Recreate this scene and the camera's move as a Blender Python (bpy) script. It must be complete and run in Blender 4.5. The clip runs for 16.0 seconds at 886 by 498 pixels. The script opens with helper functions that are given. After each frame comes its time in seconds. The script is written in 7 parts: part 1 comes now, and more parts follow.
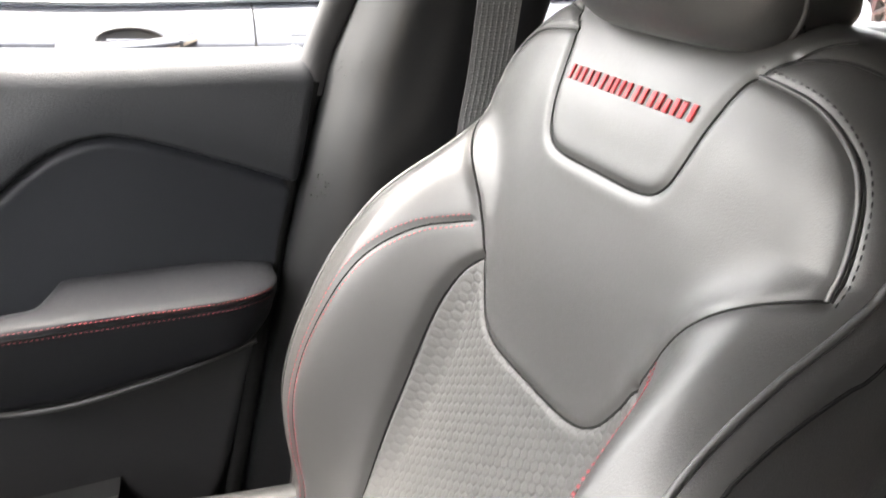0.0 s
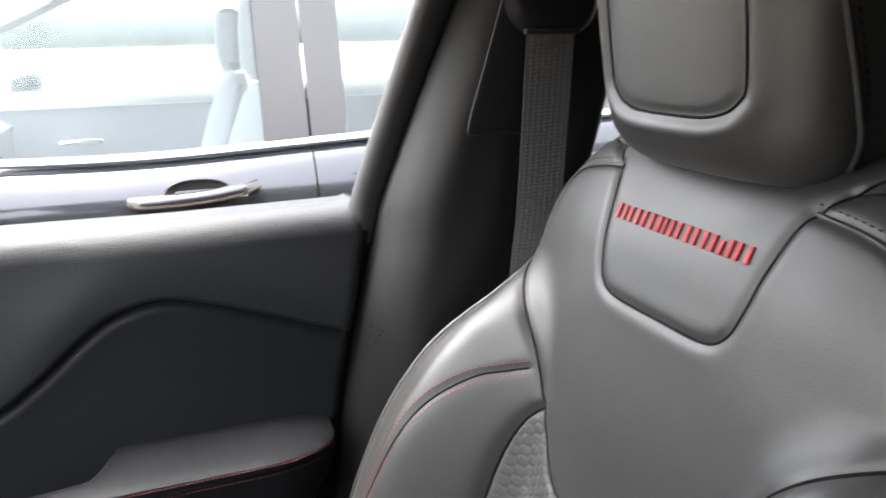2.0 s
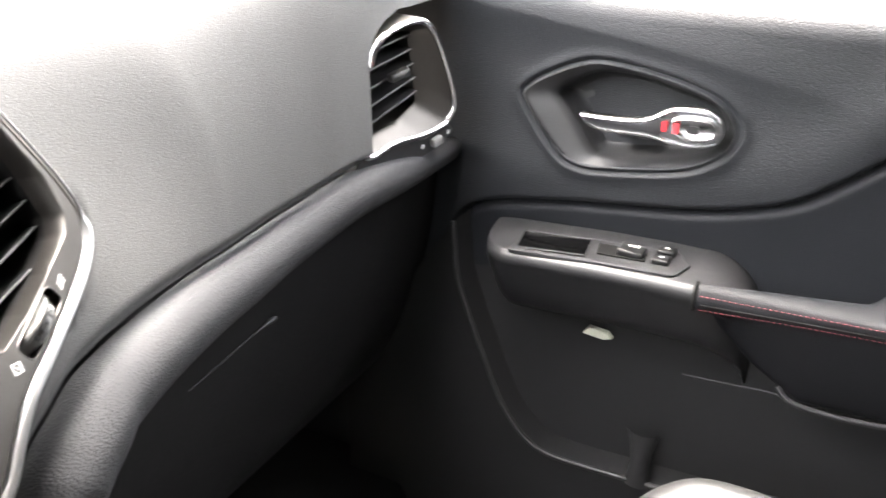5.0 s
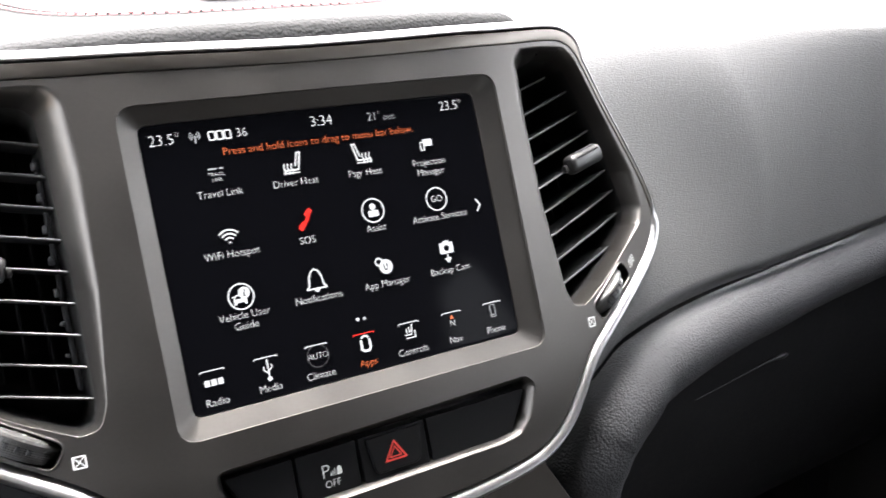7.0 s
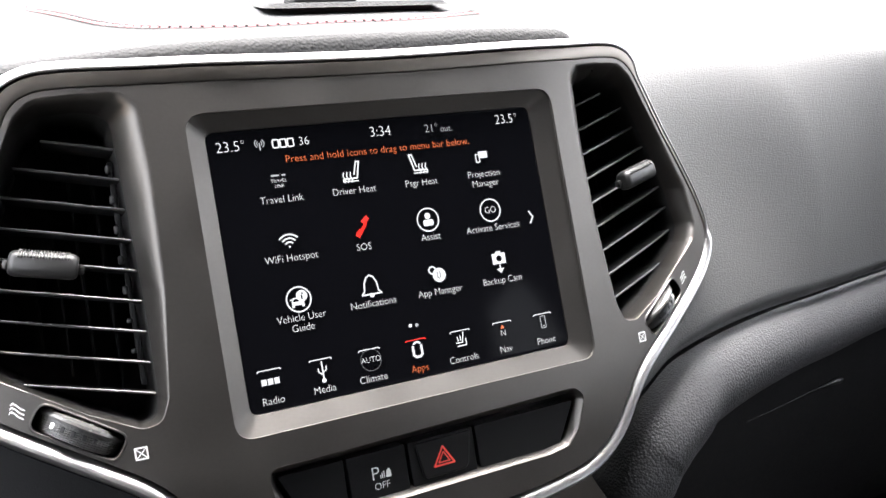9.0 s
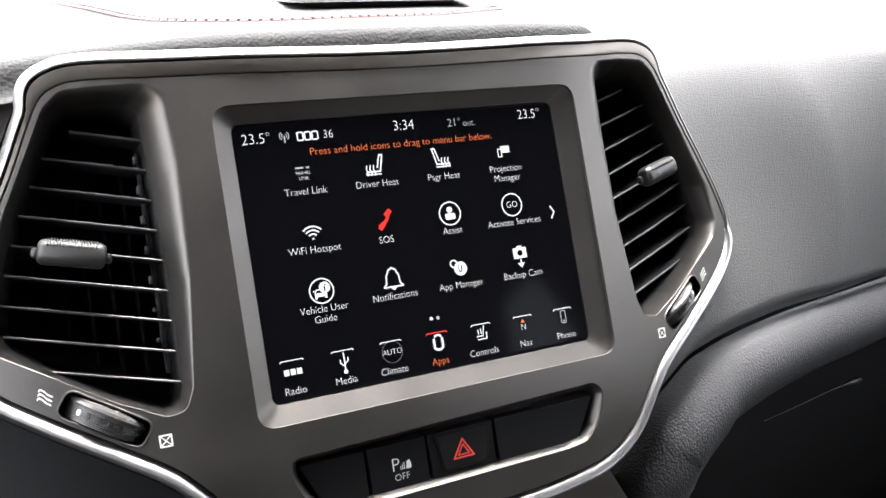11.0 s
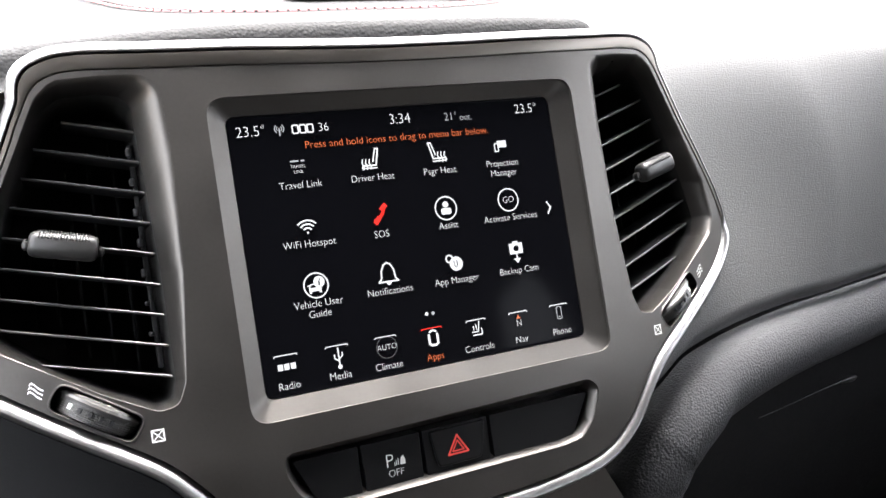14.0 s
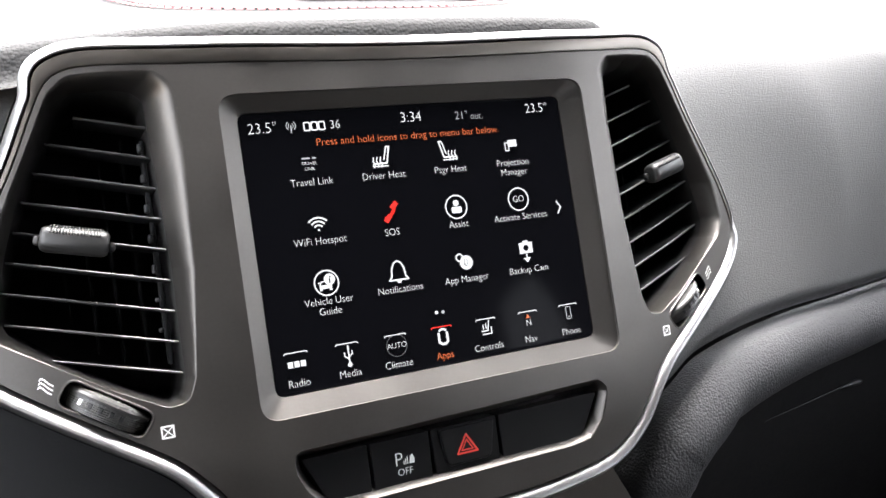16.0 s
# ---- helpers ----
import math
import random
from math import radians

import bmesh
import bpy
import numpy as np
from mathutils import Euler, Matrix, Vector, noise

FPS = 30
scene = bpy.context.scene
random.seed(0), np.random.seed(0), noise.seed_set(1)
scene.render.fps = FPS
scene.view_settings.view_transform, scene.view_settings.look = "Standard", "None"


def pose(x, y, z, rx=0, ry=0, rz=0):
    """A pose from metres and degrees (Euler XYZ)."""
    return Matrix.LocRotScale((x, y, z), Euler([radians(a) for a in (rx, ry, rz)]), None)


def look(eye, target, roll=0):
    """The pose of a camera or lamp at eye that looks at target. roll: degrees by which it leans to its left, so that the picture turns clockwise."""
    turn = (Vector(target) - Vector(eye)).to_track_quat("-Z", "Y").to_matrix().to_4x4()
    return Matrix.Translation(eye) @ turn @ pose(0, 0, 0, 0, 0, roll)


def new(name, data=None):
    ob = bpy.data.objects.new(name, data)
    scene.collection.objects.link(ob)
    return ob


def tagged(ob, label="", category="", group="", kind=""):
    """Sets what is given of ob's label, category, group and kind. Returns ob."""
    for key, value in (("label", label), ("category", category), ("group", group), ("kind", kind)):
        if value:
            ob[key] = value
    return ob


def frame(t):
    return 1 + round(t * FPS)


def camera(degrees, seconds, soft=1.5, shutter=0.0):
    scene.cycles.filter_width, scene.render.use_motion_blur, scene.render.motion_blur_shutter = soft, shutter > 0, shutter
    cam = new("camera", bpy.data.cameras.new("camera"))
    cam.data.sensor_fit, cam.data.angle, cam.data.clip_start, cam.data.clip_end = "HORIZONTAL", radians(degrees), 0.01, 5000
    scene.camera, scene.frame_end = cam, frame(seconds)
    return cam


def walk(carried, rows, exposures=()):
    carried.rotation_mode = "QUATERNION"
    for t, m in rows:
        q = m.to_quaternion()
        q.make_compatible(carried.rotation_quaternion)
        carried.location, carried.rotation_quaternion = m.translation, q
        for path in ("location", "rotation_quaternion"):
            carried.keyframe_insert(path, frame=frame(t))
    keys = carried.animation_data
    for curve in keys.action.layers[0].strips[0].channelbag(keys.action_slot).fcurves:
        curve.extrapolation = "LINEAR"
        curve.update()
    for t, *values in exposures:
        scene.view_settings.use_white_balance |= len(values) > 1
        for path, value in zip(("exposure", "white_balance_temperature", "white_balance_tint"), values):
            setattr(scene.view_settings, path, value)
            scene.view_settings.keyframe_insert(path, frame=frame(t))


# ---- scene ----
cam = camera(55.9, 16.0, shutter=0.35)

# the camera's way: seconds, eye, target, roll
PATH = [
    (0, (-0.169, -0.455, 1.273), (1.529, -1.213, 0.537), 4.0),
    (0.5, (-0.178, -0.464, 1.278), (1.554, -1.284, 0.708), 3.7),
    (1, (-0.172, -0.477, 1.295), (1.576, -1.314, 0.801), 1.4),
    (1.5, (-0.153, -0.495, 1.311), (1.61, -1.316, 0.841), -0.9),
    (2, (-0.141, -0.493, 1.297), (1.702, -1.099, 0.811), -1.3),
    (2.4, (-0.125, -0.465, 1.286), (1.736, -0.942, 0.73), -1.2),
    (2.5, (-0.115, -0.462, 1.276), (1.753, -0.889, 0.702), -1.3),
    (3, (-0.094, -0.456, 1.254), (1.779, -0.585, 0.565), -1.9),
    (3.5, (-0.089, -0.408, 1.227), (1.775, -0.275, 0.514), -1.0),
    (4, (-0.063, -0.367, 1.214), (1.748, 0.021, 0.458), 0.5),
    (4.5, (-0.07, -0.35, 1.211), (1.66, 0.262, 0.413), 2.2),
    (5, (-0.073, -0.35, 1.207), (1.561, 0.48, 0.406), 1.8),
    (5.2, (-0.076, -0.355, 1.207), (1.502, 0.583, 0.415), 1.0),
    (7.3, (-0.154, -0.355, 1.187), (0.741, 1.31, 0.534), -0.5),
    (7.5, (-0.155, -0.355, 1.189), (0.74, 1.311, 0.538), -0.3),
    (8, (-0.152, -0.361, 1.188), (0.718, 1.329, 0.565), -0.5),
    (8.5, (-0.154, -0.362, 1.189), (0.69, 1.34, 0.562), -0.5),
    (9, (-0.154, -0.362, 1.186), (0.679, 1.349, 0.57), -0.5),
    (9.5, (-0.155, -0.363, 1.186), (0.662, 1.353, 0.563), -0.4),
    (10, (-0.156, -0.363, 1.186), (0.647, 1.36, 0.564), -0.6),
    (12.5, (-0.162, -0.361, 1.183), (0.646, 1.358, 0.555), 0.4),
    (13, (-0.16, -0.36, 1.184), (0.648, 1.356, 0.552), 0.3),
    (13.5, (-0.16, -0.359, 1.184), (0.657, 1.353, 0.55), 0.3),
    (14, (-0.158, -0.36, 1.184), (0.654, 1.354, 0.551), 0.3),
    (14.5, (-0.159, -0.36, 1.184), (0.66, 1.352, 0.552), 0.4),
    (15, (-0.16, -0.36, 1.184), (0.662, 1.35, 0.552), 0.3),
    (15.5, (-0.16, -0.362, 1.183), (0.658, 1.355, 0.564), 0.3),
    (16, (-0.163, -0.358, 1.181), (0.652, 1.359, 0.558), 0.7),
]
EXPOSE = [(0, 5.32, 7000, 10), (0.5, 5.12, 7000, 10), (1.0, 4.87, 6950, 10), (1.5, 4.47, 6850, 10), (2.0, 4.25, 6600, 10), (2.5, 4.1, 6300, 9), (3.0, 3.92, 6300, 10), (3.5, 5.19, 6300, 10), (4.0, 5.67, 6600, 11), (4.5, 5.47, 6850, 11), (5.2, 5.47, 6900, 11), (7.3, 4.52, 6500, 11), (12.3, 4.51, 6500, 11), (16, 4.54, 6500, 11)]
walk(cam, [(t, look(e, g, r)) for t, e, g, r in PATH], exposures=EXPOSE)

# ---- daylight: bright hazy sky ----
world = bpy.data.worlds.new("sky")
scene.world = world
world.use_nodes = True
_wn = world.node_tree.nodes
_sky = _wn.new("ShaderNodeTexSky")
_sky.sky_type = "NISHITA"
_sky.sun_disc = False
_sky.sun_elevation, _sky.sun_rotation = radians(66), radians(10)
_sky.air_density, _sky.dust_density, _sky.ozone_density = 1.0, 6.0, 1.0
_wn["Background"].inputs[1].default_value = 0.15
_haze = _wn.new("ShaderNodeHueSaturation")
_haze.inputs["Saturation"].default_value = 0.25
world.node_tree.links.new(_sky.outputs[0], _haze.inputs["Color"])
world.node_tree.links.new(_haze.outputs[0], _wn["Background"].inputs[0])
sun = new("sun", bpy.data.lights.new("sun", "SUN"))
sun.data.energy, sun.data.angle, sun.data.color = 0.5, radians(40), (1.0, 0.96, 0.91)
sun.matrix_world = look((0.71, 4.01, 9.14), (0, 0, 0))


# ---- materials ----
def material(name, base, rough=0.5, metal=0.0, var=0.15, var_scale=12.0, grain=0.0, grain_scale=900.0, grain_kind="voronoi",
             coat=0.0, emit=None, emit_power=0.0, spec=0.5, rough_var=0.08, stretch=(1, 1, 1), sheen=0.0):
    m = bpy.data.materials.new(name)
    m.use_nodes = True
    n, l = m.node_tree.nodes, m.node_tree.links
    b = n["Principled BSDF"]
    tc = n.new("ShaderNodeTexCoord")
    mp = n.new("ShaderNodeMapping")
    mp.inputs["Scale"].default_value = stretch
    l.new(tc.outputs["Object"], mp.inputs[0])
    b.inputs["Metallic"].default_value = metal
    b.inputs["Specular IOR Level"].default_value = spec
    b.inputs["Coat Weight"].default_value = coat
    b.inputs["Coat Roughness"].default_value = 0.06
    b.inputs["Sheen Weight"].default_value = sheen
    big = n.new("ShaderNodeTexNoise")
    big.inputs["Scale"].default_value, big.inputs["Detail"].default_value = var_scale, 4
    fine = n.new("ShaderNodeTexNoise")
    fine.inputs["Scale"].default_value, fine.inputs["Detail"].default_value = var_scale * 25, 3
    l.new(mp.outputs[0], big.inputs[0]), l.new(mp.outputs[0], fine.inputs[0])
    both = n.new("ShaderNodeMath")
    both.operation = "ADD"
    l.new(big.outputs[0], both.inputs[0]), l.new(fine.outputs[0], both.inputs[1])
    ramp = n.new("ShaderNodeMapRange")
    ramp.inputs["From Min"].default_value, ramp.inputs["From Max"].default_value = 0.6, 1.4
    ramp.inputs["To Min"].default_value, ramp.inputs["To Max"].default_value = 1 - var, 1 + var
    l.new(both.outputs[0], ramp.inputs["Value"])
    mul = n.new("ShaderNodeVectorMath")
    mul.operation = "SCALE"
    mul.inputs[0].default_value = base
    l.new(ramp.outputs[0], mul.inputs["Scale"])
    l.new(mul.outputs[0], b.inputs["Base Color"])
    rr = n.new("ShaderNodeMapRange")
    rr.inputs["From Min"].default_value, rr.inputs["From Max"].default_value = 0.6, 1.4
    rr.inputs["To Min"].default_value, rr.inputs["To Max"].default_value = max(0.02, rough - rough_var), min(1, rough + rough_var)
    l.new(both.outputs[0], rr.inputs["Value"])
    l.new(rr.outputs[0], b.inputs["Roughness"])
    if grain:
        bump = n.new("ShaderNodeBump")
        bump.inputs["Strength"].default_value, bump.inputs["Distance"].default_value = 1.0, grain
        if grain_kind == "voronoi":
            v = n.new("ShaderNodeTexVoronoi")
            v.inputs["Scale"].default_value = grain_scale
            # the cells wander a little, as pressed leather grain does
            warp = n.new("ShaderNodeMixRGB")
            warp.inputs[0].default_value = 0.0005
            warp.blend_type = "ADD"
            wn = n.new("ShaderNodeTexNoise")
            wn.inputs["Scale"].default_value = grain_scale * 0.25
            l.new(mp.outputs[0], wn.inputs[0])
            l.new(mp.outputs[0], warp.inputs[1]), l.new(wn.outputs["Color"], warp.inputs[2])
            l.new(warp.outputs[0], v.inputs[0])
            l.new(v.outputs["Distance"], bump.inputs["Height"])
            bump.invert = True
        else:
            v = n.new("ShaderNodeTexNoise")
            v.inputs["Scale"].default_value, v.inputs["Detail"].default_value = grain_scale, 5
            l.new(mp.outputs[0], v.inputs[0])
            l.new(v.outputs[0], bump.inputs["Height"])
        l.new(bump.outputs[0], b.inputs["Normal"])
    if emit:
        b.inputs["Emission Color"].default_value = (*emit, 1)
        b.inputs["Emission Strength"].default_value = emit_power
    return m


LEATHER = material("black_leather", (0.0225, 0.0222, 0.022), 0.47, var=0.10, spec=0.60, grain=0.00009, grain_scale=900)
LEATHER_PERF = material("perforated_cloth", (0.032, 0.0317, 0.031), 0.58, var=0.15, grain=0.0002, grain_scale=700, grain_kind="noise")
# Near-black that draws shade into seams, gaps and vents; also rubber and thread.
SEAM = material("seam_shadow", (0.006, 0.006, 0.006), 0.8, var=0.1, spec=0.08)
VINYL = material("soft_black_vinyl", (0.0118, 0.0130, 0.0155), 0.52, spec=0.34, var=0.1, grain=0.00030, grain_scale=620, stretch=(1, 0.6, 1.5))
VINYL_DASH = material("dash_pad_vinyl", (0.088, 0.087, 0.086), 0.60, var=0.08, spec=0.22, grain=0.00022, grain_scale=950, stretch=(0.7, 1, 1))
# Pad vinyl darkened in its colour to offset the strong light on top.
HOOD_VINYL_DIMMED = material("dimmed_coarse_hood_vinyl", (0.036, 0.036, 0.036), 0.80, var=0.10, spec=0.02, grain=0.0005, grain_scale=560)
CLOTH_DOOR = material("door_insert_vinyl", (0.0090, 0.0100, 0.0122), 0.58, spec=0.18, var=0.1, grain=0.00015, grain_scale=700)
PLASTIC = material("hard_black_plastic", (0.016, 0.016, 0.017), 0.5, var=0.12, grain=0.00012, grain_scale=1500, grain_kind="noise")
PLASTIC_DARK = material("deep_black_plastic", (0.017, 0.0172, 0.018), 0.6, spec=0.22, var=0.12, grain=0.0001, grain_scale=1200, grain_kind="noise")
SATIN = material("satin_graphite_paint", (0.096, 0.0905, 0.085), 0.41, metal=0.94, var=0.08, var_scale=30, grain=0.00004, grain_scale=2600, grain_kind="noise")
LEVER_CHROME = material("soft_chrome", (0.50, 0.50, 0.51), 0.24, metal=1.0, var=0.04, rough_var=0.05)
CHROME = material("polished_chrome", (0.66, 0.66, 0.67), 0.13, metal=1.0, var=0.03, rough_var=0.03)
SATIN_CHROME = material("satin_chrome", (0.35, 0.348, 0.344), 0.33, metal=1.0, var=0.04, rough_var=0.05)
RED_THREAD = material("red_thread", (0.17, 0.021, 0.027), 0.65, var=0.2, var_scale=200)
RED_EMBROIDERY = material("red_embroidery", (0.38, 0.026, 0.032), 0.5, var=0.2, var_scale=300, grain=0.0004, grain_scale=2500, grain_kind="noise")
ARM_VINYL = material("black_armrest_vinyl", (0.0066, 0.0070, 0.0084), 0.55, spec=0.15, var=0.1, grain=0.00018, grain_scale=800)
PILLAR_BLACK = material("black_pillar_trim", (0.0060, 0.0062, 0.0068), 0.34, spec=0.36, var=0.1, grain=0.00007, grain_scale=900)
ROLL_VINYL = material("knee_roll_vinyl", (0.038, 0.0384, 0.0402), 0.62, var=0.08, spec=0.14, grain=0.00045, grain_scale=680)
# Darkened copy of deep_black_plastic; the shade under the dash is in its colour.
DARKENED_PLASTIC = material("darkened_black_plastic", (0.0095, 0.0096, 0.0102), 0.62, spec=0.12, var=0.12, grain=0.0001, grain_scale=1200, grain_kind="noise")
WEBBING = material("belt_webbing", (0.085, 0.085, 0.087), 0.42, var=0.2, var_scale=80, grain=0.0006, grain_scale=420, grain_kind="noise", stretch=(1, 1, 3))
CARPET = material("black_carpet", (0.030, 0.030, 0.032), 0.95, var=0.35, var_scale=90, grain=0.002, grain_scale=900, grain_kind="noise")
HEADLINER = material("dark_headliner", (0.035, 0.034, 0.033), 0.9, var=0.08, grain=0.0003, grain_scale=900, grain_kind="noise")
WHITE_MARK = material("white_print", (0.75, 0.75, 0.73), 0.5, var=0.05)
PLASTIC_POD = material("grey_black_plastic", (0.018, 0.018, 0.0192), 0.46, spec=0.40, var=0.1, grain=0.00012, grain_scale=1500, grain_kind="noise")
CREAM = material("cream_plastic", (0.55, 0.55, 0.46), 0.5, var=0.06)
RED_MARK = material("red_print", (0.55, 0.05, 0.04), 0.4, var=0.05)
RED_PAINT_DOT = material("red_lock_flag", (0.6, 0.03, 0.04), 0.35, var=0.1)
GLASS_BLACK = material("display_glass", (0.0018, 0.0018, 0.0024), 0.08, var=0.02, spec=0.025, rough_var=0.02, emit=(0.5, 0.55, 0.7), emit_power=0.00012)


def glow(name, colour, power):
    return material(name, tuple(c * 0.04 for c in colour), 0.4, var=0.0, emit=colour, emit_power=power)


UI_WHITE = glow("display_white", (0.95, 0.97, 1.0), 0.050)
UI_GREY = glow("display_grey", (0.5, 0.52, 0.55), 0.05)
UI_DIM = glow("display_dim_grey", (0.5, 0.52, 0.55), 0.008)
UI_ORANGE = glow("display_orange", (1.0, 0.22, 0.07), 0.045)
UI_RED = glow("display_red", (1.0, 0.03, 0.02), 0.055)


# ---- mesh tools ----
def link_mesh(name, verts, faces, mats, parent=None, label="", smooth=True, index=None, sharp=None):
    me = bpy.data.meshes.new(name)
    me.from_pydata([tuple(map(float, v)) for v in verts], [], [tuple(map(int, f)) for f in faces])
    for m in (mats if isinstance(mats, (list, tuple)) else [mats]):
        me.materials.append(m)
    if index is not None:
        me.polygons.foreach_set("material_index", np.asarray(index, dtype=np.int32))
    me.polygons.foreach_set("use_smooth", [smooth] * len(me.polygons))
    if sharp:
        me.set_sharp_from_angle(angle=radians(sharp))
    me.update()
    ob = new(name, me)
    ob.parent = parent
    if label:
        tagged(ob, label)
    return ob


def part(name, bm, mat, parent, label="", sharp=35):
    bmesh.ops.recalc_face_normals(bm, faces=bm.faces)
    me = bpy.data.meshes.new(name)
    bm.to_mesh(me)
    bm.free()
    me.materials.append(mat)
    me.polygons.foreach_set("use_smooth", [True] * len(me.polygons))
    me.set_sharp_from_angle(angle=radians(sharp))
    ob = new(name, me)
    ob.parent = parent
    if label:
        tagged(ob, label)
    return ob


def thing(name, label, category, m=None, kind="", group=""):
    ob = new(name)
    ob.empty_display_size = 0.05
    if m is not None:
        ob.matrix_world = m
    return tagged(ob, label, category, group, kind)


def catmull(pts, n=12, closed=False):
    """A smooth line through the points, n steps for each stretch."""
    p = np.asarray(pts, float)
    k = len(p)
    out = []
    spans = k if closed else k - 1
    for i in range(spans):
        if closed:
            a, b, c, d = p[(i - 1) % k], p[i], p[(i + 1) % k], p[(i + 2) % k]
        else:
            a, b, c, d = p[max(i - 1, 0)], p[i], p[i + 1], p[min(i + 2, k - 1)]
        for t in np.linspace(0, 1, n, endpoint=False):
            out.append(0.5 * (2 * b + (c - a) * t + (2 * a - 5 * b + 4 * c - d) * t * t + (3 * b - a - 3 * c + d) * t ** 3))
    if not closed:
        out.append(p[-1])
    return np.array(out)


def even(line, step):
    """The line again, in even steps."""
    seg = np.linalg.norm(np.diff(line, axis=0), axis=1)
    s = np.concatenate([[0], np.cumsum(seg)])
    n = max(2, int(round(s[-1] / step)) + 1)
    t = np.linspace(0, s[-1], n)
    return np.stack([np.interp(t, s, line[:, i]) for i in range(line.shape[1])], axis=1)


def curve1(x, xs, ys):
    """A smooth function through (xs, ys), xs rising."""
    xs, ys = np.asarray(xs, float), np.asarray(ys, float)
    m = np.gradient(ys, xs)
    x = np.clip(x, xs[0], xs[-1])
    i = np.clip(np.searchsorted(xs, x) - 1, 0, len(xs) - 2)
    h = xs[i + 1] - xs[i]
    t = (x - xs[i]) / h
    return (2 * t ** 3 - 3 * t ** 2 + 1) * ys[i] + (t ** 3 - 2 * t ** 2 + t) * h * m[i] + (-2 * t ** 3 + 3 * t ** 2) * ys[i + 1] + (t ** 3 - t ** 2) * h * m[i + 1]


def step01(lo, hi, x):
    t = np.clip((x - lo) / (hi - lo), 0, 1)
    return t * t * (3 - 2 * t)


def far(u, v, line, closed=False):
    """Distance of each (u, v) from a line of points in the same plane."""
    p = np.asarray(line, float)
    if closed:
        p = np.concatenate([p, p[:1]])
    best = np.full(np.shape(u), 1e9)
    for (x0, y0), (x1, y1) in zip(p[:-1], p[1:]):
        dx, dy = x1 - x0, y1 - y0
        k = dx * dx + dy * dy
        if k < 1e-14:
            continue
        t = np.clip(((u - x0) * dx + (v - y0) * dy) / k, 0, 1)
        best = np.minimum(best, (u - x0 - t * dx) ** 2 + (v - y0 - t * dy) ** 2)
    return np.sqrt(best)


def inside(u, v, poly):
    p = np.asarray(poly, float)
    res = np.zeros(np.shape(u), bool)
    j = len(p) - 1
    for i in range(len(p)):
        xi, yi, xj, yj = p[i][0], p[i][1], p[j][0], p[j][1]
        if yi != yj:
            res ^= ((yi > v) != (yj > v)) & (u < (xj - xi) * (v - yi) / (yj - yi) + xi)
        j = i
    return res


def fillet(pts, r, n=6):
    """A closed polygon with its corners rounded; r: one radius or one for each corner."""
    p = [np.asarray(q, float) for q in pts]
    k = len(p)
    rr = r if isinstance(r, (list, tuple)) else [r] * k
    out = []
    for i in range(k):
        a, b, c = p[i - 1], p[i], p[(i + 1) % k]
        u, w = a - b, c - b
        lu, lw = np.linalg.norm(u), np.linalg.norm(w)
        u, w = u / lu, w / lw
        half = math.acos(max(-1, min(1, float(u @ w)))) / 2
        cut = min(rr[i] / max(math.tan(half), 1e-3), lu * 0.48, lw * 0.48)
        for t in np.linspace(0, 1, n):
            out.append((1 - t) ** 2 * (b + u * cut) + 2 * t * (1 - t) * b + t * t * (b + w * cut))
    return np.array(out)


def grow(loop, d):
    """A closed loop moved outwards by d (counter-clockwise or clockwise)."""
    p = np.asarray(loop, float)
    t = np.roll(p, -1, 0) - np.roll(p, 1, 0)
    t /= np.linalg.norm(t, axis=1, keepdims=True) + 1e-12
    nrm = np.stack([t[:, 1], -t[:, 0]], 1)
    x, y = p[:, 0], p[:, 1]
    if np.sum(x * np.roll(y, -1) - y * np.roll(x, -1)) < 0:
        nrm = -nrm
    return p + nrm * d


def loft(name, loops, mat, parent, label="", cap0=False, cap1=False, closed=True, sharp=40, smooth=True):
    """Loops of equally many 3D points, joined one to the next."""
    loops = [np.asarray(q, float) for q in loops]
    k = len(loops[0])
    verts = np.concatenate(loops)
    faces = []
    for i in range(len(loops) - 1):
        for j in range(k if closed else k - 1):
            a, b = i * k + j, i * k + (j + 1) % k
            faces.append((a, b, b + k, a + k))
    bm = bmesh.new()
    bv = [bm.verts.new(v) for v in verts]
    for f in faces:
        try:
            bm.faces.new([bv[i] for i in f])
        except ValueError:
            pass
    if cap0:
        bm.faces.new(bv[:k])
    if cap1:
        bm.faces.new(bv[-k:])
    return part(name, bm, mat, parent, label, sharp)


def at_depth(loop, z):
    loop = np.asarray(loop, float)
    return np.concatenate([loop, np.full((len(loop), 1), z)], 1)


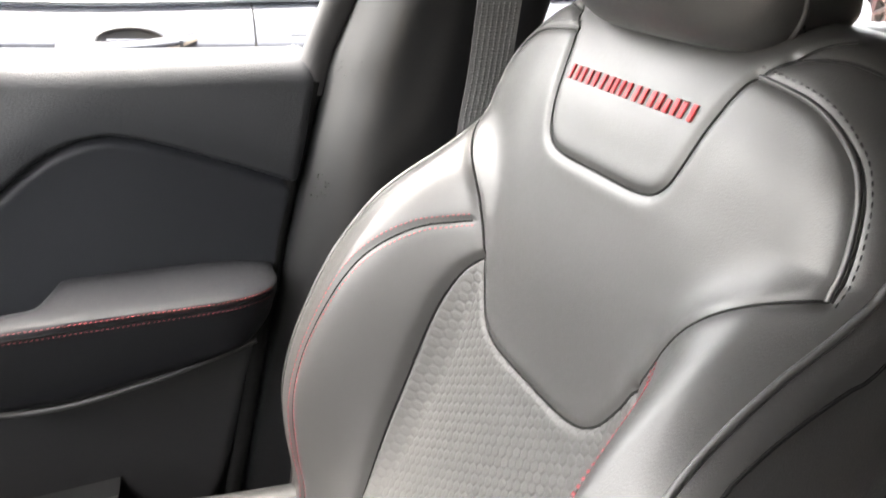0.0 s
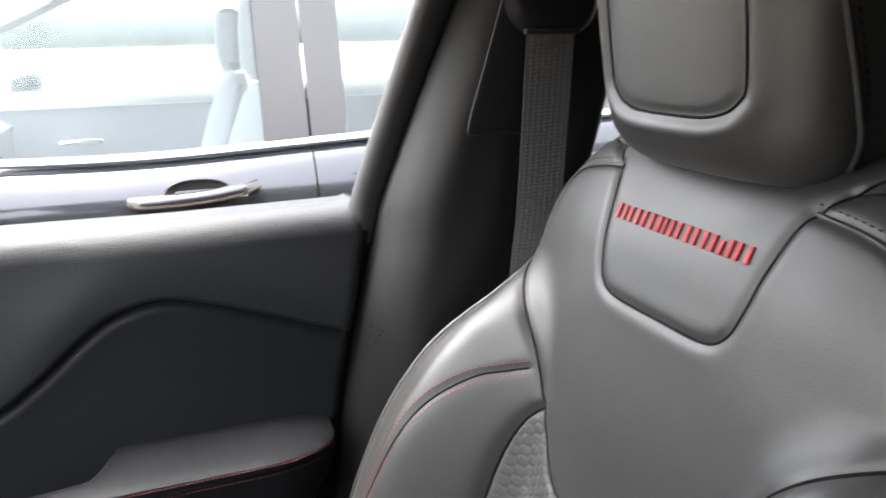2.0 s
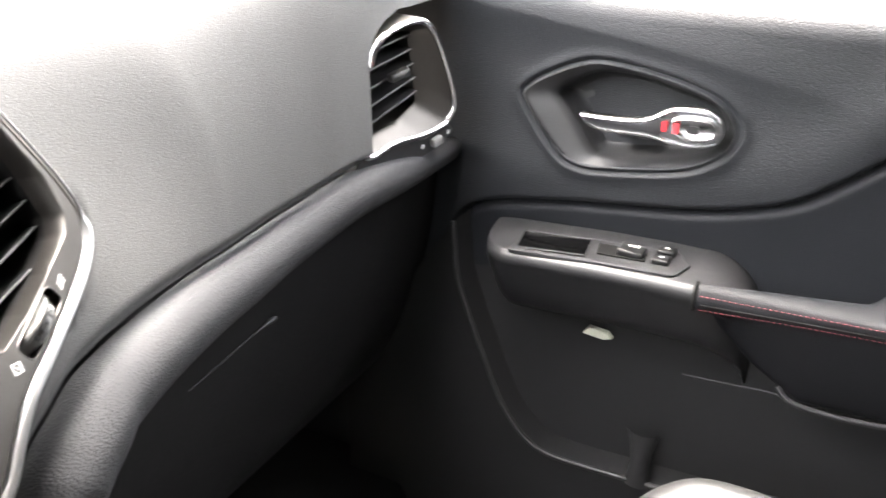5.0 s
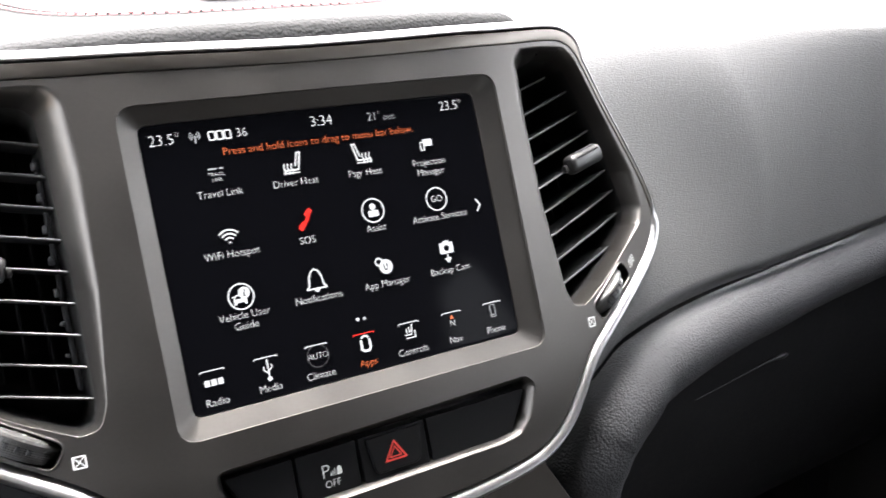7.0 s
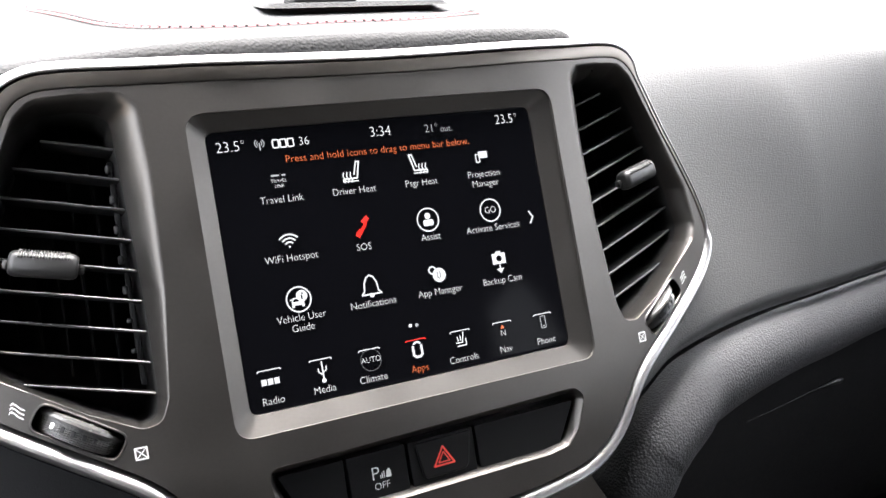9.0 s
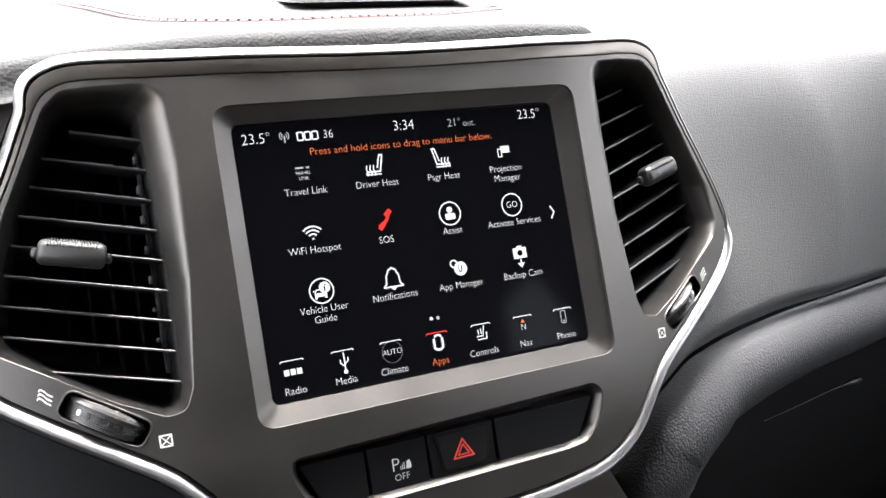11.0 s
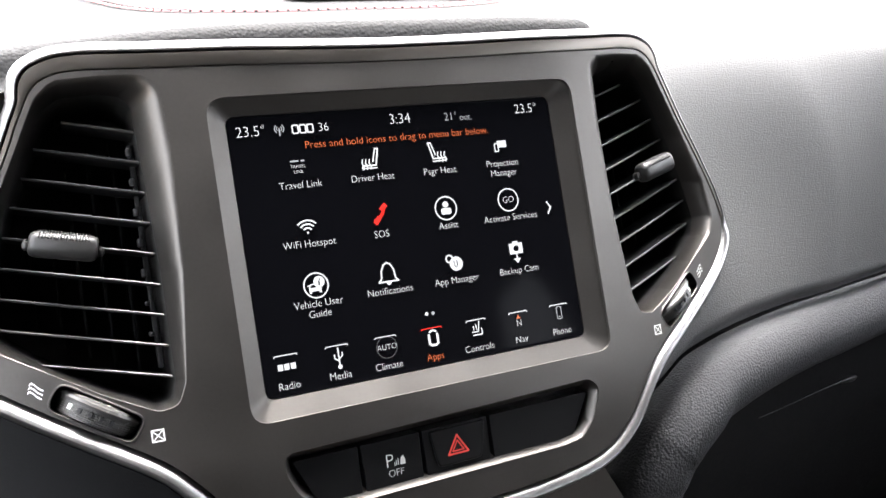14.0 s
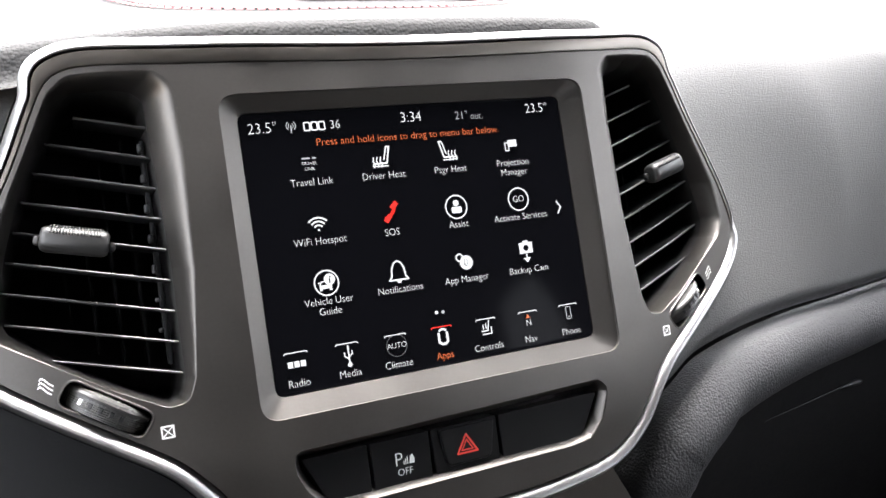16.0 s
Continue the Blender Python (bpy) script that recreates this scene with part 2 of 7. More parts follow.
def plate(name, outline, holes, z0, z1, mat, parent, label="", bevel=0.001):
    """A flat plate with holes, its edges rounded."""
    cu = bpy.data.curves.new(name, "CURVE")
    cu.dimensions, cu.fill_mode = "2D", "BOTH"
    cu.extrude, cu.bevel_depth, cu.bevel_resolution, cu.offset = max((z1 - z0) / 2 - bevel, 1e-5), bevel, 2, -bevel
    for loop in [outline, *holes]:
        sp = cu.splines.new("POLY")
        sp.points.add(len(loop) - 1)
        for q, (x, y) in zip(sp.points, loop):
            q.co = (float(x), float(y), 0, 1)
        sp.use_cyclic_u = True
    tmp = new(name, cu)
    me = bpy.data.meshes.new_from_object(tmp.evaluated_get(bpy.context.evaluated_depsgraph_get()))
    bpy.data.objects.remove(tmp)
    me.transform(Matrix.Translation((0, 0, (z0 + z1) / 2)))
    me.name = name
    me.materials.clear()
    me.materials.append(mat)
    me.polygons.foreach_set("use_smooth", [True] * len(me.polygons))
    me.set_sharp_from_angle(angle=radians(14))
    ob = new(name, me)
    ob.parent = parent
    return tagged(ob, label) if label else ob


def frames_along(line, up):
    t = np.gradient(line, axis=0)
    t /= np.linalg.norm(t, axis=1, keepdims=True) + 1e-12
    up = np.broadcast_to(np.asarray(up, float), line.shape)
    side = np.cross(t, up)
    side /= np.linalg.norm(side, axis=1, keepdims=True) + 1e-12
    top = np.cross(side, t)
    return t, side, top


def sweep(name, line, profile, up, mat, parent, label="", closed=False, sharp=50, scale=None):
    """A profile of (side, top) offsets drawn along a 3D line; scale: one factor for each point of the line."""
    line = np.asarray(line, float)
    if closed:
        t = np.roll(line, -1, 0) - np.roll(line, 1, 0)
        t /= np.linalg.norm(t, axis=1, keepdims=True) + 1e-12
        upv = np.broadcast_to(np.asarray(up, float), line.shape)
        side = np.cross(t, upv)
        side /= np.linalg.norm(side, axis=1, keepdims=True) + 1e-12
        top = np.cross(side, t)
    else:
        t, side, top = frames_along(line, up)
    sc = np.ones(len(line)) if scale is None else np.asarray(scale, float)
    loops = [line[i] + sc[i] * (np.outer([q[0] for q in profile], side[i]) + np.outer([q[1] for q in profile], top[i])) for i in range(len(line))]
    if closed:
        loops.append(loops[0])
        ob = loft(name, loops, mat, parent, label, sharp=sharp)
    else:
        ob = loft(name, loops, mat, parent, label, cap0=True, cap1=True, sharp=sharp)
    return ob


def ring(rx, ry, n=12):
    return [(rx * math.cos(2 * math.pi * i / n), ry * math.sin(2 * math.pi * i / n)) for i in range(n)]


def rounded_box(sx, sy, sz, r, seg=3, at=None):
    bm = bmesh.new()
    bmesh.ops.create_cube(bm, size=1)
    bmesh.ops.scale(bm, vec=(sx, sy, sz), verts=bm.verts)
    bmesh.ops.bevel(bm, geom=bm.edges[:], offset=min(r, 0.49 * min(sx, sy, sz)), segments=seg, profile=0.5, affect="EDGES")
    if at is not None:
        bmesh.ops.transform(bm, matrix=at, verts=bm.verts)
    return bm


def box_part(name, centre, size, r, mat, parent, label="", turn=(0, 0, 0), seg=2):
    return part(name, rounded_box(*size, r, seg, pose(*centre, *turn)), mat, parent, label)


def relief(a, p, place, region, names, mats, parent, labels=None):
    """A sheet over the grid a x p; place gives the points, region the part that each cell belongs to (-1: none)."""
    A, P = np.meshgrid(a, p, indexing="ij")
    xyz = np.stack(place(A, P), -1)
    ca, cp = 0.5 * (A[:-1, :-1] + A[1:, 1:]), 0.5 * (P[:-1, :-1] + P[1:, 1:])
    reg = region(ca, cp)
    na, npp = A.shape
    idx = np.arange(na * npp).reshape(na, npp)
    quads = np.stack([idx[:-1, :-1], idx[1:, :-1], idx[1:, 1:], idx[:-1, 1:]], -1)
    flat = xyz.reshape(-1, 3)
    made = []
    for k, nm in enumerate(names):
        q = quads[reg == k]
        if not len(q):
            made.append(None)
            continue
        used, inv = np.unique(q.ravel(), return_inverse=True)
        made.append(link_mesh(nm, flat[used], inv.reshape(-1, 4), mats[k], parent, (labels or {}).get(k, "")))
    return made


def stitches(name, line, normal, mat, parent, length=0.0042, gap=0.0016, wide=0.0009, high=0.0007, label="", tilt=0.0):
    """A row of short raised threads along a 3D line."""
    pts = even(np.asarray(line, float), length + gap)
    nrm = np.asarray(normal, float)
    nrm = np.broadcast_to(nrm, pts.shape) if nrm.ndim == 1 or len(nrm) != len(pts) else nrm
    t, side, top = frames_along(pts, nrm)
    verts, faces = [], []
    for i in range(len(pts)):
        d = t[i] + side[i] * tilt
        for k, (f, w, h) in enumerate([(-1, .55, .3), (-.7, 1, 1), (.7, 1, 1), (1, .55, .3)]):
            c = pts[i] + d * f * length / 2
            for sx, sy in [(-1, -.3), (-.6, 1), (.6, 1), (1, -.3)]:
                verts.append(c + side[i] * sx * wide * w + top[i] * (sy * high * h))
        b = i * 16
        for k in range(3):
            for j in range(3):
                q = b + k * 4 + j
                faces.append((q, q + 1, q + 5, q + 4))
    return link_mesh(name, verts, faces, mat, parent, label)


def words(name, body, size, at, mat, parent, align="CENTER", lift=0.0003, squeeze=1.0):
    """Writing as a flat mesh in the parent's xy plane."""
    cu = bpy.data.curves.new(name, "FONT")
    cu.body, cu.size, cu.align_x, cu.align_y = body, size, align, "CENTER"
    cu.resolution_u = 3
    cu.offset = -0.016 * size
    tmp = new(name, cu)
    me = bpy.data.meshes.new_from_object(tmp.evaluated_get(bpy.context.evaluated_depsgraph_get()))
    bpy.data.objects.remove(tmp)
    me.transform(Matrix.Translation((at[0], at[1], at[2] + lift if len(at) > 2 else lift)) @ Matrix.Diagonal((squeeze, 1, 1, 1)))
    me.name = name
    me.materials.clear()
    me.materials.append(mat)
    ob = new(name, me)
    ob.parent = parent
    return ob


def flat_shape(name, loops, z, mat, parent):
    """Flat filled shapes (lists of points) in the parent's xy plane, one mesh."""
    verts, faces = [], []
    for lp in loops:
        b = len(verts)
        verts += [(x, y, z) for x, y in lp]
        faces.append(tuple(range(b, b + len(lp))))
    return link_mesh(name, verts, faces, mat, parent, smooth=False)


def stroke(pts, w, closed=False):
    """A thin band along 2D points, as quads."""
    p = [np.asarray(q, float) for q in pts]
    if closed:
        p.append(p[0])
    out = []
    for a, b in zip(p[:-1], p[1:]):
        d = b - a
        ln = np.linalg.norm(d)
        if ln < 1e-9:
            continue
        d = d / ln
        n = np.array([-d[1], d[0]]) * w / 2
        e = d * w * 0.3
        out.append([a - e + n, a - e - n, b + e - n, b + e + n])
    return out


def arc(cx, cy, r, a0, a1, n=14):
    return [(cx + r * math.cos(radians(a0 + (a1 - a0) * i / n)), cy + r * math.sin(radians(a0 + (a1 - a0) * i / n))) for i in range(n + 1)]


def resample(loop, n):
    p = np.concatenate([loop, loop[:1]])
    s = np.concatenate([[0], np.cumsum(np.linalg.norm(np.diff(p, axis=0), axis=1))])
    t = np.linspace(0, s[-1], n, endpoint=False)
    return np.stack([np.interp(t, s, p[:, i]) for i in range(2)], 1)


# ---- the car's shell: floor, roof, walls with their window openings ----
def wall_strip(name, pts, thick, mat, label, category, kind="structure"):
    """A bent strip (y, z) drawn along x, with thickness."""
    (x0, x1), line = pts
    line = np.asarray(line, float)
    t, side, top = frames_along(np.concatenate([np.zeros((len(line), 1)), line], 1), (1, 0, 0))
    a = [(x0, y, z) for y, z in line] + [(x0, y + s[1] * thick, z + s[2] * thick) for (y, z), s in zip(line[::-1], side[::-1])]
    b = [(x1, q[1], q[2]) for q in a]
    ob = loft(name, [a, b], mat, None, cap0=True, cap1=True, sharp=30)
    return tagged(ob, label, category, kind=kind)


tagged(link_mesh("floor", [(-0.80, -2.4, 0.42), (0.86, -2.4, 0.42), (0.86, 0.9, 0.42), (-0.80, 0.9, 0.42),
                           (-0.80, -2.4, 0.36), (0.86, -2.4, 0.36), (0.86, 0.9, 0.36), (-0.80, 0.9, 0.36)],
                 [(0, 1, 2, 3), (7, 6, 5, 4), (0, 4, 5, 1), (1, 5, 6, 2), (2, 6, 7, 3), (3, 7, 4, 0)], CARPET, smooth=False),
       "black carpeted footwell floor", "floor", kind="structure")
wall_strip("ceiling", ((-0.66, 0.66), [(-2.3, 1.46), (-1.6, 1.53), (-0.8, 1.54), (-0.24, 1.505), (-0.07, 1.455)]), 0.03, HEADLINER, "black cloth headliner under the roof", "ceiling")
wall_strip("firewall", ((-0.80, 0.86), [(0.50, 0.38), (0.55, 0.75), (0.80, 1.09)]), -0.03, PLASTIC_DARK, "black bulkhead ahead of the dashboard", "bulkhead")
# Added out of view, without a window, so no light enters from behind.
wall_strip("wall_rear", ((-0.70, 0.74), [(-2.35, 0.42), (-2.38, 1.10), (-2.28, 1.46)]), 0.04, PLASTIC_DARK, "unseen dark wall added to shut out light at the rear", "wall")


def side_wall(name, x, y0, y1, z0, z1, label):
    s = 1 if x > 0 else -1
    pts = [(x, z0), (x, z1 - 0.02), (x + s * 0.015, z1), (x + s * 0.07, z1), (x + s * 0.07, z0)]
    a = [(px, y0, pz) for px, pz in pts]
    b = [(px, y1, pz) for px, pz in pts]
    return tagged(loft(name, [a, b], VINYL, None, cap0=True, cap1=True, sharp=30), label, "door panel", kind="structure")


side_wall("wall_driver", -0.73, -2.35, 0.30, 0.42, 1.06, "plain dark wall that closes the driver's side below the window")
# Unseen panel added to keep light off the seat's inner side.
side_wall("wall_driver_upper", -0.34, -2.35, -0.23, 1.00, 1.50, "unseen dark panel added to block light beside the driver's place")


def rail(name, line, rx, ry, mat, label):
    return tagged(sweep(name, catmull(line, 6), ring(rx, ry, 10), (0, 0.3, 1), mat, None), label, "pillar", kind="structure")


rail("trim_roof_passenger", [(0.64, -2.3, 1.42), (0.66, -1.5, 1.47), (0.66, -0.8, 1.48), (0.64, -0.22, 1.47)], 0.05, 0.045, HEADLINER, "black trim along the roof edge over the doors")
rail("trim_roof_driver", [(-0.64, -2.3, 1.42), (-0.66, -1.5, 1.47), (-0.66, -0.8, 1.48), (-0.64, -0.22, 1.47)], 0.05, 0.045, HEADLINER, "black trim along the roof edge over the doors")
side_wall("sill_passenger", 0.80, -2.35, 0.85, 0.36, 1.06, "dark body side behind the door trims")
rail("pillar_windscreen_passenger", [(0.63, -0.22, 1.48), (0.70, 0.30, 1.34), (0.80, 0.88, 1.06)], 0.04, 0.05, PLASTIC, "black trim of the windscreen pillar")
rail("pillar_windscreen_driver", [(-0.63, -0.22, 1.48), (-0.70, 0.30, 1.34), (-0.80, 0.88, 1.06)], 0.04, 0.05, PLASTIC, "black trim of the windscreen pillar")
rail("pillar_middle_driver", [(-0.60, -0.95, 1.47), (-0.68, -0.85, 1.2), (-0.70, -0.80, 1.1)], 0.05, 0.07, PLASTIC, "black trim of the door pillar")
rail("pillar_rear_passenger", [(0.60, -1.95, 1.45), (0.70, -1.95, 1.14)], 0.06, 0.22, PLASTIC, "dark trim of the rear pillar")
rail("pillar_rear_driver", [(-0.60, -1.95, 1.45), (-0.70, -1.95, 1.1)], 0.06, 0.22, PLASTIC, "dark trim of the rear pillar")


# ---- centre stack: bezel, display, two vents, buttons ----
stack = thing("centre_stack", "satin graphite centre panel with touch display and two vents", "dashboard panel", pose(0, 0, 1.06, 68, 0, 0))
FACE = 0.0055
BAND = material("satin_band_paint", (0.150, 0.136, 0.122), 0.36, metal=0.95, var=0.05)


def both(half):
    """The whole outline from its right half, top to bottom."""
    return list(half) + [(-x, y) for x, y in half[::-1]]


OUTER = grow(catmull(both([(0.03, 0.0940), (0.105, 0.0958), (0.1450, 0.0980), (0.1600, 0.0958), (0.1695, 0.0890), (0.1765, 0.0765), (0.1870, 0.0535), (0.2010, 0.0275), (0.2120, 0.0050), (0.2172, -0.0150), (0.2130, -0.0300), (0.2020, -0.0430),
                           (0.1840, -0.0565), (0.1580, -0.0738), (0.1370, -0.0880), (0.1250, -0.1000), (0.1090, -0.1185), (0.0900, -0.1305), (0.067, -0.1358), (0.03, -0.1390)]), 5, True), -0.0024)
# mouth of a vent in the bezel, and the narrower throat where the slats sit
VENT_R = fillet([(0.1125, 0.0800), (0.1200, 0.0868), (0.1350, 0.0890), (0.1560, 0.0890), (0.1670, 0.0815), (0.1770, 0.0620), (0.1880, 0.0370), (0.1985, 0.0080), (0.2010, -0.0120), (0.1960, -0.0215),
                          (0.1725, -0.0362), (0.1513, -0.0500), (0.1316, -0.0602), (0.1232, -0.0592), (0.1190, -0.0490), (0.1132, 0.0000), (0.1112, 0.0540)],
                         [0.012, 0.012, 0.01, 0.008, 0.01, 0.02, 0.02, 0.02, 0.008, 0.008, 0.02, 0.02, 0.006, 0.006, 0.01, 0.03, 0.02], 10)
THROAT_R = fillet([(0.1245, 0.0760), (0.1290, 0.0805), (0.1380, 0.0825), (0.1540, 0.0822), (0.1630, 0.0760), (0.1700, 0.0615), (0.1800, 0.0390), (0.1890, 0.0120), (0.1945, -0.0110), (0.1900, -0.0205),
                            (0.1722, -0.0350), (0.1510, -0.0488), (0.1312, -0.0590), (0.1245, -0.0580), (0.1222, -0.0500), (0.1218, 0.0000), (0.1230, 0.0400)],
                           [0.006, 0.006, 0.01, 0.008, 0.01, 0.02, 0.02, 0.02, 0.008, 0.008, 0.02, 0.02, 0.005, 0.005, 0.01, 0.03, 0.02], 10)


def keep_in(loop, core, edge, gap):
    """Draws a loop in towards its core until it stays inside the edge."""
    out = np.array(loop)
    for k in np.linspace(0, 0.9, 19):
        bad = (far(out[:, 0], out[:, 1], edge, True) < gap) | ~inside(out[:, 0], out[:, 1], edge)
        out[bad] = loop[bad] + (core[bad] - loop[bad]) * k
    return out


VENT_R = keep_in(VENT_R, THROAT_R, grow(OUTER, -0.0055), 0.0022)
VENT_L, THROAT_L = VENT_R[::-1] * np.array([-1, 1]), THROAT_R[::-1] * np.array([-1, 1])
SCREEN_HOLE = fillet([(-0.0945, -0.0742), (0.0985, -0.0742), (0.0985, 0.0730), (-0.0945, 0.0730)], 0.009, 8)
GLASS = fillet([(-0.0856, -0.0648), (0.0856, -0.0648), (0.0856, 0.0648), (-0.0856, 0.0648)], 0.004, 8)
TRAY = fillet([(-0.0830, -0.0985), (-0.0832, -0.0890), (-0.0680, -0.0890), (0.0200, -0.0876), (0.0800, -0.0866), (0.0862, -0.0920), (0.0800, -0.1075), (0.0725, -0.1150), (0.0600, -0.1166), (-0.0506, -0.1172), (-0.0700, -0.1168), (-0.0795, -0.1065)], [0.006, 0.006, 0.01, 0.02, 0.006, 0.006, 0.008, 0.006, 0.01, 0.01, 0.008, 0.008], 5)


def wheel_slot(s):
    c, a = np.array([s * 0.1563, -0.0562]), radians(33.5 if s > 0 else 180 - 33.5)
    u, w = np.array([math.cos(a), math.sin(a)]), np.array([-math.sin(a), math.cos(a)])
    return fillet([c - u * 0.0192 - w * 0.0062, c + u * 0.0192 - w * 0.0062, c + u * 0.0192 + w * 0.0062, c - u * 0.0192 + w * 0.0062], 0.0045, 5)


INNER = grow(OUTER, -0.0026)
plate("bezel", grow(INNER, -0.0029), [SCREEN_HOLE, resample(VENT_R, 220), resample(VENT_L, 220), resample(TRAY, 120), resample(wheel_slot(1), 40), resample(wheel_slot(-1), 40)], -0.004, FACE, SATIN, stack, bevel=0.00006)
loft("edge_gap", [at_depth(grow(INNER, 0.0010), 0.0025), at_depth(grow(INNER, 0.0008), 0.0005), at_depth(grow(INNER, -0.003), -0.004)], PLASTIC_DARK, stack)
_out = (grow(INNER, 0.001) - np.asarray(INNER)) / 0.001
_top = 0.0056 * step01(0.078, 0.090, np.asarray(INNER)[:, 1])[:, None]


def strip_loop(d, wide, z):
    return at_depth(np.asarray(INNER) + _out * (d + wide * _top), z)


_low = step01(0.25, -0.45, _out[:, 1])


def bead(f, z, z_low):
    """One line of the chrome bead; along the lower edge its crest lies outermost."""
    loop = strip_loop((0.0004 - 0.0026 * _low + (0.0047 + 0.0026 * _low) * f)[:, None], 0.82 + 0.18 * f, z)
    loop[:, 2] += (z_low - z) * _low
    return loop


loft("chrome_trim", [bead(f, z, zl) for f, z, zl in ((0, -0.0005, -0.0005), (0, 0.0044, 0.0030), (0.04, 0.0056, 0.0034), (0.11, 0.0062, 0.0040), (0.20, 0.0062, 0.0048), (0.36, 0.0056, 0.0060), (0.55, 0.0045, 0.0070), (0.72, 0.0034, 0.0074), (0.87, 0.0023, 0.0067), (1.0, 0.0010, 0.0047), (1.0, -0.0005, -0.0005))],
     SATIN_CHROME, stack, "rounded satin chrome edge strip")
loft("inner_band", [strip_loop(d, wide, z) - np.stack([0 * _low, 0 * _low, 0.0045 * _low], 1) for d, wide, z in ((-0.0002, 0.80, 0.002), (-0.0003, 0.80, 0.0052), (-0.0006, 0.77, 0.0060), (-0.0020, 0.05, 0.0061), (-0.0024, 0.0, 0.0058), (-0.0026, 0.0, 0.0050), (-0.0028, 0.0, 0.002))],
     BAND, stack, "brown-grey satin band inside the chrome strip")
loft("back_shell", [at_depth(grow(INNER, 0.006), 0.000), at_depth(grow(INNER, 0.007), -0.012), at_depth(grow(INNER, 0.002), -0.05)], PLASTIC_DARK, stack, cap1=True)

# display: sloping surround and glass
_ring_out, _ring_in = SCREEN_HOLE, fillet([(-0.0860, -0.0652), (0.0860, -0.0652), (0.0860, 0.0652), (-0.0860, 0.0652)], 0.0045, 8)
loft("display_surround", [at_depth(_ring_out, FACE - 0.0008), at_depth(_ring_out * 0.985 + _ring_in * 0.015, FACE - 0.0016), at_depth(0.5 * (_ring_out + _ring_in), 0.0016), at_depth(_ring_in, -0.0008), at_depth(_ring_in, -0.0060)], SATIN, stack, "sloping satin graphite frame round the display")
display = plate("display", GLASS, [], -0.0060, -0.0010, GLASS_BLACK, stack, "lit black touch display with rows of white icons", bevel=0.0003)
ZS = -0.0006


def tx(body, u, v, cap, mat=UI_WHITE, squeeze=0.92):
    return words("display_text", body, cap * 1.42, (u, v, ZS), mat, display, squeeze=squeeze)


def icon(loops, mat=UI_WHITE):
    return flat_shape("display_icon", loops, ZS + 0.0002, mat, display)


def bar(u, v, w, h):
    return [[(u - w / 2, v - h / 2), (u + w / 2, v - h / 2), (u + w / 2, v + h / 2), (u - w / 2, v + h / 2)]]


tx("23.5°", -0.0752, 0.0574, 0.0050), tx("23.5°", 0.0711, 0.0590, 0.0050)
icon([q for k in range(3) for q in stroke(fillet([(-0.0556 + 0.0036 * k, 0.0553), (-0.0528 + 0.0036 * k, 0.0553), (-0.0528 + 0.0036 * k, 0.0591), (-0.0556 + 0.0036 * k, 0.0591)], 0.0006, 3), 0.0007, True)]), tx("36", -0.0405, 0.0572, 0.0042)
icon(stroke(arc(-0.0618, 0.0580, 0.0012, -50, 50), 0.0004) + stroke(arc(-0.0618, 0.0580, 0.0022, -50, 50), 0.0004) + stroke(arc(-0.0618, 0.0580, 0.0012, 130, 230), 0.0004)
     + stroke(arc(-0.0618, 0.0580, 0.0022, 130, 230), 0.0004) + stroke([(-0.0618, 0.0580), (-0.0618, 0.0548)], 0.0006), UI_GREY)
tx("3:34", -0.0011, 0.0584, 0.0052), tx("21°", 0.0268, 0.0577, 0.0042, UI_GREY), tx("out.", 0.0352, 0.0570, 0.0034, UI_GREY)
tx("Press and hold icons to drag to menu bar below.", -0.0020, 0.0493, 0.0036, UI_ORANGE, 0.97)
CX, ROW1, ROW2, ROW3 = (-0.0556, -0.0196, 0.0163, 0.0522), 0.0308, 0.0029, -0.0248
for _i, _t in enumerate(("Travel Link", "Driver Heat", "Psgr Heat")):
    tx(_t, CX[_i], ROW1, 0.0035)
tx("Projection", CX[3], 0.0314, 0.0035), tx("Manager", CX[3], 0.0264, 0.0035)
for _i, _t in enumerate(("WiFi Hotspot", "SOS", "Assist", "Activate Services")):
    tx(_t, CX[_i], ROW2, 0.0035)
tx("Vehicle User", CX[0], -0.0252, 0.0035), tx("Guide", CX[0], -0.0300, 0.0035)
for _i, _t in enumerate(("Notifications", "App Manager", "Backup Cam")):
    tx(_t, CX[_i + 1], ROW3, 0.0035)
# upper row
icon(bar(CX[0] - 0.0014, 0.0422, 0.0040, 0.0008) + bar(CX[0] + 0.0026, 0.0422, 0.0018, 0.0008), UI_GREY)
tx("TRAVEL", CX[0], 0.0396, 0.0017), tx("LINK", CX[0], 0.0371, 0.0017)


def seat_icon(cx, cy, s):
    lp = stroke([(cx - s * 0.0042, cy - 0.0028), (cx - s * 0.0046, cy - 0.0040), (cx + s * 0.0030, cy - 0.0042)], 0.0006)
    lp += stroke([(cx + s * 0.0045, cy + 0.0052), (cx + s * 0.0026, cy - 0.0028), (cx - s * 0.0042, cy - 0.0028)], 0.0008)
    lp += stroke([(cx + s * 0.0045, cy + 0.0052), (cx + s * 0.0030, cy + 0.0052)], 0.0008) + stroke([(cx + s * 0.0030, cy + 0.0052), (cx + s * 0.0012, cy - 0.0010)], 0.0007)
    for k in range(3):
        x = cx - s * (0.0040 - 0.0018 * k)
        lp += stroke([(x, cy - 0.0046), (x + 0.0005, cy - 0.0030), (x - 0.0005, cy - 0.0015), (x, cy + 0.0004)], 0.0006)
    icon(lp)


seat_icon(CX[1], 0.0396, 1), seat_icon(CX[2], 0.0400, -1)
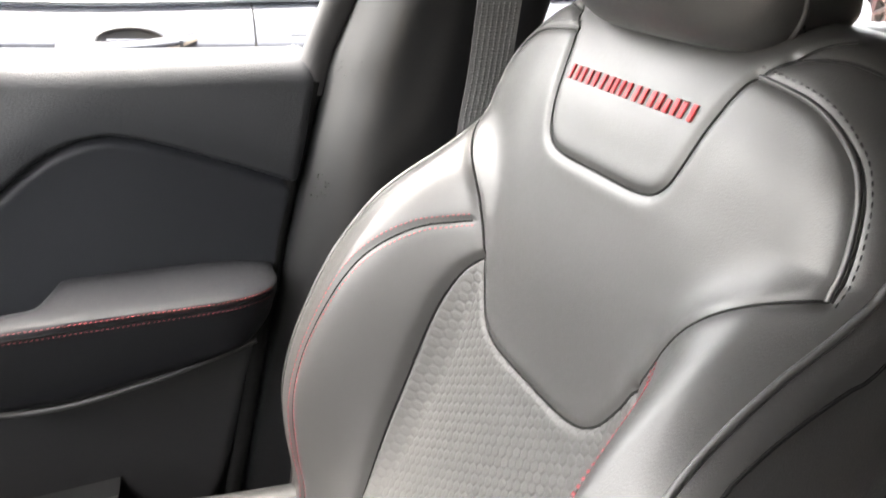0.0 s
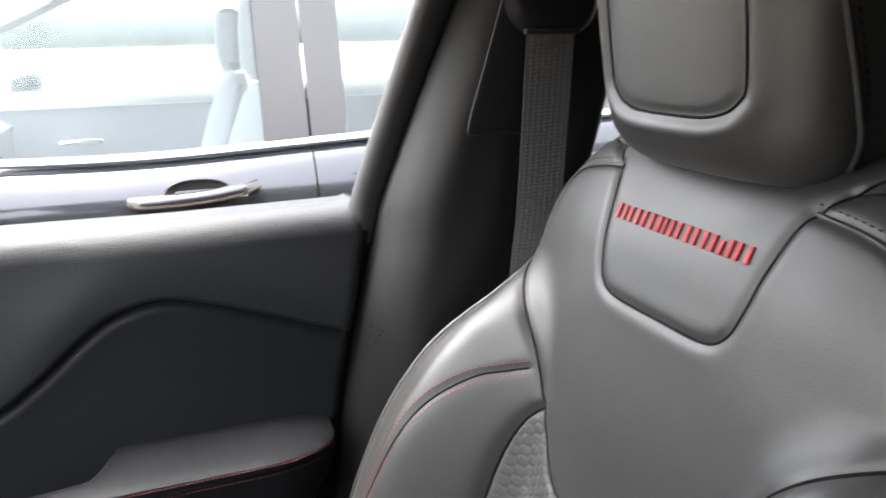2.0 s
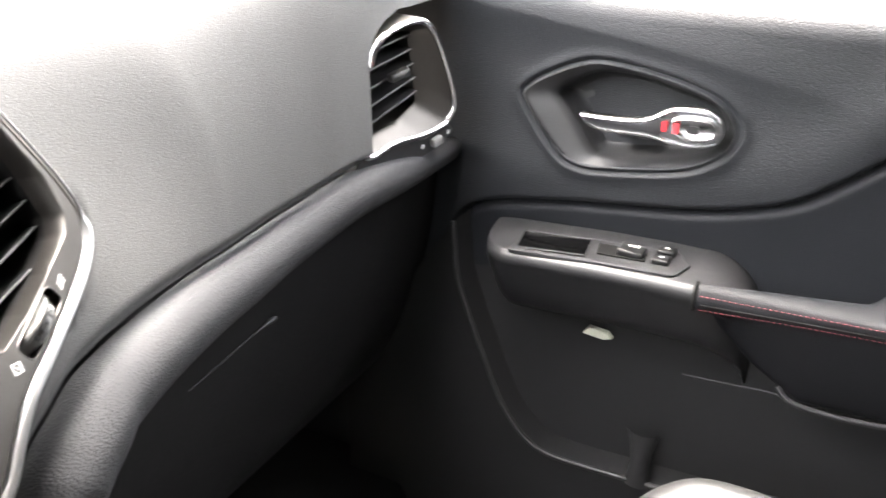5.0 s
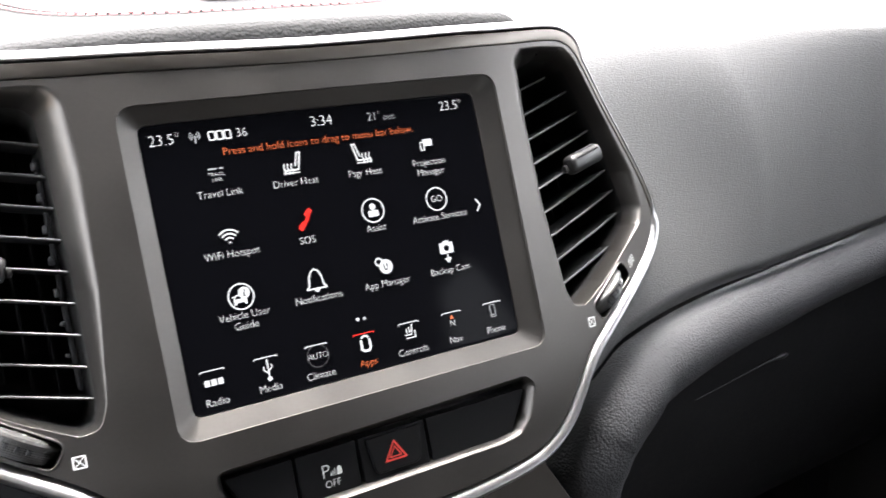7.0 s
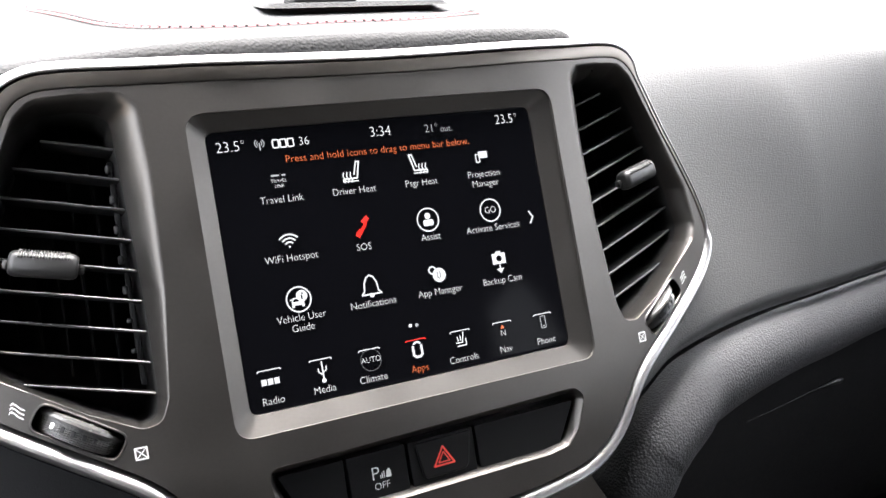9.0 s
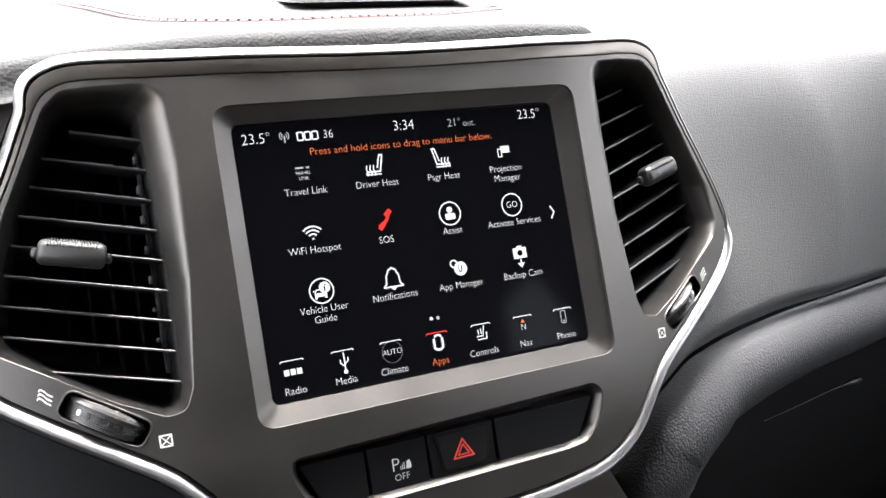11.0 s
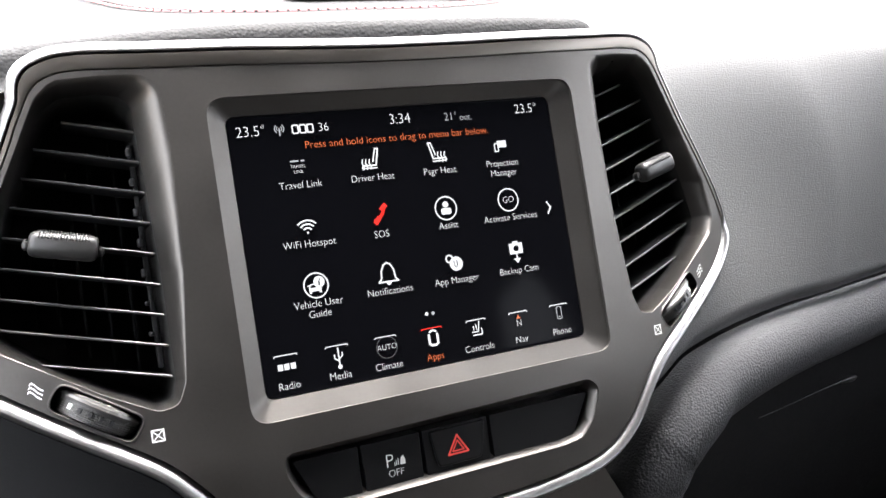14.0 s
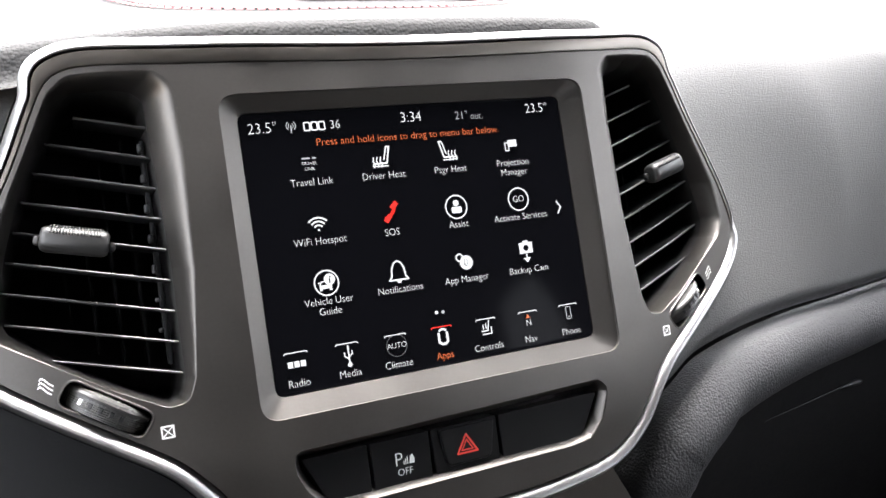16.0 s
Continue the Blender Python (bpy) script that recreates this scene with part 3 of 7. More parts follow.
icon(stroke([(0.0492, 0.0378), (0.0492, 0.0418), (0.0512, 0.0418), (0.0512, 0.0378)], 0.0006, True) + bar(0.0535, 0.0415, 0.0052, 0.0036))
# middle row
icon(bar(CX[0], 0.0082, 0.0009, 0.0009) + stroke(arc(CX[0], 0.0080, 0.0024, 45, 135), 0.0008) + stroke(arc(CX[0], 0.0080, 0.0042, 45, 135), 0.0008) + stroke(arc(CX[0], 0.0080, 0.0060, 45, 135), 0.0008))
icon(stroke(arc(-0.0240, 0.0170, 0.0075, -72, -8, 10), 0.0016) + stroke([(-0.0215, 0.0088), (-0.0198, 0.0108)], 0.0024) + stroke([(-0.0178, 0.0150), (-0.0158, 0.0168)], 0.0024), UI_RED)
icon(stroke(arc(CX[2], 0.0117, 0.0058, 0, 360, 36), 0.0007) + [arc(CX[2], 0.0136, 0.0016, 0, 342, 18)] + [fillet([(CX[2] - 0.0028, 0.0086), (CX[2] + 0.0028, 0.0086), (CX[2] + 0.0028, 0.0118), (CX[2] - 0.0028, 0.0118)], 0.001, 4)])
icon(stroke(arc(CX[3], 0.0121, 0.0058, 0, 360, 36), 0.0007)), tx("GO", CX[3], 0.0121, 0.0034)
icon(stroke([(0.0748, 0.0086), (0.0768, 0.0055), (0.0748, 0.0024)], 0.0008))
# lower row
icon(stroke(arc(CX[0], -0.0167, 0.0058, 0, 360, 36), 0.0007) + [fillet([(-0.0592, -0.0194), (-0.0532, -0.0194), (-0.0532, -0.0176), (-0.0592, -0.0176)], 0.0005, 3)] + bar(-0.0586, -0.0198, 0.0012, 0.0010) + bar(-0.0538, -0.0198, 0.0012, 0.0010)
     + stroke([(-0.0590, -0.0176), (-0.0580, -0.0160), (-0.0564, -0.0160)], 0.0006) + stroke([(-0.0596, -0.0166), (-0.0590, -0.0164)], 0.0006) + [arc(-0.0540, -0.0152, 0.0027, 0, 345, 22)])
flat_shape("display_icon", bar(-0.0541, -0.0158, 0.0007, 0.0022) + bar(-0.0537, -0.0141, 0.0007, 0.0007), ZS + 0.0004, GLASS_BLACK, display)
_bell = [(-0.0050, -0.0042), (-0.0036, -0.0026), (-0.0032, 0.0012), (-0.0018, 0.0040), (0.0, 0.0050), (0.0018, 0.0040), (0.0032, 0.0012), (0.0036, -0.0026), (0.0050, -0.0042)]
icon(stroke([(CX[1] + x, -0.0160 + y) for x, y in _bell], 0.0008, True) + [arc(CX[1], -0.0206, 0.0013, 180, 360, 8)])
icon([arc(0.0172, -0.0166, 0.0036, 0, 345, 24)] + stroke(arc(0.0138, -0.0138, 0.0018, 0, 360, 14), 0.0008))
icon(stroke([(0.0162, -0.0150), (0.0162, -0.0176), (0.0170, -0.0182), (0.0178, -0.0176), (0.0178, -0.0150)], 0.0006), GLASS_BLACK)
icon(bar(CX[3], -0.0135, 0.0078, 0.0056) + bar(CX[3], -0.0102, 0.0030, 0.0010) + stroke([(CX[3], -0.0168), (CX[3], -0.0190)], 0.0008) + [[(CX[3] - 0.0022, -0.0186), (CX[3] + 0.0022, -0.0186), (CX[3], -0.0212)]])
flat_shape("display_icon", [arc(CX[3], -0.0135, 0.0016, 0, 342, 16)], ZS + 0.0004, GLASS_BLACK, display)
icon([arc(-0.0029, -0.0388, 0.0009, 0, 330, 12)]), icon([arc(0.0006, -0.0390, 0.0009, 0, 330, 12)], UI_GREY)
# menu bar
for _i, _t in enumerate(("Radio", "Media", "Climate", "Apps", "Controls", "Nav", "Phone")):
    _u = -0.0748 + 0.02442 * _i
    _m = UI_ORANGE if _t == "Apps" else UI_WHITE
    tx(_t, _u, -0.0602, 0.0035, _m)
    icon(stroke([(_u - 0.0054, -0.0466), (_u - 0.0050, -0.0460), (_u + 0.0050, -0.0460), (_u + 0.0054, -0.0466)], 0.0005), UI_RED if _t == "Apps" else UI_WHITE)
icon([q for k in range(3) for q in bar(-0.0778 + 0.0030 * k, -0.0514, 0.0024, 0.0028)])
icon(stroke([(-0.0500, -0.0560), (-0.0500, -0.0472)], 0.0007) + [arc(-0.0500, -0.0560, 0.0011, 0, 330, 10)] + stroke([(-0.0500, -0.0535), (-0.0520, -0.0518), (-0.0520, -0.0502)], 0.0006) + stroke([(-0.0500, -0.0525), (-0.0482, -0.0510), (-0.0482, -0.0496)], 0.0006))
tx("AUTO", -0.0258, -0.0512, 0.0028, UI_WHITE), icon(stroke(arc(-0.0258, -0.0512, 0.0052, 0, 360, 30), 0.0003), UI_DIM)
icon(stroke([(-0.0035, -0.0492), (-0.0035, -0.0535), (-0.0022, -0.0545), (-0.0002, -0.0545), (0.0010, -0.0535), (0.0010, -0.0492)], 0.0012) + stroke(arc(-0.0012, -0.0495, 0.0022, 40, 140, 8), 0.0010))
icon(stroke([(0.0245, -0.0470), (0.0235, -0.0520), (0.0200, -0.0520)], 0.0006) + stroke([(0.0205, -0.0536), (0.0255, -0.0536), (0.0255, -0.0505)], 0.0006) + stroke([(0.0210, -0.0490), (0.0212, -0.0510)], 0.0006) + stroke([(0.0225, -0.0485), (0.0227, -0.0508)], 0.0006))
tx("N", 0.0472, -0.0518, 0.0032), icon([[(0.0460, -0.0494), (0.0484, -0.0494), (0.0472, -0.0474)]], UI_ORANGE)
icon(stroke(fillet([(0.0703, -0.0535), (0.0731, -0.0535), (0.0731, -0.0472), (0.0703, -0.0472)], 0.0005, 3), 0.0004, True) + bar(0.0717, -0.0524, 0.0012, 0.0006), UI_GREY)


# vents
def edge_at(loop, v, side):
    """Where a level line meets a closed loop: the smaller (side -1) or the larger u."""
    hits = []
    for a, b in zip(loop, np.roll(loop, -1, 0)):
        if (a[1] - v) * (b[1] - v) < 0:
            hits.append(a[0] + (b[0] - a[0]) * (v - a[1]) / (b[1] - a[1]))
    return (max(hits) if side > 0 else min(hits)) if len(hits) > 1 else None


def centre_vent(s):
    mouth, loop = (VENT_R, THROAT_R) if s > 0 else (VENT_L, THROAT_L)
    vent = link_mesh("air_vent", *vent_box(loop), VENT_IN, stack, "black air vent with nine slats and a thumb knob")
    lip = [at_depth(mouth + (loop - mouth) * k, FACE - 0.0001 - 0.0130 * (1 - math.cos(k * math.pi / 2))) for k in np.linspace(0, 1, 16)]
    loft("vent_lip", lip, SATIN, vent, "soft sloping lip of the vent")
    for k in range(9):
        # the two vents' slats are set at slightly different angles
        v, rise = (0.0658 - 0.01427 * k, 0.32) if s > 0 else (0.0649 - 0.0139 * k, 0.27)
        lo, hi = edge_at(loop, v, -s), edge_at(loop, v + 0.017, s)
        lo = lo if lo is not None else s * 0.1230
        hi = hi if hi is not None else s * (0.150 if v > 0 else 0.165)
        prof = [(0.0, 0.0004), (-0.0008, 0.0006), (-0.020, 0.0008), (-0.020, -0.0004), (-0.0008, -0.0005), (0.0, -0.0003)]
        loops = []
        for f in np.linspace(0.01, 0.99, 7):
            u = lo + (hi - lo) * f
            loops.append([(u, v + (abs(u) - 0.1262) * rise + b, -0.0105 + a) for a, b in prof])
        loft("slat", loops, PLASTIC_DARK, vent, cap0=True, cap1=True)
        edge = [[(u, v + (abs(u) - 0.1262) * rise + b, -0.0105 + a) for a, b in ((0.0006, 0.0002), (0.0003, 0.0006), (-0.0006, 0.0007), (-0.0006, -0.0006), (0.0003, -0.0004))] for u in lo + (hi - lo) * np.linspace(0.012, 0.988, 7)]
        loft("slat_edge", edge, SLAT_GLINT, vent, cap0=True, cap1=True)
    # Vanes take the shade colour, so they sink into the dark throat.
    for k in range(5):
        u = s * (0.134 + 0.0105 * k)
        lo, hi = -0.048 + 0.007 * k, 0.066 - 0.006 * k * k * 0.5
        loft("vane", [[(u - 0.0006, v, -0.036), (u + 0.0006, v, -0.036), (u + 0.0006, v, -0.056), (u - 0.0006, v, -0.056)] for v in (lo, hi)], SEAM, vent, cap0=True, cap1=True)
    # link that moves the slats
    box_part("slat_link", (s * 0.1262, 0.009, -0.022), (0.0024, 0.104, 0.003), 0.0006, PLASTIC_DARK, vent)
    for k in range(7):
        box_part("link_pin", (s * (0.1275 + 0.0002 * k), 0.0565 - 0.0139 * k, -0.0165), (0.0024, 0.0040 if k < 5 else 0.0022, 0.003), 0.0008, PLASTIC_POD, vent)
    ck = (0.1580, 0.0215, 0.0015) if s > 0 else (-0.1597, 0.0163, 0.0015)
    turn = (0, 0, s * 14)
    half = 0.0138
    rings = []
    for f, q in ((-1.0, 0.62), (-0.97, 0.80), (-0.90, 0.93), (-0.80, 1.0), (0.80, 1.0), (0.90, 0.93), (0.97, 0.80), (1.0, 0.62)):
        rings.append([tuple(pose(*ck, *turn) @ Vector((f * half, 0.0056 * q * math.copysign(abs(math.sin(a)) ** 0.7, math.sin(a)), 0.0062 * q * math.copysign(abs(math.cos(a)) ** 0.7, math.cos(a)) - 0.0006))) for a in np.linspace(0, 2 * math.pi, 28, endpoint=False)])
    knob = loft("knob", rings, KNOB, vent, "grey ribbed vent knob", cap0=True, cap1=True, sharp=50)
    for k in range(17):
        m = pose(*ck, *turn) @ Matrix.Translation((-0.0098 + k * 0.00122, 0.0040, 0.0038)) @ pose(0, 0, 0, 42, 0, 0)
        part("rib", rounded_box(0.00055, 0.0016, 0.0050, 0.0002, 1, m), KNOB, knob)
    for e in (-1, 1):
        m = pose(*ck, *turn) @ Matrix.Translation((e * 0.0148, -0.0006, -0.0030))
        part("pin", rounded_box(0.0036, 0.0046, 0.0046, 0.0016, 2, m), KNOB, knob)
    # thumb wheel
    slot = wheel_slot(s)
    loft("wheel_well", [at_depth(slot, FACE - 0.001), at_depth(slot, -0.006), at_depth(grow(slot, -0.002), -0.014)], PLASTIC_DARK, vent, cap1=True)
    sweep("slot_rim", at_depth(resample(slot, 60), FACE), ring(0.0005, 0.0004, 6), (0, 0, 1), SATIN, vent, closed=True)
    base = pose(s * 0.1563, -0.0562, -0.0105, 0, 0, 33.5 * s)
    n = 160
    loops = []
    tread = [(-0.0053 + 0.00045 * j, 0.0183 + 0.0009 * math.sin(min(1, j / 8) * math.pi / 2), 0.00035 * (j % 2)) for j in range(14)]
    for y, rr, knurl in [(-0.0056, 0.0150, 0), *tread, (0.0012, 0.0194, 0), (0.0014, 0.0205, 0), (0.0024, 0.0208, 0), (0.0036, 0.0203, 0), (0.0046, 0.0190, 0), (0.0051, 0.0170, 0)]:
        lp = []
        for i in range(n):
            a = 2 * math.pi * i / n
            q = rr + (knurl if i % 2 else 0)
            lp.append(base @ Vector((q * math.cos(a), y, q * math.sin(a))))
        loops.append([tuple(v) for v in lp])
    wheel = loft("thumb_wheel", loops, WHEEL, vent, "glossy dark ribbed thumb wheel", cap0=True, cap1=True, sharp=25)
    for k in range(5):
        m = base @ pose(0, 0, 0, 0, -34 + 14 * k + (8 if s > 0 else 0), 0) @ Matrix.Translation((0, -0.0012, 0.0193))
        part("wheel_mark", rounded_box(0.0019, 0.0025, 0.0009, 0.0003, 1, m), WHITE_MARK if k == (0 if s < 0 else 4) else PLASTIC_DARK, wheel)
    # printed signs beside the wheel
    c = np.array([s * 0.1336, -0.0700])
    h = 0.0030
    sq = [(c[0] - h * .8, c[1] - h * .8), (c[0] + h * .8, c[1] - h * .8), (c[0] + h * .8, c[1] + h * .8), (c[0] - h * .8, c[1] + h * .8)]
    flat_shape("sign", stroke(sq, 0.0006, True) + stroke([sq[0], sq[2]], 0.0004) + stroke([sq[1], sq[3]], 0.0004), FACE + 0.0003, WHITE_MARK, vent)
    lp = []
    for k in range(3):
        x, y = 0.1780 + (k - 1) * 0.0005, -0.0428 - (k - 1) * 0.0017
        lp += stroke([(s * (x + a), y + b) for a, b in ((0.0022, 0.0020), (0.0008, 0.0012), (-0.0006, -0.0006), (-0.0022, -0.0018))], 0.0006)
        lp += stroke([(s * (x + a), y + b) for a, b in ((0.0027, 0.0012), (0.0023, 0.0020), (0.0015, 0.0021))], 0.0004)
    flat_shape("sign", lp, FACE + 0.0003, WHITE_MARK, vent)


def vent_box(loop):
    loops = [at_depth(loop, -0.0076), at_depth(grow(loop, -0.0003), -0.012), at_depth(grow(loop, -0.0012), -0.030), at_depth(grow(loop, -0.0012), -0.065)]
    k = len(loop)
    verts = np.concatenate(loops)
    faces = [(i * k + j, i * k + (j + 1) % k, (i + 1) * k + (j + 1) % k, (i + 1) * k + j) for i in range(3) for j in range(k)]
    faces.append(tuple(range(3 * k, 4 * k)))
    return verts, faces


WHEEL = material("wheel_plastic", (0.055, 0.054, 0.052), 0.24, var=0.08)
# Paler than the slats: the glint on their front edges, put into colour.
SLAT_GLINT = material("slat_glint_plastic", (0.055, 0.0545, 0.053), 0.34, var=0.08)
VENT_IN = material("vent_inside_plastic", (0.027, 0.0265, 0.026), 0.42, var=0.1)
KNOB = material("knob_plastic", (0.022, 0.0215, 0.021), 0.40, var=0.08)
centre_vent(1), centre_vent(-1)

# button tray
BUTTON = material("matt_black_button", (0.0065, 0.0066, 0.007), 0.45, spec=0.14, var=0.08, grain=0.00008, grain_scale=1500, grain_kind="noise")
tray = loft("button_tray", [at_depth(TRAY, FACE - 0.0008), at_depth(grow(TRAY, -0.0008), FACE - 0.0016), at_depth(grow(TRAY, -0.0036), -0.0025), at_depth(grow(TRAY, -0.0036), -0.012)], SATIN, stack, "recessed row of four black buttons", cap1=True)
_xs = (-0.0800, -0.0473, -0.0160, 0.0208, 0.0815)
for _i in range(4):
    _l, _r = _xs[_i] + 0.0006, _xs[_i + 1] - 0.0006
    _lb, _rb = _l + (0.0105 if _i == 0 else 0.0008), _r - (0.0125 if _i == 3 else 0.0)
    _q = fillet([(_l, -0.0938), (_lb, -0.1152), (_rb, -0.1152), (_r, -0.0938)], [0.001, 0.007 if _i == 0 else 0.001, 0.007 if _i == 3 else 0.001, 0.001], 4)
    plate("button", _q, [], -0.010, 0.0005, BUTTON, tray, bevel=0.0005)
haz = plate("hazard_button", fillet([(-0.0118, -0.0948), (-0.0090, -0.1125), (0.0150, -0.1125), (0.0182, -0.0948)], [0.001, 0.004, 0.004, 0.001], 5), [], 0.0, 0.0022, BUTTON, tray, bevel=0.0009)
flat_shape("hazard_sign", stroke([(0.0020, -0.0990), (-0.0034, -0.1076), (0.0074, -0.1076)], 0.0009, True) + stroke([(0.0020, -0.1016), (-0.0010, -0.1063), (0.0050, -0.1063)], 0.0006, True), 0.0025, RED_MARK, haz)
words("button_sign", "P", 0.0088, (-0.0334, -0.1040, 0.0007), WHITE_MARK, tray), words("button_sign", "OFF", 0.0046, (-0.0306, -0.1098, 0.0007), WHITE_MARK, tray)
flat_shape("button_sign", [stroke([(-0.0308 + 0.0009 * k, -0.1064), (-0.0308 + 0.0009 * k, -0.1064 + 0.0014 + 0.0008 * k)], 0.0004)[0] for k in range(3)] + [fillet([(-0.0282, -0.1066), (-0.0254, -0.1066), (-0.0254, -0.1046), (-0.0262, -0.1024), (-0.0276, -0.1034)], 0.0004, 3)], 0.0008, WHITE_MARK, tray)


# the panel's two wings fall back towards the car's sides
def wing(u):
    return -0.021 * np.clip((np.abs(u) - 0.07) / 0.12, 0, None) ** 1.7


def wing_slope(u):
    return -math.copysign(0.021 * 1.7 / 0.12 * max((abs(u) - 0.07) / 0.12, 0) ** 0.7, u)


def turn_under(v):
    return -1.6 * np.clip(-0.078 - v, 0, None) ** 2


def bend_back(ob):
    me = ob.data
    if me is not None and len(me.vertices):
        co = np.empty(len(me.vertices) * 3)
        me.vertices.foreach_get("co", co)
        co = co.reshape(-1, 3)
        if np.abs(co[:, 0]).max() > 0.081 or co[:, 1].min() < -0.078:
            if len(me.vertices) > 20 and np.ptp(co[:, 0]) > 0.02 and ob.name.split(".")[0] in ("bezel", "display_surround", "button_tray"):
                bm = bmesh.new()
                bm.from_mesh(me)
                for c in np.arange(-0.136, -0.076, 0.007):
                    bmesh.ops.bisect_plane(bm, geom=bm.verts[:] + bm.edges[:] + bm.faces[:], plane_co=(0, c, 0), plane_no=(0, 1, 0), dist=1e-6)
                for c in list(np.arange(0.085, 0.215, 0.008)):
                    for sgn in (-1, 1):
                        bmesh.ops.bisect_plane(bm, geom=bm.verts[:] + bm.edges[:] + bm.faces[:], plane_co=(sgn * c, 0, 0), plane_no=(1, 0, 0), dist=1e-6)
                bm.to_mesh(me)
                bm.free()
                co = np.empty(len(me.vertices) * 3)
                me.vertices.foreach_get("co", co)
                co = co.reshape(-1, 3)
            front = co[:, 2] > FACE - 0.00003
            co[:, 2] += wing(co[:, 0]) + turn_under(co[:, 1])
            co[:, 1] += 0.5 * turn_under(co[:, 1])
            me.vertices.foreach_set("co", co.ravel())
            me.update()
            if ob.name == "bezel":
                # the face follows one smooth surface
                shade = [Vector((0, 0, 0))] * len(me.loops)
                for f in me.polygons:
                    for i in f.loop_indices:
                        q = me.vertices[me.loops[i].vertex_index].co
                        shade[i] = Vector((-wing_slope(q.x), -3.2 * max(0.0, -0.078 - q.y), 1)).normalized() if f.normal.z > 0.6 or all(front[v] for v in f.vertices) else f.normal.copy()
                me.normals_split_custom_set(shade)
    for child in ob.children:
        bend_back(child)


bend_back(stack)


# ---- dashboard: padded top, knee roll, glovebox, end vent ----
dash = thing("dashboard", "black padded vinyl dashboard with red stitching on its top", "dashboard")


def seam_at(x):
    """Depth and height of the seam between the pad and the knee roll."""
    xs = [0.10, 0.128, 0.142, 0.159, 0.175, 0.203, 0.232, 0.263, 0.299, 0.363, 0.426, 0.471, 0.506, 0.60, 0.76]
    return (curve1(x, xs, [-0.034, -0.028, -0.025, -0.020, -0.014, -0.005, 0.003, 0.012, 0.022, 0.037, 0.047, 0.047, 0.041, 0.038, 0.06]),
            curve1(x, xs, [0.915, 0.935, 0.945, 0.953, 0.959, 0.962, 0.963, 0.962, 0.960, 0.956, 0.956, 0.960, 0.968, 0.966, 0.945]))


def dash_face(x, q):
    """Point of the pad at x; q: 0 at the lower seam, 1 at the brow, up to 2 at the windscreen."""
    end = step01(0.20, 0.56, x)
    ys, zs = seam_at(x)
    brow_z = 1.150 - 0.020 * end
    # one long soft curve from the seam up to the top
    brow_y = ys + 0.115 - 0.100 * end
    a = np.clip(q, 0, 1) * math.pi * 0.5
    y = np.where(q < 1, ys + (brow_y - ys) * (0.62 * (1 - np.cos(a)) + 0.38 * a / (math.pi * 0.5)), brow_y + (q - 1) * (0.80 - brow_y))
    z = np.where(q < 1, zs + (brow_z - zs) * np.sin(a), brow_z + (1.166 - brow_z) * np.sin(np.clip(q - 1, 0, 1) * math.pi * 0.5))
    # lower edge tucks in behind the knee roll
    tuck = step01(0.05, 0.0, q)
    y = y + 0.012 * tuck
    # folded edge behind the centre panel's lower flank
    v = y * math.cos(radians(68)) + (z - 1.06) * math.sin(radians(68))
    rim = far(x, v, OUTER, True)
    # the pad draws back to meet the panel's edge
    ahead = -y * math.sin(radians(68)) + (z - 1.06) * math.cos(radians(68)) - wing(x) + 0.001
    y = y + 0.5 * (ahead + np.sqrt(ahead ** 2 + 0.014 ** 2)) / math.sin(radians(68)) * step01(0.14, 0.002, np.where(inside(x, v, OUTER), 0, rim))
    y = y + 0.022 * step01(0.0125, 0.0095, rim) * step01(-0.005, -0.04, v) * step01(0.23, 0.21, x)
    return y, z


def pad_place(X, Q):
    y, z = dash_face(X, Q)
    return X, y, z


def pad_region(x, q):
    """No pad behind the centre panel, where its vents go in."""
    y, z = dash_face(x, q)
    v = y * math.cos(radians(68)) + (z - 1.06) * math.sin(radians(68))
    return np.where(inside(np.abs(x), v, grow(OUTER, -0.003)), -1, 0)


qs = np.concatenate([np.linspace(0, 0.08, 10), np.linspace(0.1, 0.85, 50), np.linspace(0.86, 1.2, 40), np.linspace(1.22, 2.0, 16)])
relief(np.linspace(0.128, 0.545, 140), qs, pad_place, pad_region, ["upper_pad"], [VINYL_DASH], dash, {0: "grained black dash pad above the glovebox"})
def end_region(x, q):
    """The pad runs round the top of the end vent."""
    z = dash_face(x, q)[1]
    return np.where(z > np.interp(x, [0.545, 0.549, 0.555, 0.564, 0.576, 0.600], [1.062, 1.070, 1.081, 1.089, 1.095, 1.102]), 0, -1)


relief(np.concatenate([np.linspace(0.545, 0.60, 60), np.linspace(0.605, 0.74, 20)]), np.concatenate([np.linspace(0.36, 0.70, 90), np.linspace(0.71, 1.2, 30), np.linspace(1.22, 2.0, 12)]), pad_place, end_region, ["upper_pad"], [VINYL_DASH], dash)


# hood over the centre stack
def hood_place(X, Q):
    y = 0.032 + Q * 0.60 - wing(X) * 0.95 * step01(0.5, 0.1, Q)
    z = curve1(0.032 + Q * 0.60, [0.032, 0.044, 0.0455, 0.0475, 0.0505, 0.056, 0.066, 0.10, 0.15, 0.20, 0.25, 0.35, 0.65], [1.1440, 1.1510, 1.1545, 1.1573, 1.1592, 1.1604, 1.1612, 1.1625, 1.166, 1.171, 1.174, 1.175, 1.170])
    z = z + wing(X) * 0.38 - 0.004 * np.clip(-X / 0.166, 0, 1.6) ** 2 - 0.024 * step01(0.125, 0.165, X) - 0.012 * step01(-0.19, -0.32, X)
    return X, y, z


def hood_at(x, y):
    return float(hood_place(np.array([x]), np.array([(y - 0.032) / 0.60]))[2][0])


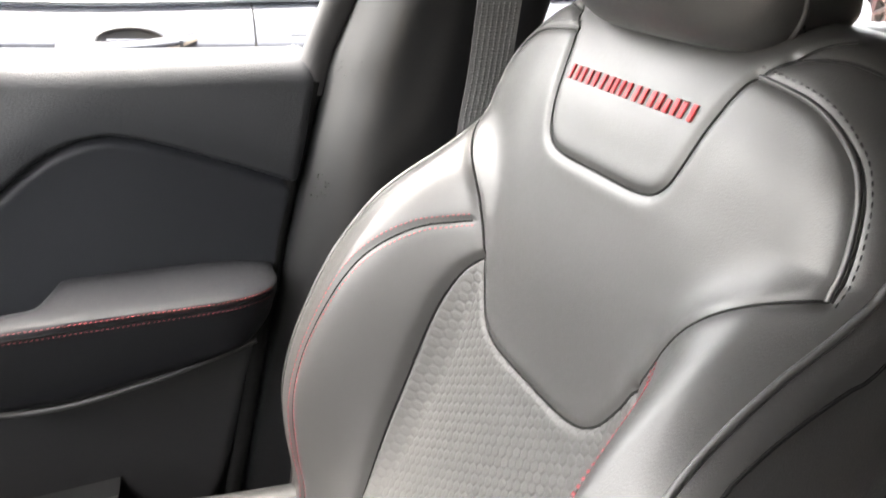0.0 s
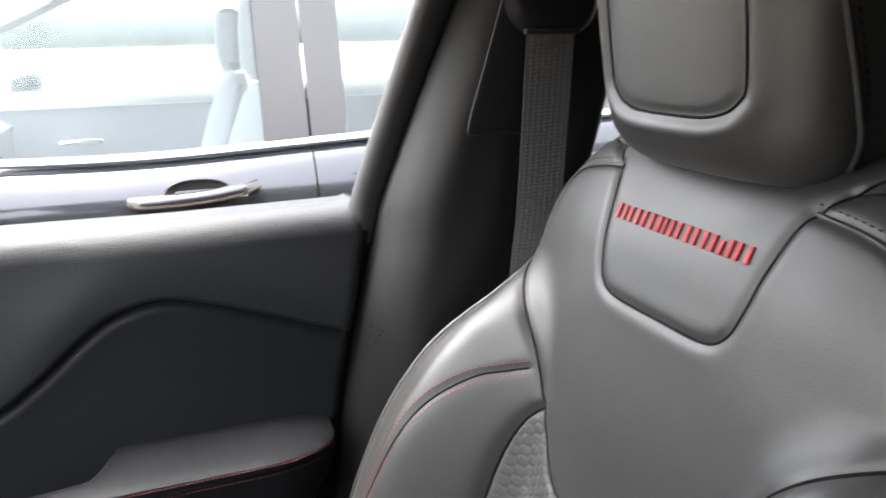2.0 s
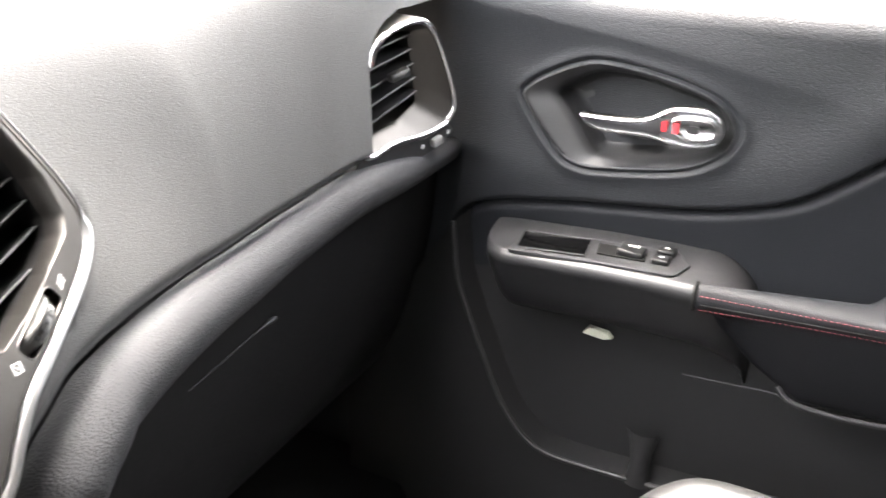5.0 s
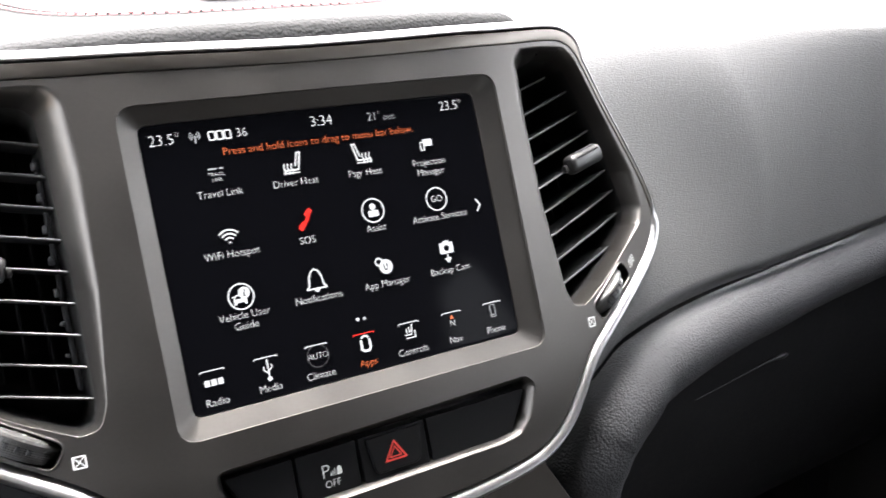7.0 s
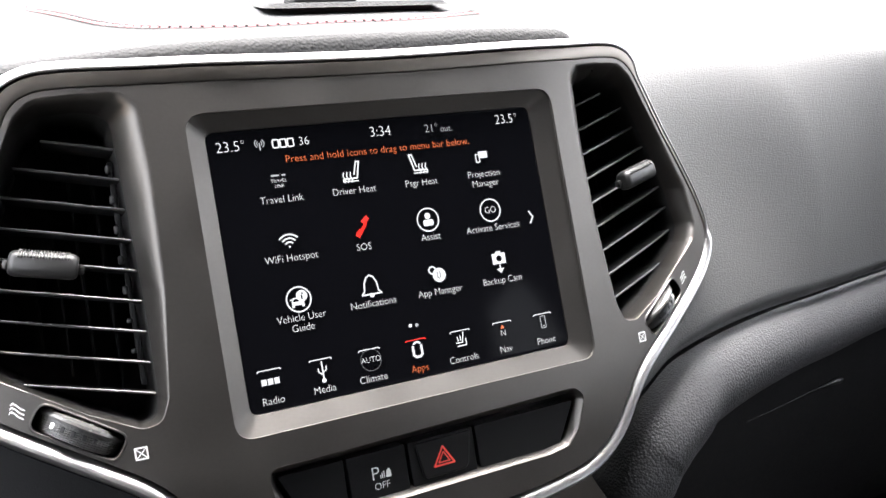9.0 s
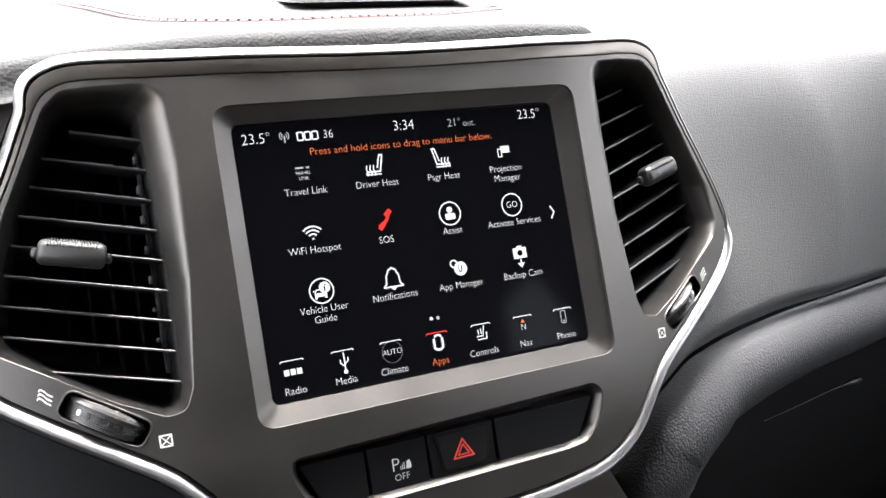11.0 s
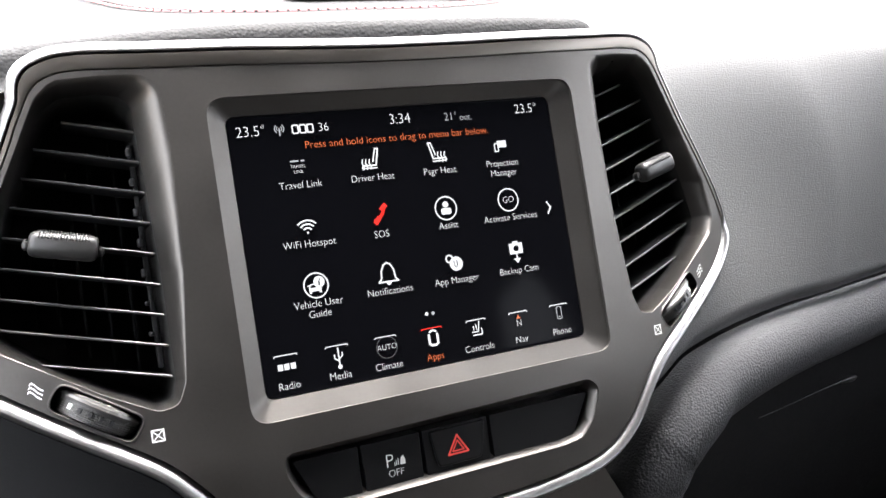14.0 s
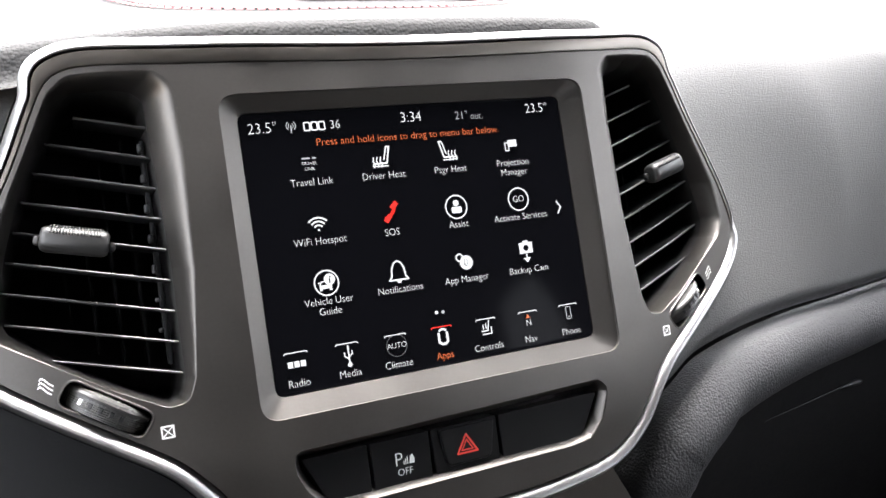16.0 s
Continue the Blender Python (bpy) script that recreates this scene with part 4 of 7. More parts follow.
def hood_region(x, q):
    """The hood ends above the centre panel."""
    _, y, z = hood_place(x, q)
    v = (y - 0.012) * math.cos(radians(68)) + (z - 1.06) * math.sin(radians(68))
    return np.where(inside(np.abs(x), v, grow(OUTER, -0.008)) & (y < 0.075), -1, 0)


relief(np.linspace(-0.42, 0.166, 160), np.concatenate([np.linspace(0, 0.018, 6), np.linspace(0.0195, 0.06, 34), np.linspace(0.07, 1.0, 60)]), hood_place, hood_region, ["hood"], [HOOD_VINYL_DIMMED], dash, {0: "grained black hood over the centre panel"})


def hood_point(x, q):
    X, y, z = hood_place(np.array([x]), np.array([q]))
    return np.array([x, y[0], z[0]])


_line = catmull([(-0.150, 0.40), (-0.146, 0.27), (-0.108, 0.142), (-0.056, 0.101), (0.016, 0.104), (0.06, 0.108), (0.100, 0.130), (0.132, 0.165), (0.150, 0.26)], 14)
_l3 = np.array([(x, y, hood_at(x, y) + 0.0006) for x, y in _line])
stitches("stitching", _l3, (0, 0, 1), RED_THREAD, dash, wide=0.0013, label="red stitched seam")
sweep("hood_seam", np.array([(x * 0.98, y + 0.004, hood_at(x * 0.98, y + 0.004) + 0.0002) for x, y in _line]), ring(0.0011, 0.0009, 6), (0, 0, 1), SEAM, dash)
# Thin black tube drawn for the shade under the hood's front edge.
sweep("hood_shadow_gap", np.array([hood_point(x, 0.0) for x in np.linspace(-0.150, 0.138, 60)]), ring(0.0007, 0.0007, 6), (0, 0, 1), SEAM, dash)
_l4 = np.array([(x * 0.96, y + 0.008, hood_at(x * 0.96, y + 0.008) + 0.0006) for x, y in _line])
stitches("stitching", _l4, (0, 0, 1), RED_THREAD, dash, wide=0.0013)
_tray = fillet([(-0.022, 0.145), (0.105, 0.150), (0.118, 0.30), (-0.012, 0.30)], 0.014, 6)
_tz = 1.170
loft("top_bin", [at_depth(_tray, _tz), at_depth(grow(_tray, -0.004), _tz + 0.003), at_depth(grow(_tray, -0.010), _tz + 0.001), at_depth(grow(_tray, -0.014), _tz - 0.003)], HOOD_VINYL_DIMMED, dash, "small lidded bin on the dash top", cap1=True)
box_part("bin_slot", (0.020, 0.172, _tz + 0.004), (0.042, 0.026, 0.008), 0.003, PLASTIC_DARK, dash, "black finger slot of the bin")

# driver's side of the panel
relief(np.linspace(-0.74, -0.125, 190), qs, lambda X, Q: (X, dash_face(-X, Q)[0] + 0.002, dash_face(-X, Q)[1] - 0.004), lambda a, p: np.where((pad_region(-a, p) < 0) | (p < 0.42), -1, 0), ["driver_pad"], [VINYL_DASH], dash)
_dl = []
for _v in np.linspace(0.03, -0.30, 56):
    _e = edge_at(OUTER, max(_v, -0.125), -1) - 0.0045
    _dl.append([tuple(stack.matrix_world @ Vector((u, _v, float(wing(max(u, -0.26))) + 1.2 * min(0, u + 0.26) + float(turn_under(max(_v, -0.15))) - 0.007))) for u in np.linspace(-0.62, _e, 30)])
loft("driver_lower_panel", _dl, DARKENED_PLASTIC, dash, "plain dark plastic panel below the driver's pad", closed=False)

# knee roll
_rx = np.concatenate([np.linspace(0.75, 0.20, 60), np.linspace(0.195, 0.128, 16)])
_roll = np.concatenate([np.stack([_rx, *seam_at(_rx)], 1), [(0.113, -0.032, 0.912), (0.106, -0.034, 0.885), (0.103, -0.033, 0.850), (0.102, -0.026, 0.80), (0.102, -0.010, 0.70)]])
_roll = even(catmull(_roll, 3), 0.006)
_rt, _rs, _ru = frames_along(_roll, np.array([-0.12, -0.86, 0.50]))
_wide = np.interp(np.linspace(0, 1, len(_roll)), [0, 0.25, 0.45, 0.70, 0.85, 1], [0.62, 0.88, 1.0, 1.05, 1.22, 1.25])
_sec = catmull([(-0.004, -0.014), (0.000, -0.003), (0.004, 0.0045), (0.012, 0.0085), (0.022, 0.0085), (0.031, 0.0045), (0.038, -0.004), (0.042, -0.016), (0.043, -0.034), (0.040, -0.060)], 4)
loft("knee_roll", [p + np.outer(_sec[:, 0] * w, -sd) + np.outer(_sec[:, 1], up) for p, sd, up, w in zip(_roll, _rs, _ru, _wide)], ROLL_VINYL, dash, "grained black padded roll along the lower dash edge", closed=False, sharp=80)
# glovebox and lower trim
_gl = catmull([(0.030, 0.945), (0.040, 0.90), (0.052, 0.80), (0.10, 0.66), (0.20, 0.56), (0.38, 0.46)], 8)
loft("glovebox_lid", [[(x, y + float(np.interp(x, [0.1, 0.2, 0.3, 0.4, 0.8], [0.006, 0.008, 0.014, 0.020, 0.034])), z) for y, z in _gl] for x in np.linspace(0.125, 0.80, 24)], DARKENED_PLASTIC, dash, "dark plastic glovebox lid", closed=False)
_le = catmull([(0.315, 0.0575, 0.852), (0.350, 0.0585, 0.856), (0.387, 0.0595, 0.861), (0.410, 0.0605, 0.8625), (0.425, 0.061, 0.863)], 6)
sweep("lid_edge", _le, ring(0.0026, 0.0026, 8), (0, -1, 0.3), PLASTIC_POD, dash, scale=np.interp(np.linspace(0, 1, len(_le)), [0, 0.55, 0.72, 0.88, 1], [0.12, 0.18, 0.45, 1.1, 0.4]))
_cs = catmull([(-0.046, 0.932), (-0.050, 0.900), (-0.062, 0.85), (-0.14, 0.75), (-0.5, 0.62)], 4)
loft("console_side", [[(-0.14 + (0.14 + 0.094 + 0.62 * min(0.10, 0.932 - z)) * f, y + 0.03 * max(0, f - 0.97) / 0.03, z) for y, z in _cs] for f in (0, 0.3, 0.6, 0.9, 0.97, 0.99, 1.0)], SATIN, dash, "satin grey console below the centre panel", closed=False)
loft("console_wall", [[(0.098, 0.2, 0.93), (0.098, -0.03, 0.90), (0.098, -0.14, 0.73), (0.098, -0.9, 0.60)], [(0.11, 0.2, 0.42), (0.11, -0.03, 0.42), (0.11, -0.14, 0.42), (0.11, -0.9, 0.42)]], PLASTIC_DARK, dash, closed=False)

# end vent, turned towards the middle of the car
END = Matrix.Translation((0.545, 0.047, 1.03)) @ pose(0, 0, 0, 90, 0, -14.0)
end_vent = thing("end_vent", "small dashboard end vent with chrome rim and angled slats", "air vent", END)


def ev(pts):
    """From x and z of the car to the vent's own plane."""
    return [((x - 0.545) / math.cos(radians(14.0)), z - 1.03) for x, z in pts]


RIM = catmull(ev([(0.549, 1.058), (0.555, 1.074), (0.572, 1.086), (0.607, 1.0925), (0.626, 1.083), (0.644, 1.054), (0.660, 1.012), (0.652, 0.992), (0.620, 0.9835), (0.579, 0.983), (0.552, 0.976), (0.541, 0.978)]), 6)
sweep("chrome_rim", at_depth(RIM, 0.004), ring(0.0030, 0.0026, 8), (0, 0, 1), CHROME, end_vent, "bright chrome rim")
MOUTH = fillet(ev([(0.550, 1.068), (0.560, 1.078), (0.611, 1.0825), (0.624, 1.012), (0.600, 0.9985), (0.548, 0.989)]), 0.006, 6)
_outl = fillet(ev([(0.5465, 1.060), (0.556, 1.084), (0.608, 1.097), (0.632, 1.084), (0.664, 1.012), (0.655, 0.987), (0.620, 0.979), (0.579, 0.979), (0.552, 0.973), (0.5455, 0.976)]), 0.006, 6)
_m, _o = resample(MOUTH, 72), resample(_outl, 72)
_c = _o.mean(0)
_m = _m[np.argsort(np.arctan2(*(_m - _m.mean(0)).T[::-1]))]
_o = _o[np.argsort(np.arctan2(*(_o - _c).T[::-1]))]
loft("vent_frame", [at_depth(_o, -0.050), at_depth(_o, 0.003), at_depth(0.85 * _o + 0.15 * _m, 0.001), at_depth(0.15 * _o + 0.85 * _m, -0.010), at_depth(_m, -0.014), at_depth(_m, -0.05)], SATIN, end_vent, "satin graphite vent surround", cap1=True)
for _i in range(5):
    _za, _zb = 0.0352 - 0.0171 * _i, 0.0482 - 0.0136 * _i
    _a, _b = edge_at(MOUTH, min(_za, 0.044), -1), edge_at(MOUTH, min(_zb, 0.046), 1)
    loft("slat", [[(u, z + b, -0.011 + a) for a, b in [(0.0, 0.0007), (-0.001, 0.001), (-0.02, 0.001), (-0.02, -0.0004), (-0.001, -0.0007), (0, -0.0004)]] for u, z in ((_a, _za), (_b, _zb))], PLASTIC_DARK, end_vent, cap0=True, cap1=True)
    loft("slat_edge", [[(u, z + b, -0.0105 + a) for a, b in ((0.0006, 0.0002), (0.0003, 0.0007), (-0.0006, 0.0009), (-0.0006, -0.0007), (0.0003, -0.0005))] for u, z in ((_a, _za), (_b, _zb))], SLAT_GLINT, end_vent, cap0=True, cap1=True)
box_part("knob", (0.0470, 0.0150, -0.003), (0.024, 0.0085, 0.010), 0.003, KNOB, end_vent, turn=(0, 0, 12))
box_part("inner_wall", (0.035, 0.008, -0.049), (0.09, 0.11, 0.002), 0.0005, PLASTIC_DARK, end_vent)
_band = fillet(ev([(0.536, 0.974), (0.579, 0.980), (0.620, 0.981), (0.656, 0.989), (0.662, 0.980), (0.645, 0.967), (0.615, 0.960), (0.575, 0.966), (0.530, 0.958)]), 0.004, 4)
plate("wheel_band", _band, [], -0.012, 0.002, PLASTIC, end_vent, bevel=0.001)
_w = ev([(0.636, 0.974), (0.6185, 0.9715), (0.6545, 0.9795)])
box_part("thumb_wheel", (*_w[0], 0.0040), (0.0150, 0.0095, 0.008), 0.0030, material("grey_wheel_plastic", (0.17, 0.168, 0.165), 0.35, var=0.08), end_vent, turn=(0, 0, 12))
for _q in _w[1:]:
    flat_shape("sign", bar(_q[0], _q[1], 0.0034, 0.0040), 0.0023, WHITE_MARK, end_vent)


# ---- passenger's door trim ----
door = thing("passenger_door", "black car door trim with sculpted insert, armrest and chrome lever", "car door")
GROOVE = catmull([(0.075, 0.780), (0.048, 0.830), (0.036, 0.862), (0.005, 0.883), (-0.081, 0.899), (-0.205, 0.914), (-0.263, 0.926), (-0.308, 0.942), (-0.345, 0.968), (-0.386, 1.003), (-0.422, 1.028), (-0.460, 1.040), (-0.495, 1.038), (-0.544, 1.024), (-0.605, 1.003), (-0.72, 0.960)], 10)
GROOVE_FN = GROOVE[np.argsort(GROOVE[:, 0])]
CREASE = catmull([(0.16, 1.115), (0.02, 1.098), (-0.15, 1.074), (-0.30, 1.046), (-0.40, 1.022)], 10)
CREASE_FN = CREASE[np.argsort(CREASE[:, 0])]
BEZEL = catmull([(-0.026, 1.009), (-0.033, 1.020), (-0.054, 1.034), (-0.082, 1.047), (-0.101, 1.0525), (-0.123, 1.053), (-0.158, 1.049), (-0.192, 1.042), (-0.221, 1.032), (-0.239, 1.019), (-0.248, 1.004), (-0.247, 0.991), (-0.239, 0.977), (-0.219, 0.962), (-0.193, 0.952), (-0.145, 0.944), (-0.108, 0.940), (-0.090, 0.942), (-0.074, 0.949), (-0.053, 0.970), (-0.036, 0.991)], 5, True)
HOLE = catmull([(-0.063, 1.013), (-0.073, 1.025), (-0.091, 1.036), (-0.109, 1.041), (-0.145, 1.041), (-0.185, 1.033), (-0.218, 1.024), (-0.232, 1.011), (-0.236, 0.998), (-0.227, 0.981), (-0.209, 0.969), (-0.174, 0.960), (-0.122, 0.955), (-0.107, 0.958), (-0.092, 0.977), (-0.077, 0.997)], 5, True)
BELT_Y, BELT_Z = [-0.72, -0.5, -0.3, -0.1, 0.02, 0.10, 0.2], [1.1245, 1.1205, 1.1205, 1.1245, 1.134, 1.146, 1.165]


def rear_edge(z):
    return np.interp(z, [0.50, 0.607, 0.766, 0.835, 0.98, 1.09, 1.13], [-0.55, -0.587, -0.622, -0.652, -0.673, -0.697, -0.688])


def door_x(y, z):
    """Inner face of the trim; smaller x stands out further into the car."""
    gz = np.interp(y, GROOVE_FN[:, 0], GROOVE_FN[:, 1])
    cz = np.interp(y, CREASE_FN[:, 0], CREASE_FN[:, 1])
    x = np.full(np.shape(y), 0.738)
    # soft fold below the belt, fading towards the rear
    fade = step01(-0.42, -0.12, y)
    x = x - fade * 0.012 * np.exp(-(np.clip(cz - z, 0, 1) / 0.030) ** 1.3) * (z <= cz) - fade * 0.012 * np.exp(-((z - cz) / 0.045) ** 2) * (z > cz)
    x = x - 0.006 * np.exp(-((z - gz - 0.03) / 0.05) ** 2)
    # recessed insert below the groove line
    d = far(y, z, GROOVE)
    below = (z < gz) & (y < 0.03)
    x = np.where(below, x + 0.0025 + 0.0105 * np.exp(-(d / 0.0065) ** 2), x + 0.004 * np.exp(-(d / 0.0028) ** 2))
    # dish for the lever
    inb = inside(y, z, BEZEL)
    db = far(y, z, BEZEL, True)
    x = x + np.where(inb, 0.035 * step01(0.004, 0.012, db), 0) - 0.0035 * np.exp(-(db / 0.010) ** 2) + 0.006 * np.exp(-(db / 0.0022) ** 2)
    return x


def door_place(Y, T):
    """T: 0 at the bottom, 1 at the belt, past 1 over the sill towards the glass."""
    bz = np.interp(Y, BELT_Y, BELT_Z)
    z = 0.44 + np.clip(T, 0, 1) * (bz - 0.44)
    r = 0.030
    e = bz - z
    over = np.where(e < r, r * (1 - np.sqrt(np.clip(1 - (1 - e / r) ** 2, 0, 1))), 0)
    ye = rear_edge(z)
    Yc = np.maximum(Y, ye)
    edge = Yc - ye
    x = door_x(Yc, z) + over + np.clip(T - 1, 0, 1) * 0.30
    x = x + np.where(edge < 0.016, 0.016 * (1 - np.sqrt(np.clip(1 - (1 - edge / 0.016) ** 2, 0, 1))), 0)
    x = np.where((Y < ye - 0.0005) & (T <= 1), x + (ye - Y) * 1.2, x)
    z = z + np.clip(T - 1, 0, 1) * -0.02
    return x, Yc, z


def door_region(y, t):
    bz = np.interp(y, BELT_Y, BELT_Z)
    z = 0.44 + np.clip(t, 0, 1) * (bz - 0.44)
    gz = np.interp(y, GROOVE_FN[:, 0], GROOVE_FN[:, 1])
    low = (z < gz) & (y < 0.045)
    return np.where(low, np.where(z > 0.80, 1, 2), np.where(z > 0.80, 0, 2))


ts = np.concatenate([np.linspace(0, 0.5, 40), np.linspace(0.505, 1.0, 190), np.linspace(1.01, 1.2, 6)])
relief(np.linspace(-0.72, 0.20, 330), ts, door_place, door_region, ["upper_trim", "insert", "lower_trim"], [VINYL, CLOTH_DOOR, PLASTIC_DARK], door,
       {0: "grained black upper door trim", 1: "smooth recessed dark insert", 2: "hard black lower trim"})


def on_x(loop, x):
    return np.stack([np.full(len(loop), x) if np.isscalar(x) else x, loop[:, 0], loop[:, 1]], 1)


_bo, _ho = resample(BEZEL, 96), resample(HOLE, 96)
_bo = _bo[np.argsort(np.arctan2(_bo[:, 1] - 0.997, _bo[:, 0] + 0.150))]
_ho = _ho[np.argsort(np.arctan2(_ho[:, 1] - 0.997, _ho[:, 0] + 0.150))]
_bo2 = grow(_bo, -0.0022)
loft("lever_surround", [on_x(_bo2, 0.752), on_x(_bo2, 0.7345), on_x(grow(_bo2, -0.002), 0.7320), on_x(0.8 * _bo2 + 0.2 * _ho, 0.7325), on_x(0.25 * _bo2 + 0.75 * _ho, 0.7375), on_x(_ho, 0.7420), on_x(grow(_ho, -0.0015), 0.748), on_x(grow(_ho, -0.004), 0.765), on_x(grow(_ho, -0.012), 0.772)],
     PLASTIC, door, "dark grey surround of the door lever", cap1=True, sharp=60)
# lever: a tapering chrome frame with a lock tab in its wide end
lever = thing("lever", "", "")
lever.parent = door
tagged(lever, "polished chrome door lever")


def lever_outline(grow_by=0.0):
    top = [(-0.0965, 1.0020), (-0.115, 1.0022), (-0.140, 1.0030), (-0.157, 1.0050), (-0.169, 1.0095), (-0.180, 1.0165), (-0.192, 1.0205), (-0.216, 1.0215), (-0.228, 1.0170), (-0.2355, 1.0080)]
    bot = [(-0.2365, 0.9970), (-0.230, 0.9880), (-0.208, 0.9825), (-0.186, 0.9835), (-0.167, 0.9865), (-0.145, 0.9860), (-0.120, 0.9858), (-0.106, 0.9890), (-0.0985, 0.9945)]
    return catmull(top + bot, 5, True)


_lo = lever_outline()
_ll = [on_x(_lo, 0.728), on_x(_lo, 0.7200), on_x(grow(_lo, -0.0012), 0.7178), on_x(grow(_lo, -0.0030), 0.7168), on_x(grow(_lo, -0.0042), 0.7185), on_x(grow(_lo, -0.0048), 0.7205)]
loft("lever_bar", _ll, LEVER_CHROME, lever, cap0=True, cap1=True, sharp=60)
_inl = catmull([(-0.1035, 0.9985), (-0.120, 0.9982), (-0.145, 0.9988), (-0.163, 1.0010), (-0.176, 1.0070), (-0.180, 1.0000), (-0.176, 0.9905), (-0.160, 0.9905), (-0.140, 0.9900), (-0.120, 0.9900), (-0.108, 0.9925)], 4, True)
loft("lever_inlay", [on_x(_inl, 0.7225), on_x(_inl, 0.7195), on_x(grow(_inl, -0.0015), 0.7190)], PLASTIC_POD, lever, "dark grey inlay of the lever", cap0=True, cap1=True)
_tab = catmull([(-0.191, 1.0105), (-0.208, 1.0130), (-0.226, 1.0115), (-0.2325, 1.0025), (-0.225, 0.9935), (-0.208, 0.9905), (-0.194, 0.9945), (-0.187, 1.0020)], 5, True)
loft("lock_tab", [on_x(_tab, 0.722), on_x(_tab, 0.7160), on_x(grow(_tab, -0.002), 0.7145), on_x(grow(_tab, -0.0045), 0.7165)], LEVER_CHROME, lever, "chrome lock tab", cap0=True, cap1=True)
loft("lock_flag", [on_x(np.array(q), 0.7150) for q in [[(-0.1915, 1.0065), (-0.1905, 0.9960), (-0.1960, 0.9960), (-0.1960, 1.0065)]]] + [on_x(np.array([(-0.1915, 1.0065), (-0.1905, 0.9960), (-0.1960, 0.9960), (-0.1960, 1.0065)]), 0.7142)], RED_PAINT_DOT, lever, "red lock flag", cap0=True, cap1=True)
loft("lock_flag", [on_x(np.array([(-0.1790, 1.0050), (-0.1790, 0.9960), (-0.1835, 0.9955), (-0.1835, 1.0060)]), v) for v in (0.7182, 0.7168)], RED_PAINT_DOT, lever, cap0=True, cap1=True)
loft("lock_slot", [on_x(fillet([(-0.2040, 1.0050), (-0.2140, 1.0050), (-0.2140, 0.9975), (-0.2040, 0.9975)], 0.0015, 3), v) for v in (0.7168, 0.7150)], PLASTIC_DARK, lever, cap0=True, cap1=True)
box_part("dish_ridge", (0.7560, -0.150, 0.9790), (0.012, 0.044, 0.006), 0.003, PLASTIC, door)

# switch pod
def pod_z(y):
    """Height of the pod's top."""
    return float(np.interp(y, [-0.30, -0.25, -0.20, -0.14, -0.04, 0.02], [0.872, 0.8745, 0.8745, 0.873, 0.8670, 0.862]))


_y = np.linspace(-0.008, -0.296, 76)
_loops = []
for _v in _y:
    f = math.sqrt(max(0.0, 1 - max(0, (-0.055 - _v) * -1 / 0.045) ** 2)) if _v > -0.055 else 1.0
    b = 1.0 if _v > -0.240 else math.sqrt(max(0.0, 1 - ((-0.240 - _v) / 0.056) ** 2))
    w = 0.094 * f * b + 0.002
    tz = pod_z(_v) - 0.05 * (1 - b)
    sec = [(0.762, tz - 0.045), (0.762, tz - 0.001), (0.742 - w * 0.35, tz), (0.742 - w * 0.88, tz), (0.742 - w * 0.955, tz - 0.0015), (0.742 - w * 0.99, tz - 0.005), (0.742 - w, tz - 0.010), (0.742 - w * 0.985, tz - 0.015), (0.742 - w * 0.93, tz - 0.024), (0.742 - w * 0.80, tz - 0.048 * f), (0.742 - w * 0.55, tz - 0.080 * f), (0.742, tz - 0.10 * f)]
    _loops.append([(x, _v, z) for x, z in catmull(sec, 3)])
pod = loft("switch_pod", _loops, PLASTIC_POD, door, "dark grey switch pod", closed=False, cap0=False)


def pod_top(y, k):
    """Point on the pod's top; k 0 at the door, 1 at the inner edge."""
    return np.array([0.722 - k * 0.064, y, pod_z(y) + 0.0002])

def on_pod(pts, r, lift):
    """A loop of (y, x) points laid on the pod's top."""
    lp = fillet(pts, r, 5)
    return np.array([(x, y, pod_z(y) + 0.0002 + lift) for y, x in lp])


def pod_slab(name, pts, r, lo, hi, mat, parent, label=""):
    rim = on_pod(pts, r, hi)
    mid = rim.mean(0) + np.array([0, 0, 0])
    return loft(name, [on_pod(pts, r, lo), on_pod(pts, r, hi - 0.0005), rim * 0.985 + mid * 0.015], mat, parent, label, cap1=True)


SWITCH = material("black_switch_plastic", (0.0075, 0.0076, 0.008), 0.42, spec=0.22, var=0.08)
PLATE = [(-0.050, 0.709), (-0.214, 0.716), (-0.230, 0.690), (-0.222, 0.657), (-0.150, 0.652), (-0.056, 0.648)]
CUP = [(-0.054, 0.702), (-0.127, 0.706), (-0.134, 0.662), (-0.063, 0.657)]
pod_slab("switch_plate", PLATE, 0.008, -0.002, 0.0022, PLASTIC_POD, pod, "thin edged switch plate")
_nt = (0, -2, 0)
_ctr = lambda y, k, dz=0.0: tuple(pod_top(y, k) + np.array([0, 0, dz]))
sweep("plate_rim", on_pod(PLATE, 0.008, 0.0018), ring(0.0008, 0.0008, 6), (0, 0, 1), PLASTIC_POD, pod, closed=True)
sweep("recess_rim", on_pod(CUP, 0.003, 0.0028), ring(0.0007, 0.0007, 6), (0, 0, 1), PLASTIC_POD, pod, closed=True)
# Raised near-black slab; its colour stands for the shade inside the recess.
pod_slab("cup_recess", CUP, 0.003, 0.001, 0.0027, material("recess_shade_black", (0.0015, 0.0015, 0.0016), 0.22, var=0.05, spec=0.12), pod, "finger recess, its dark depth painted on a flat slab")
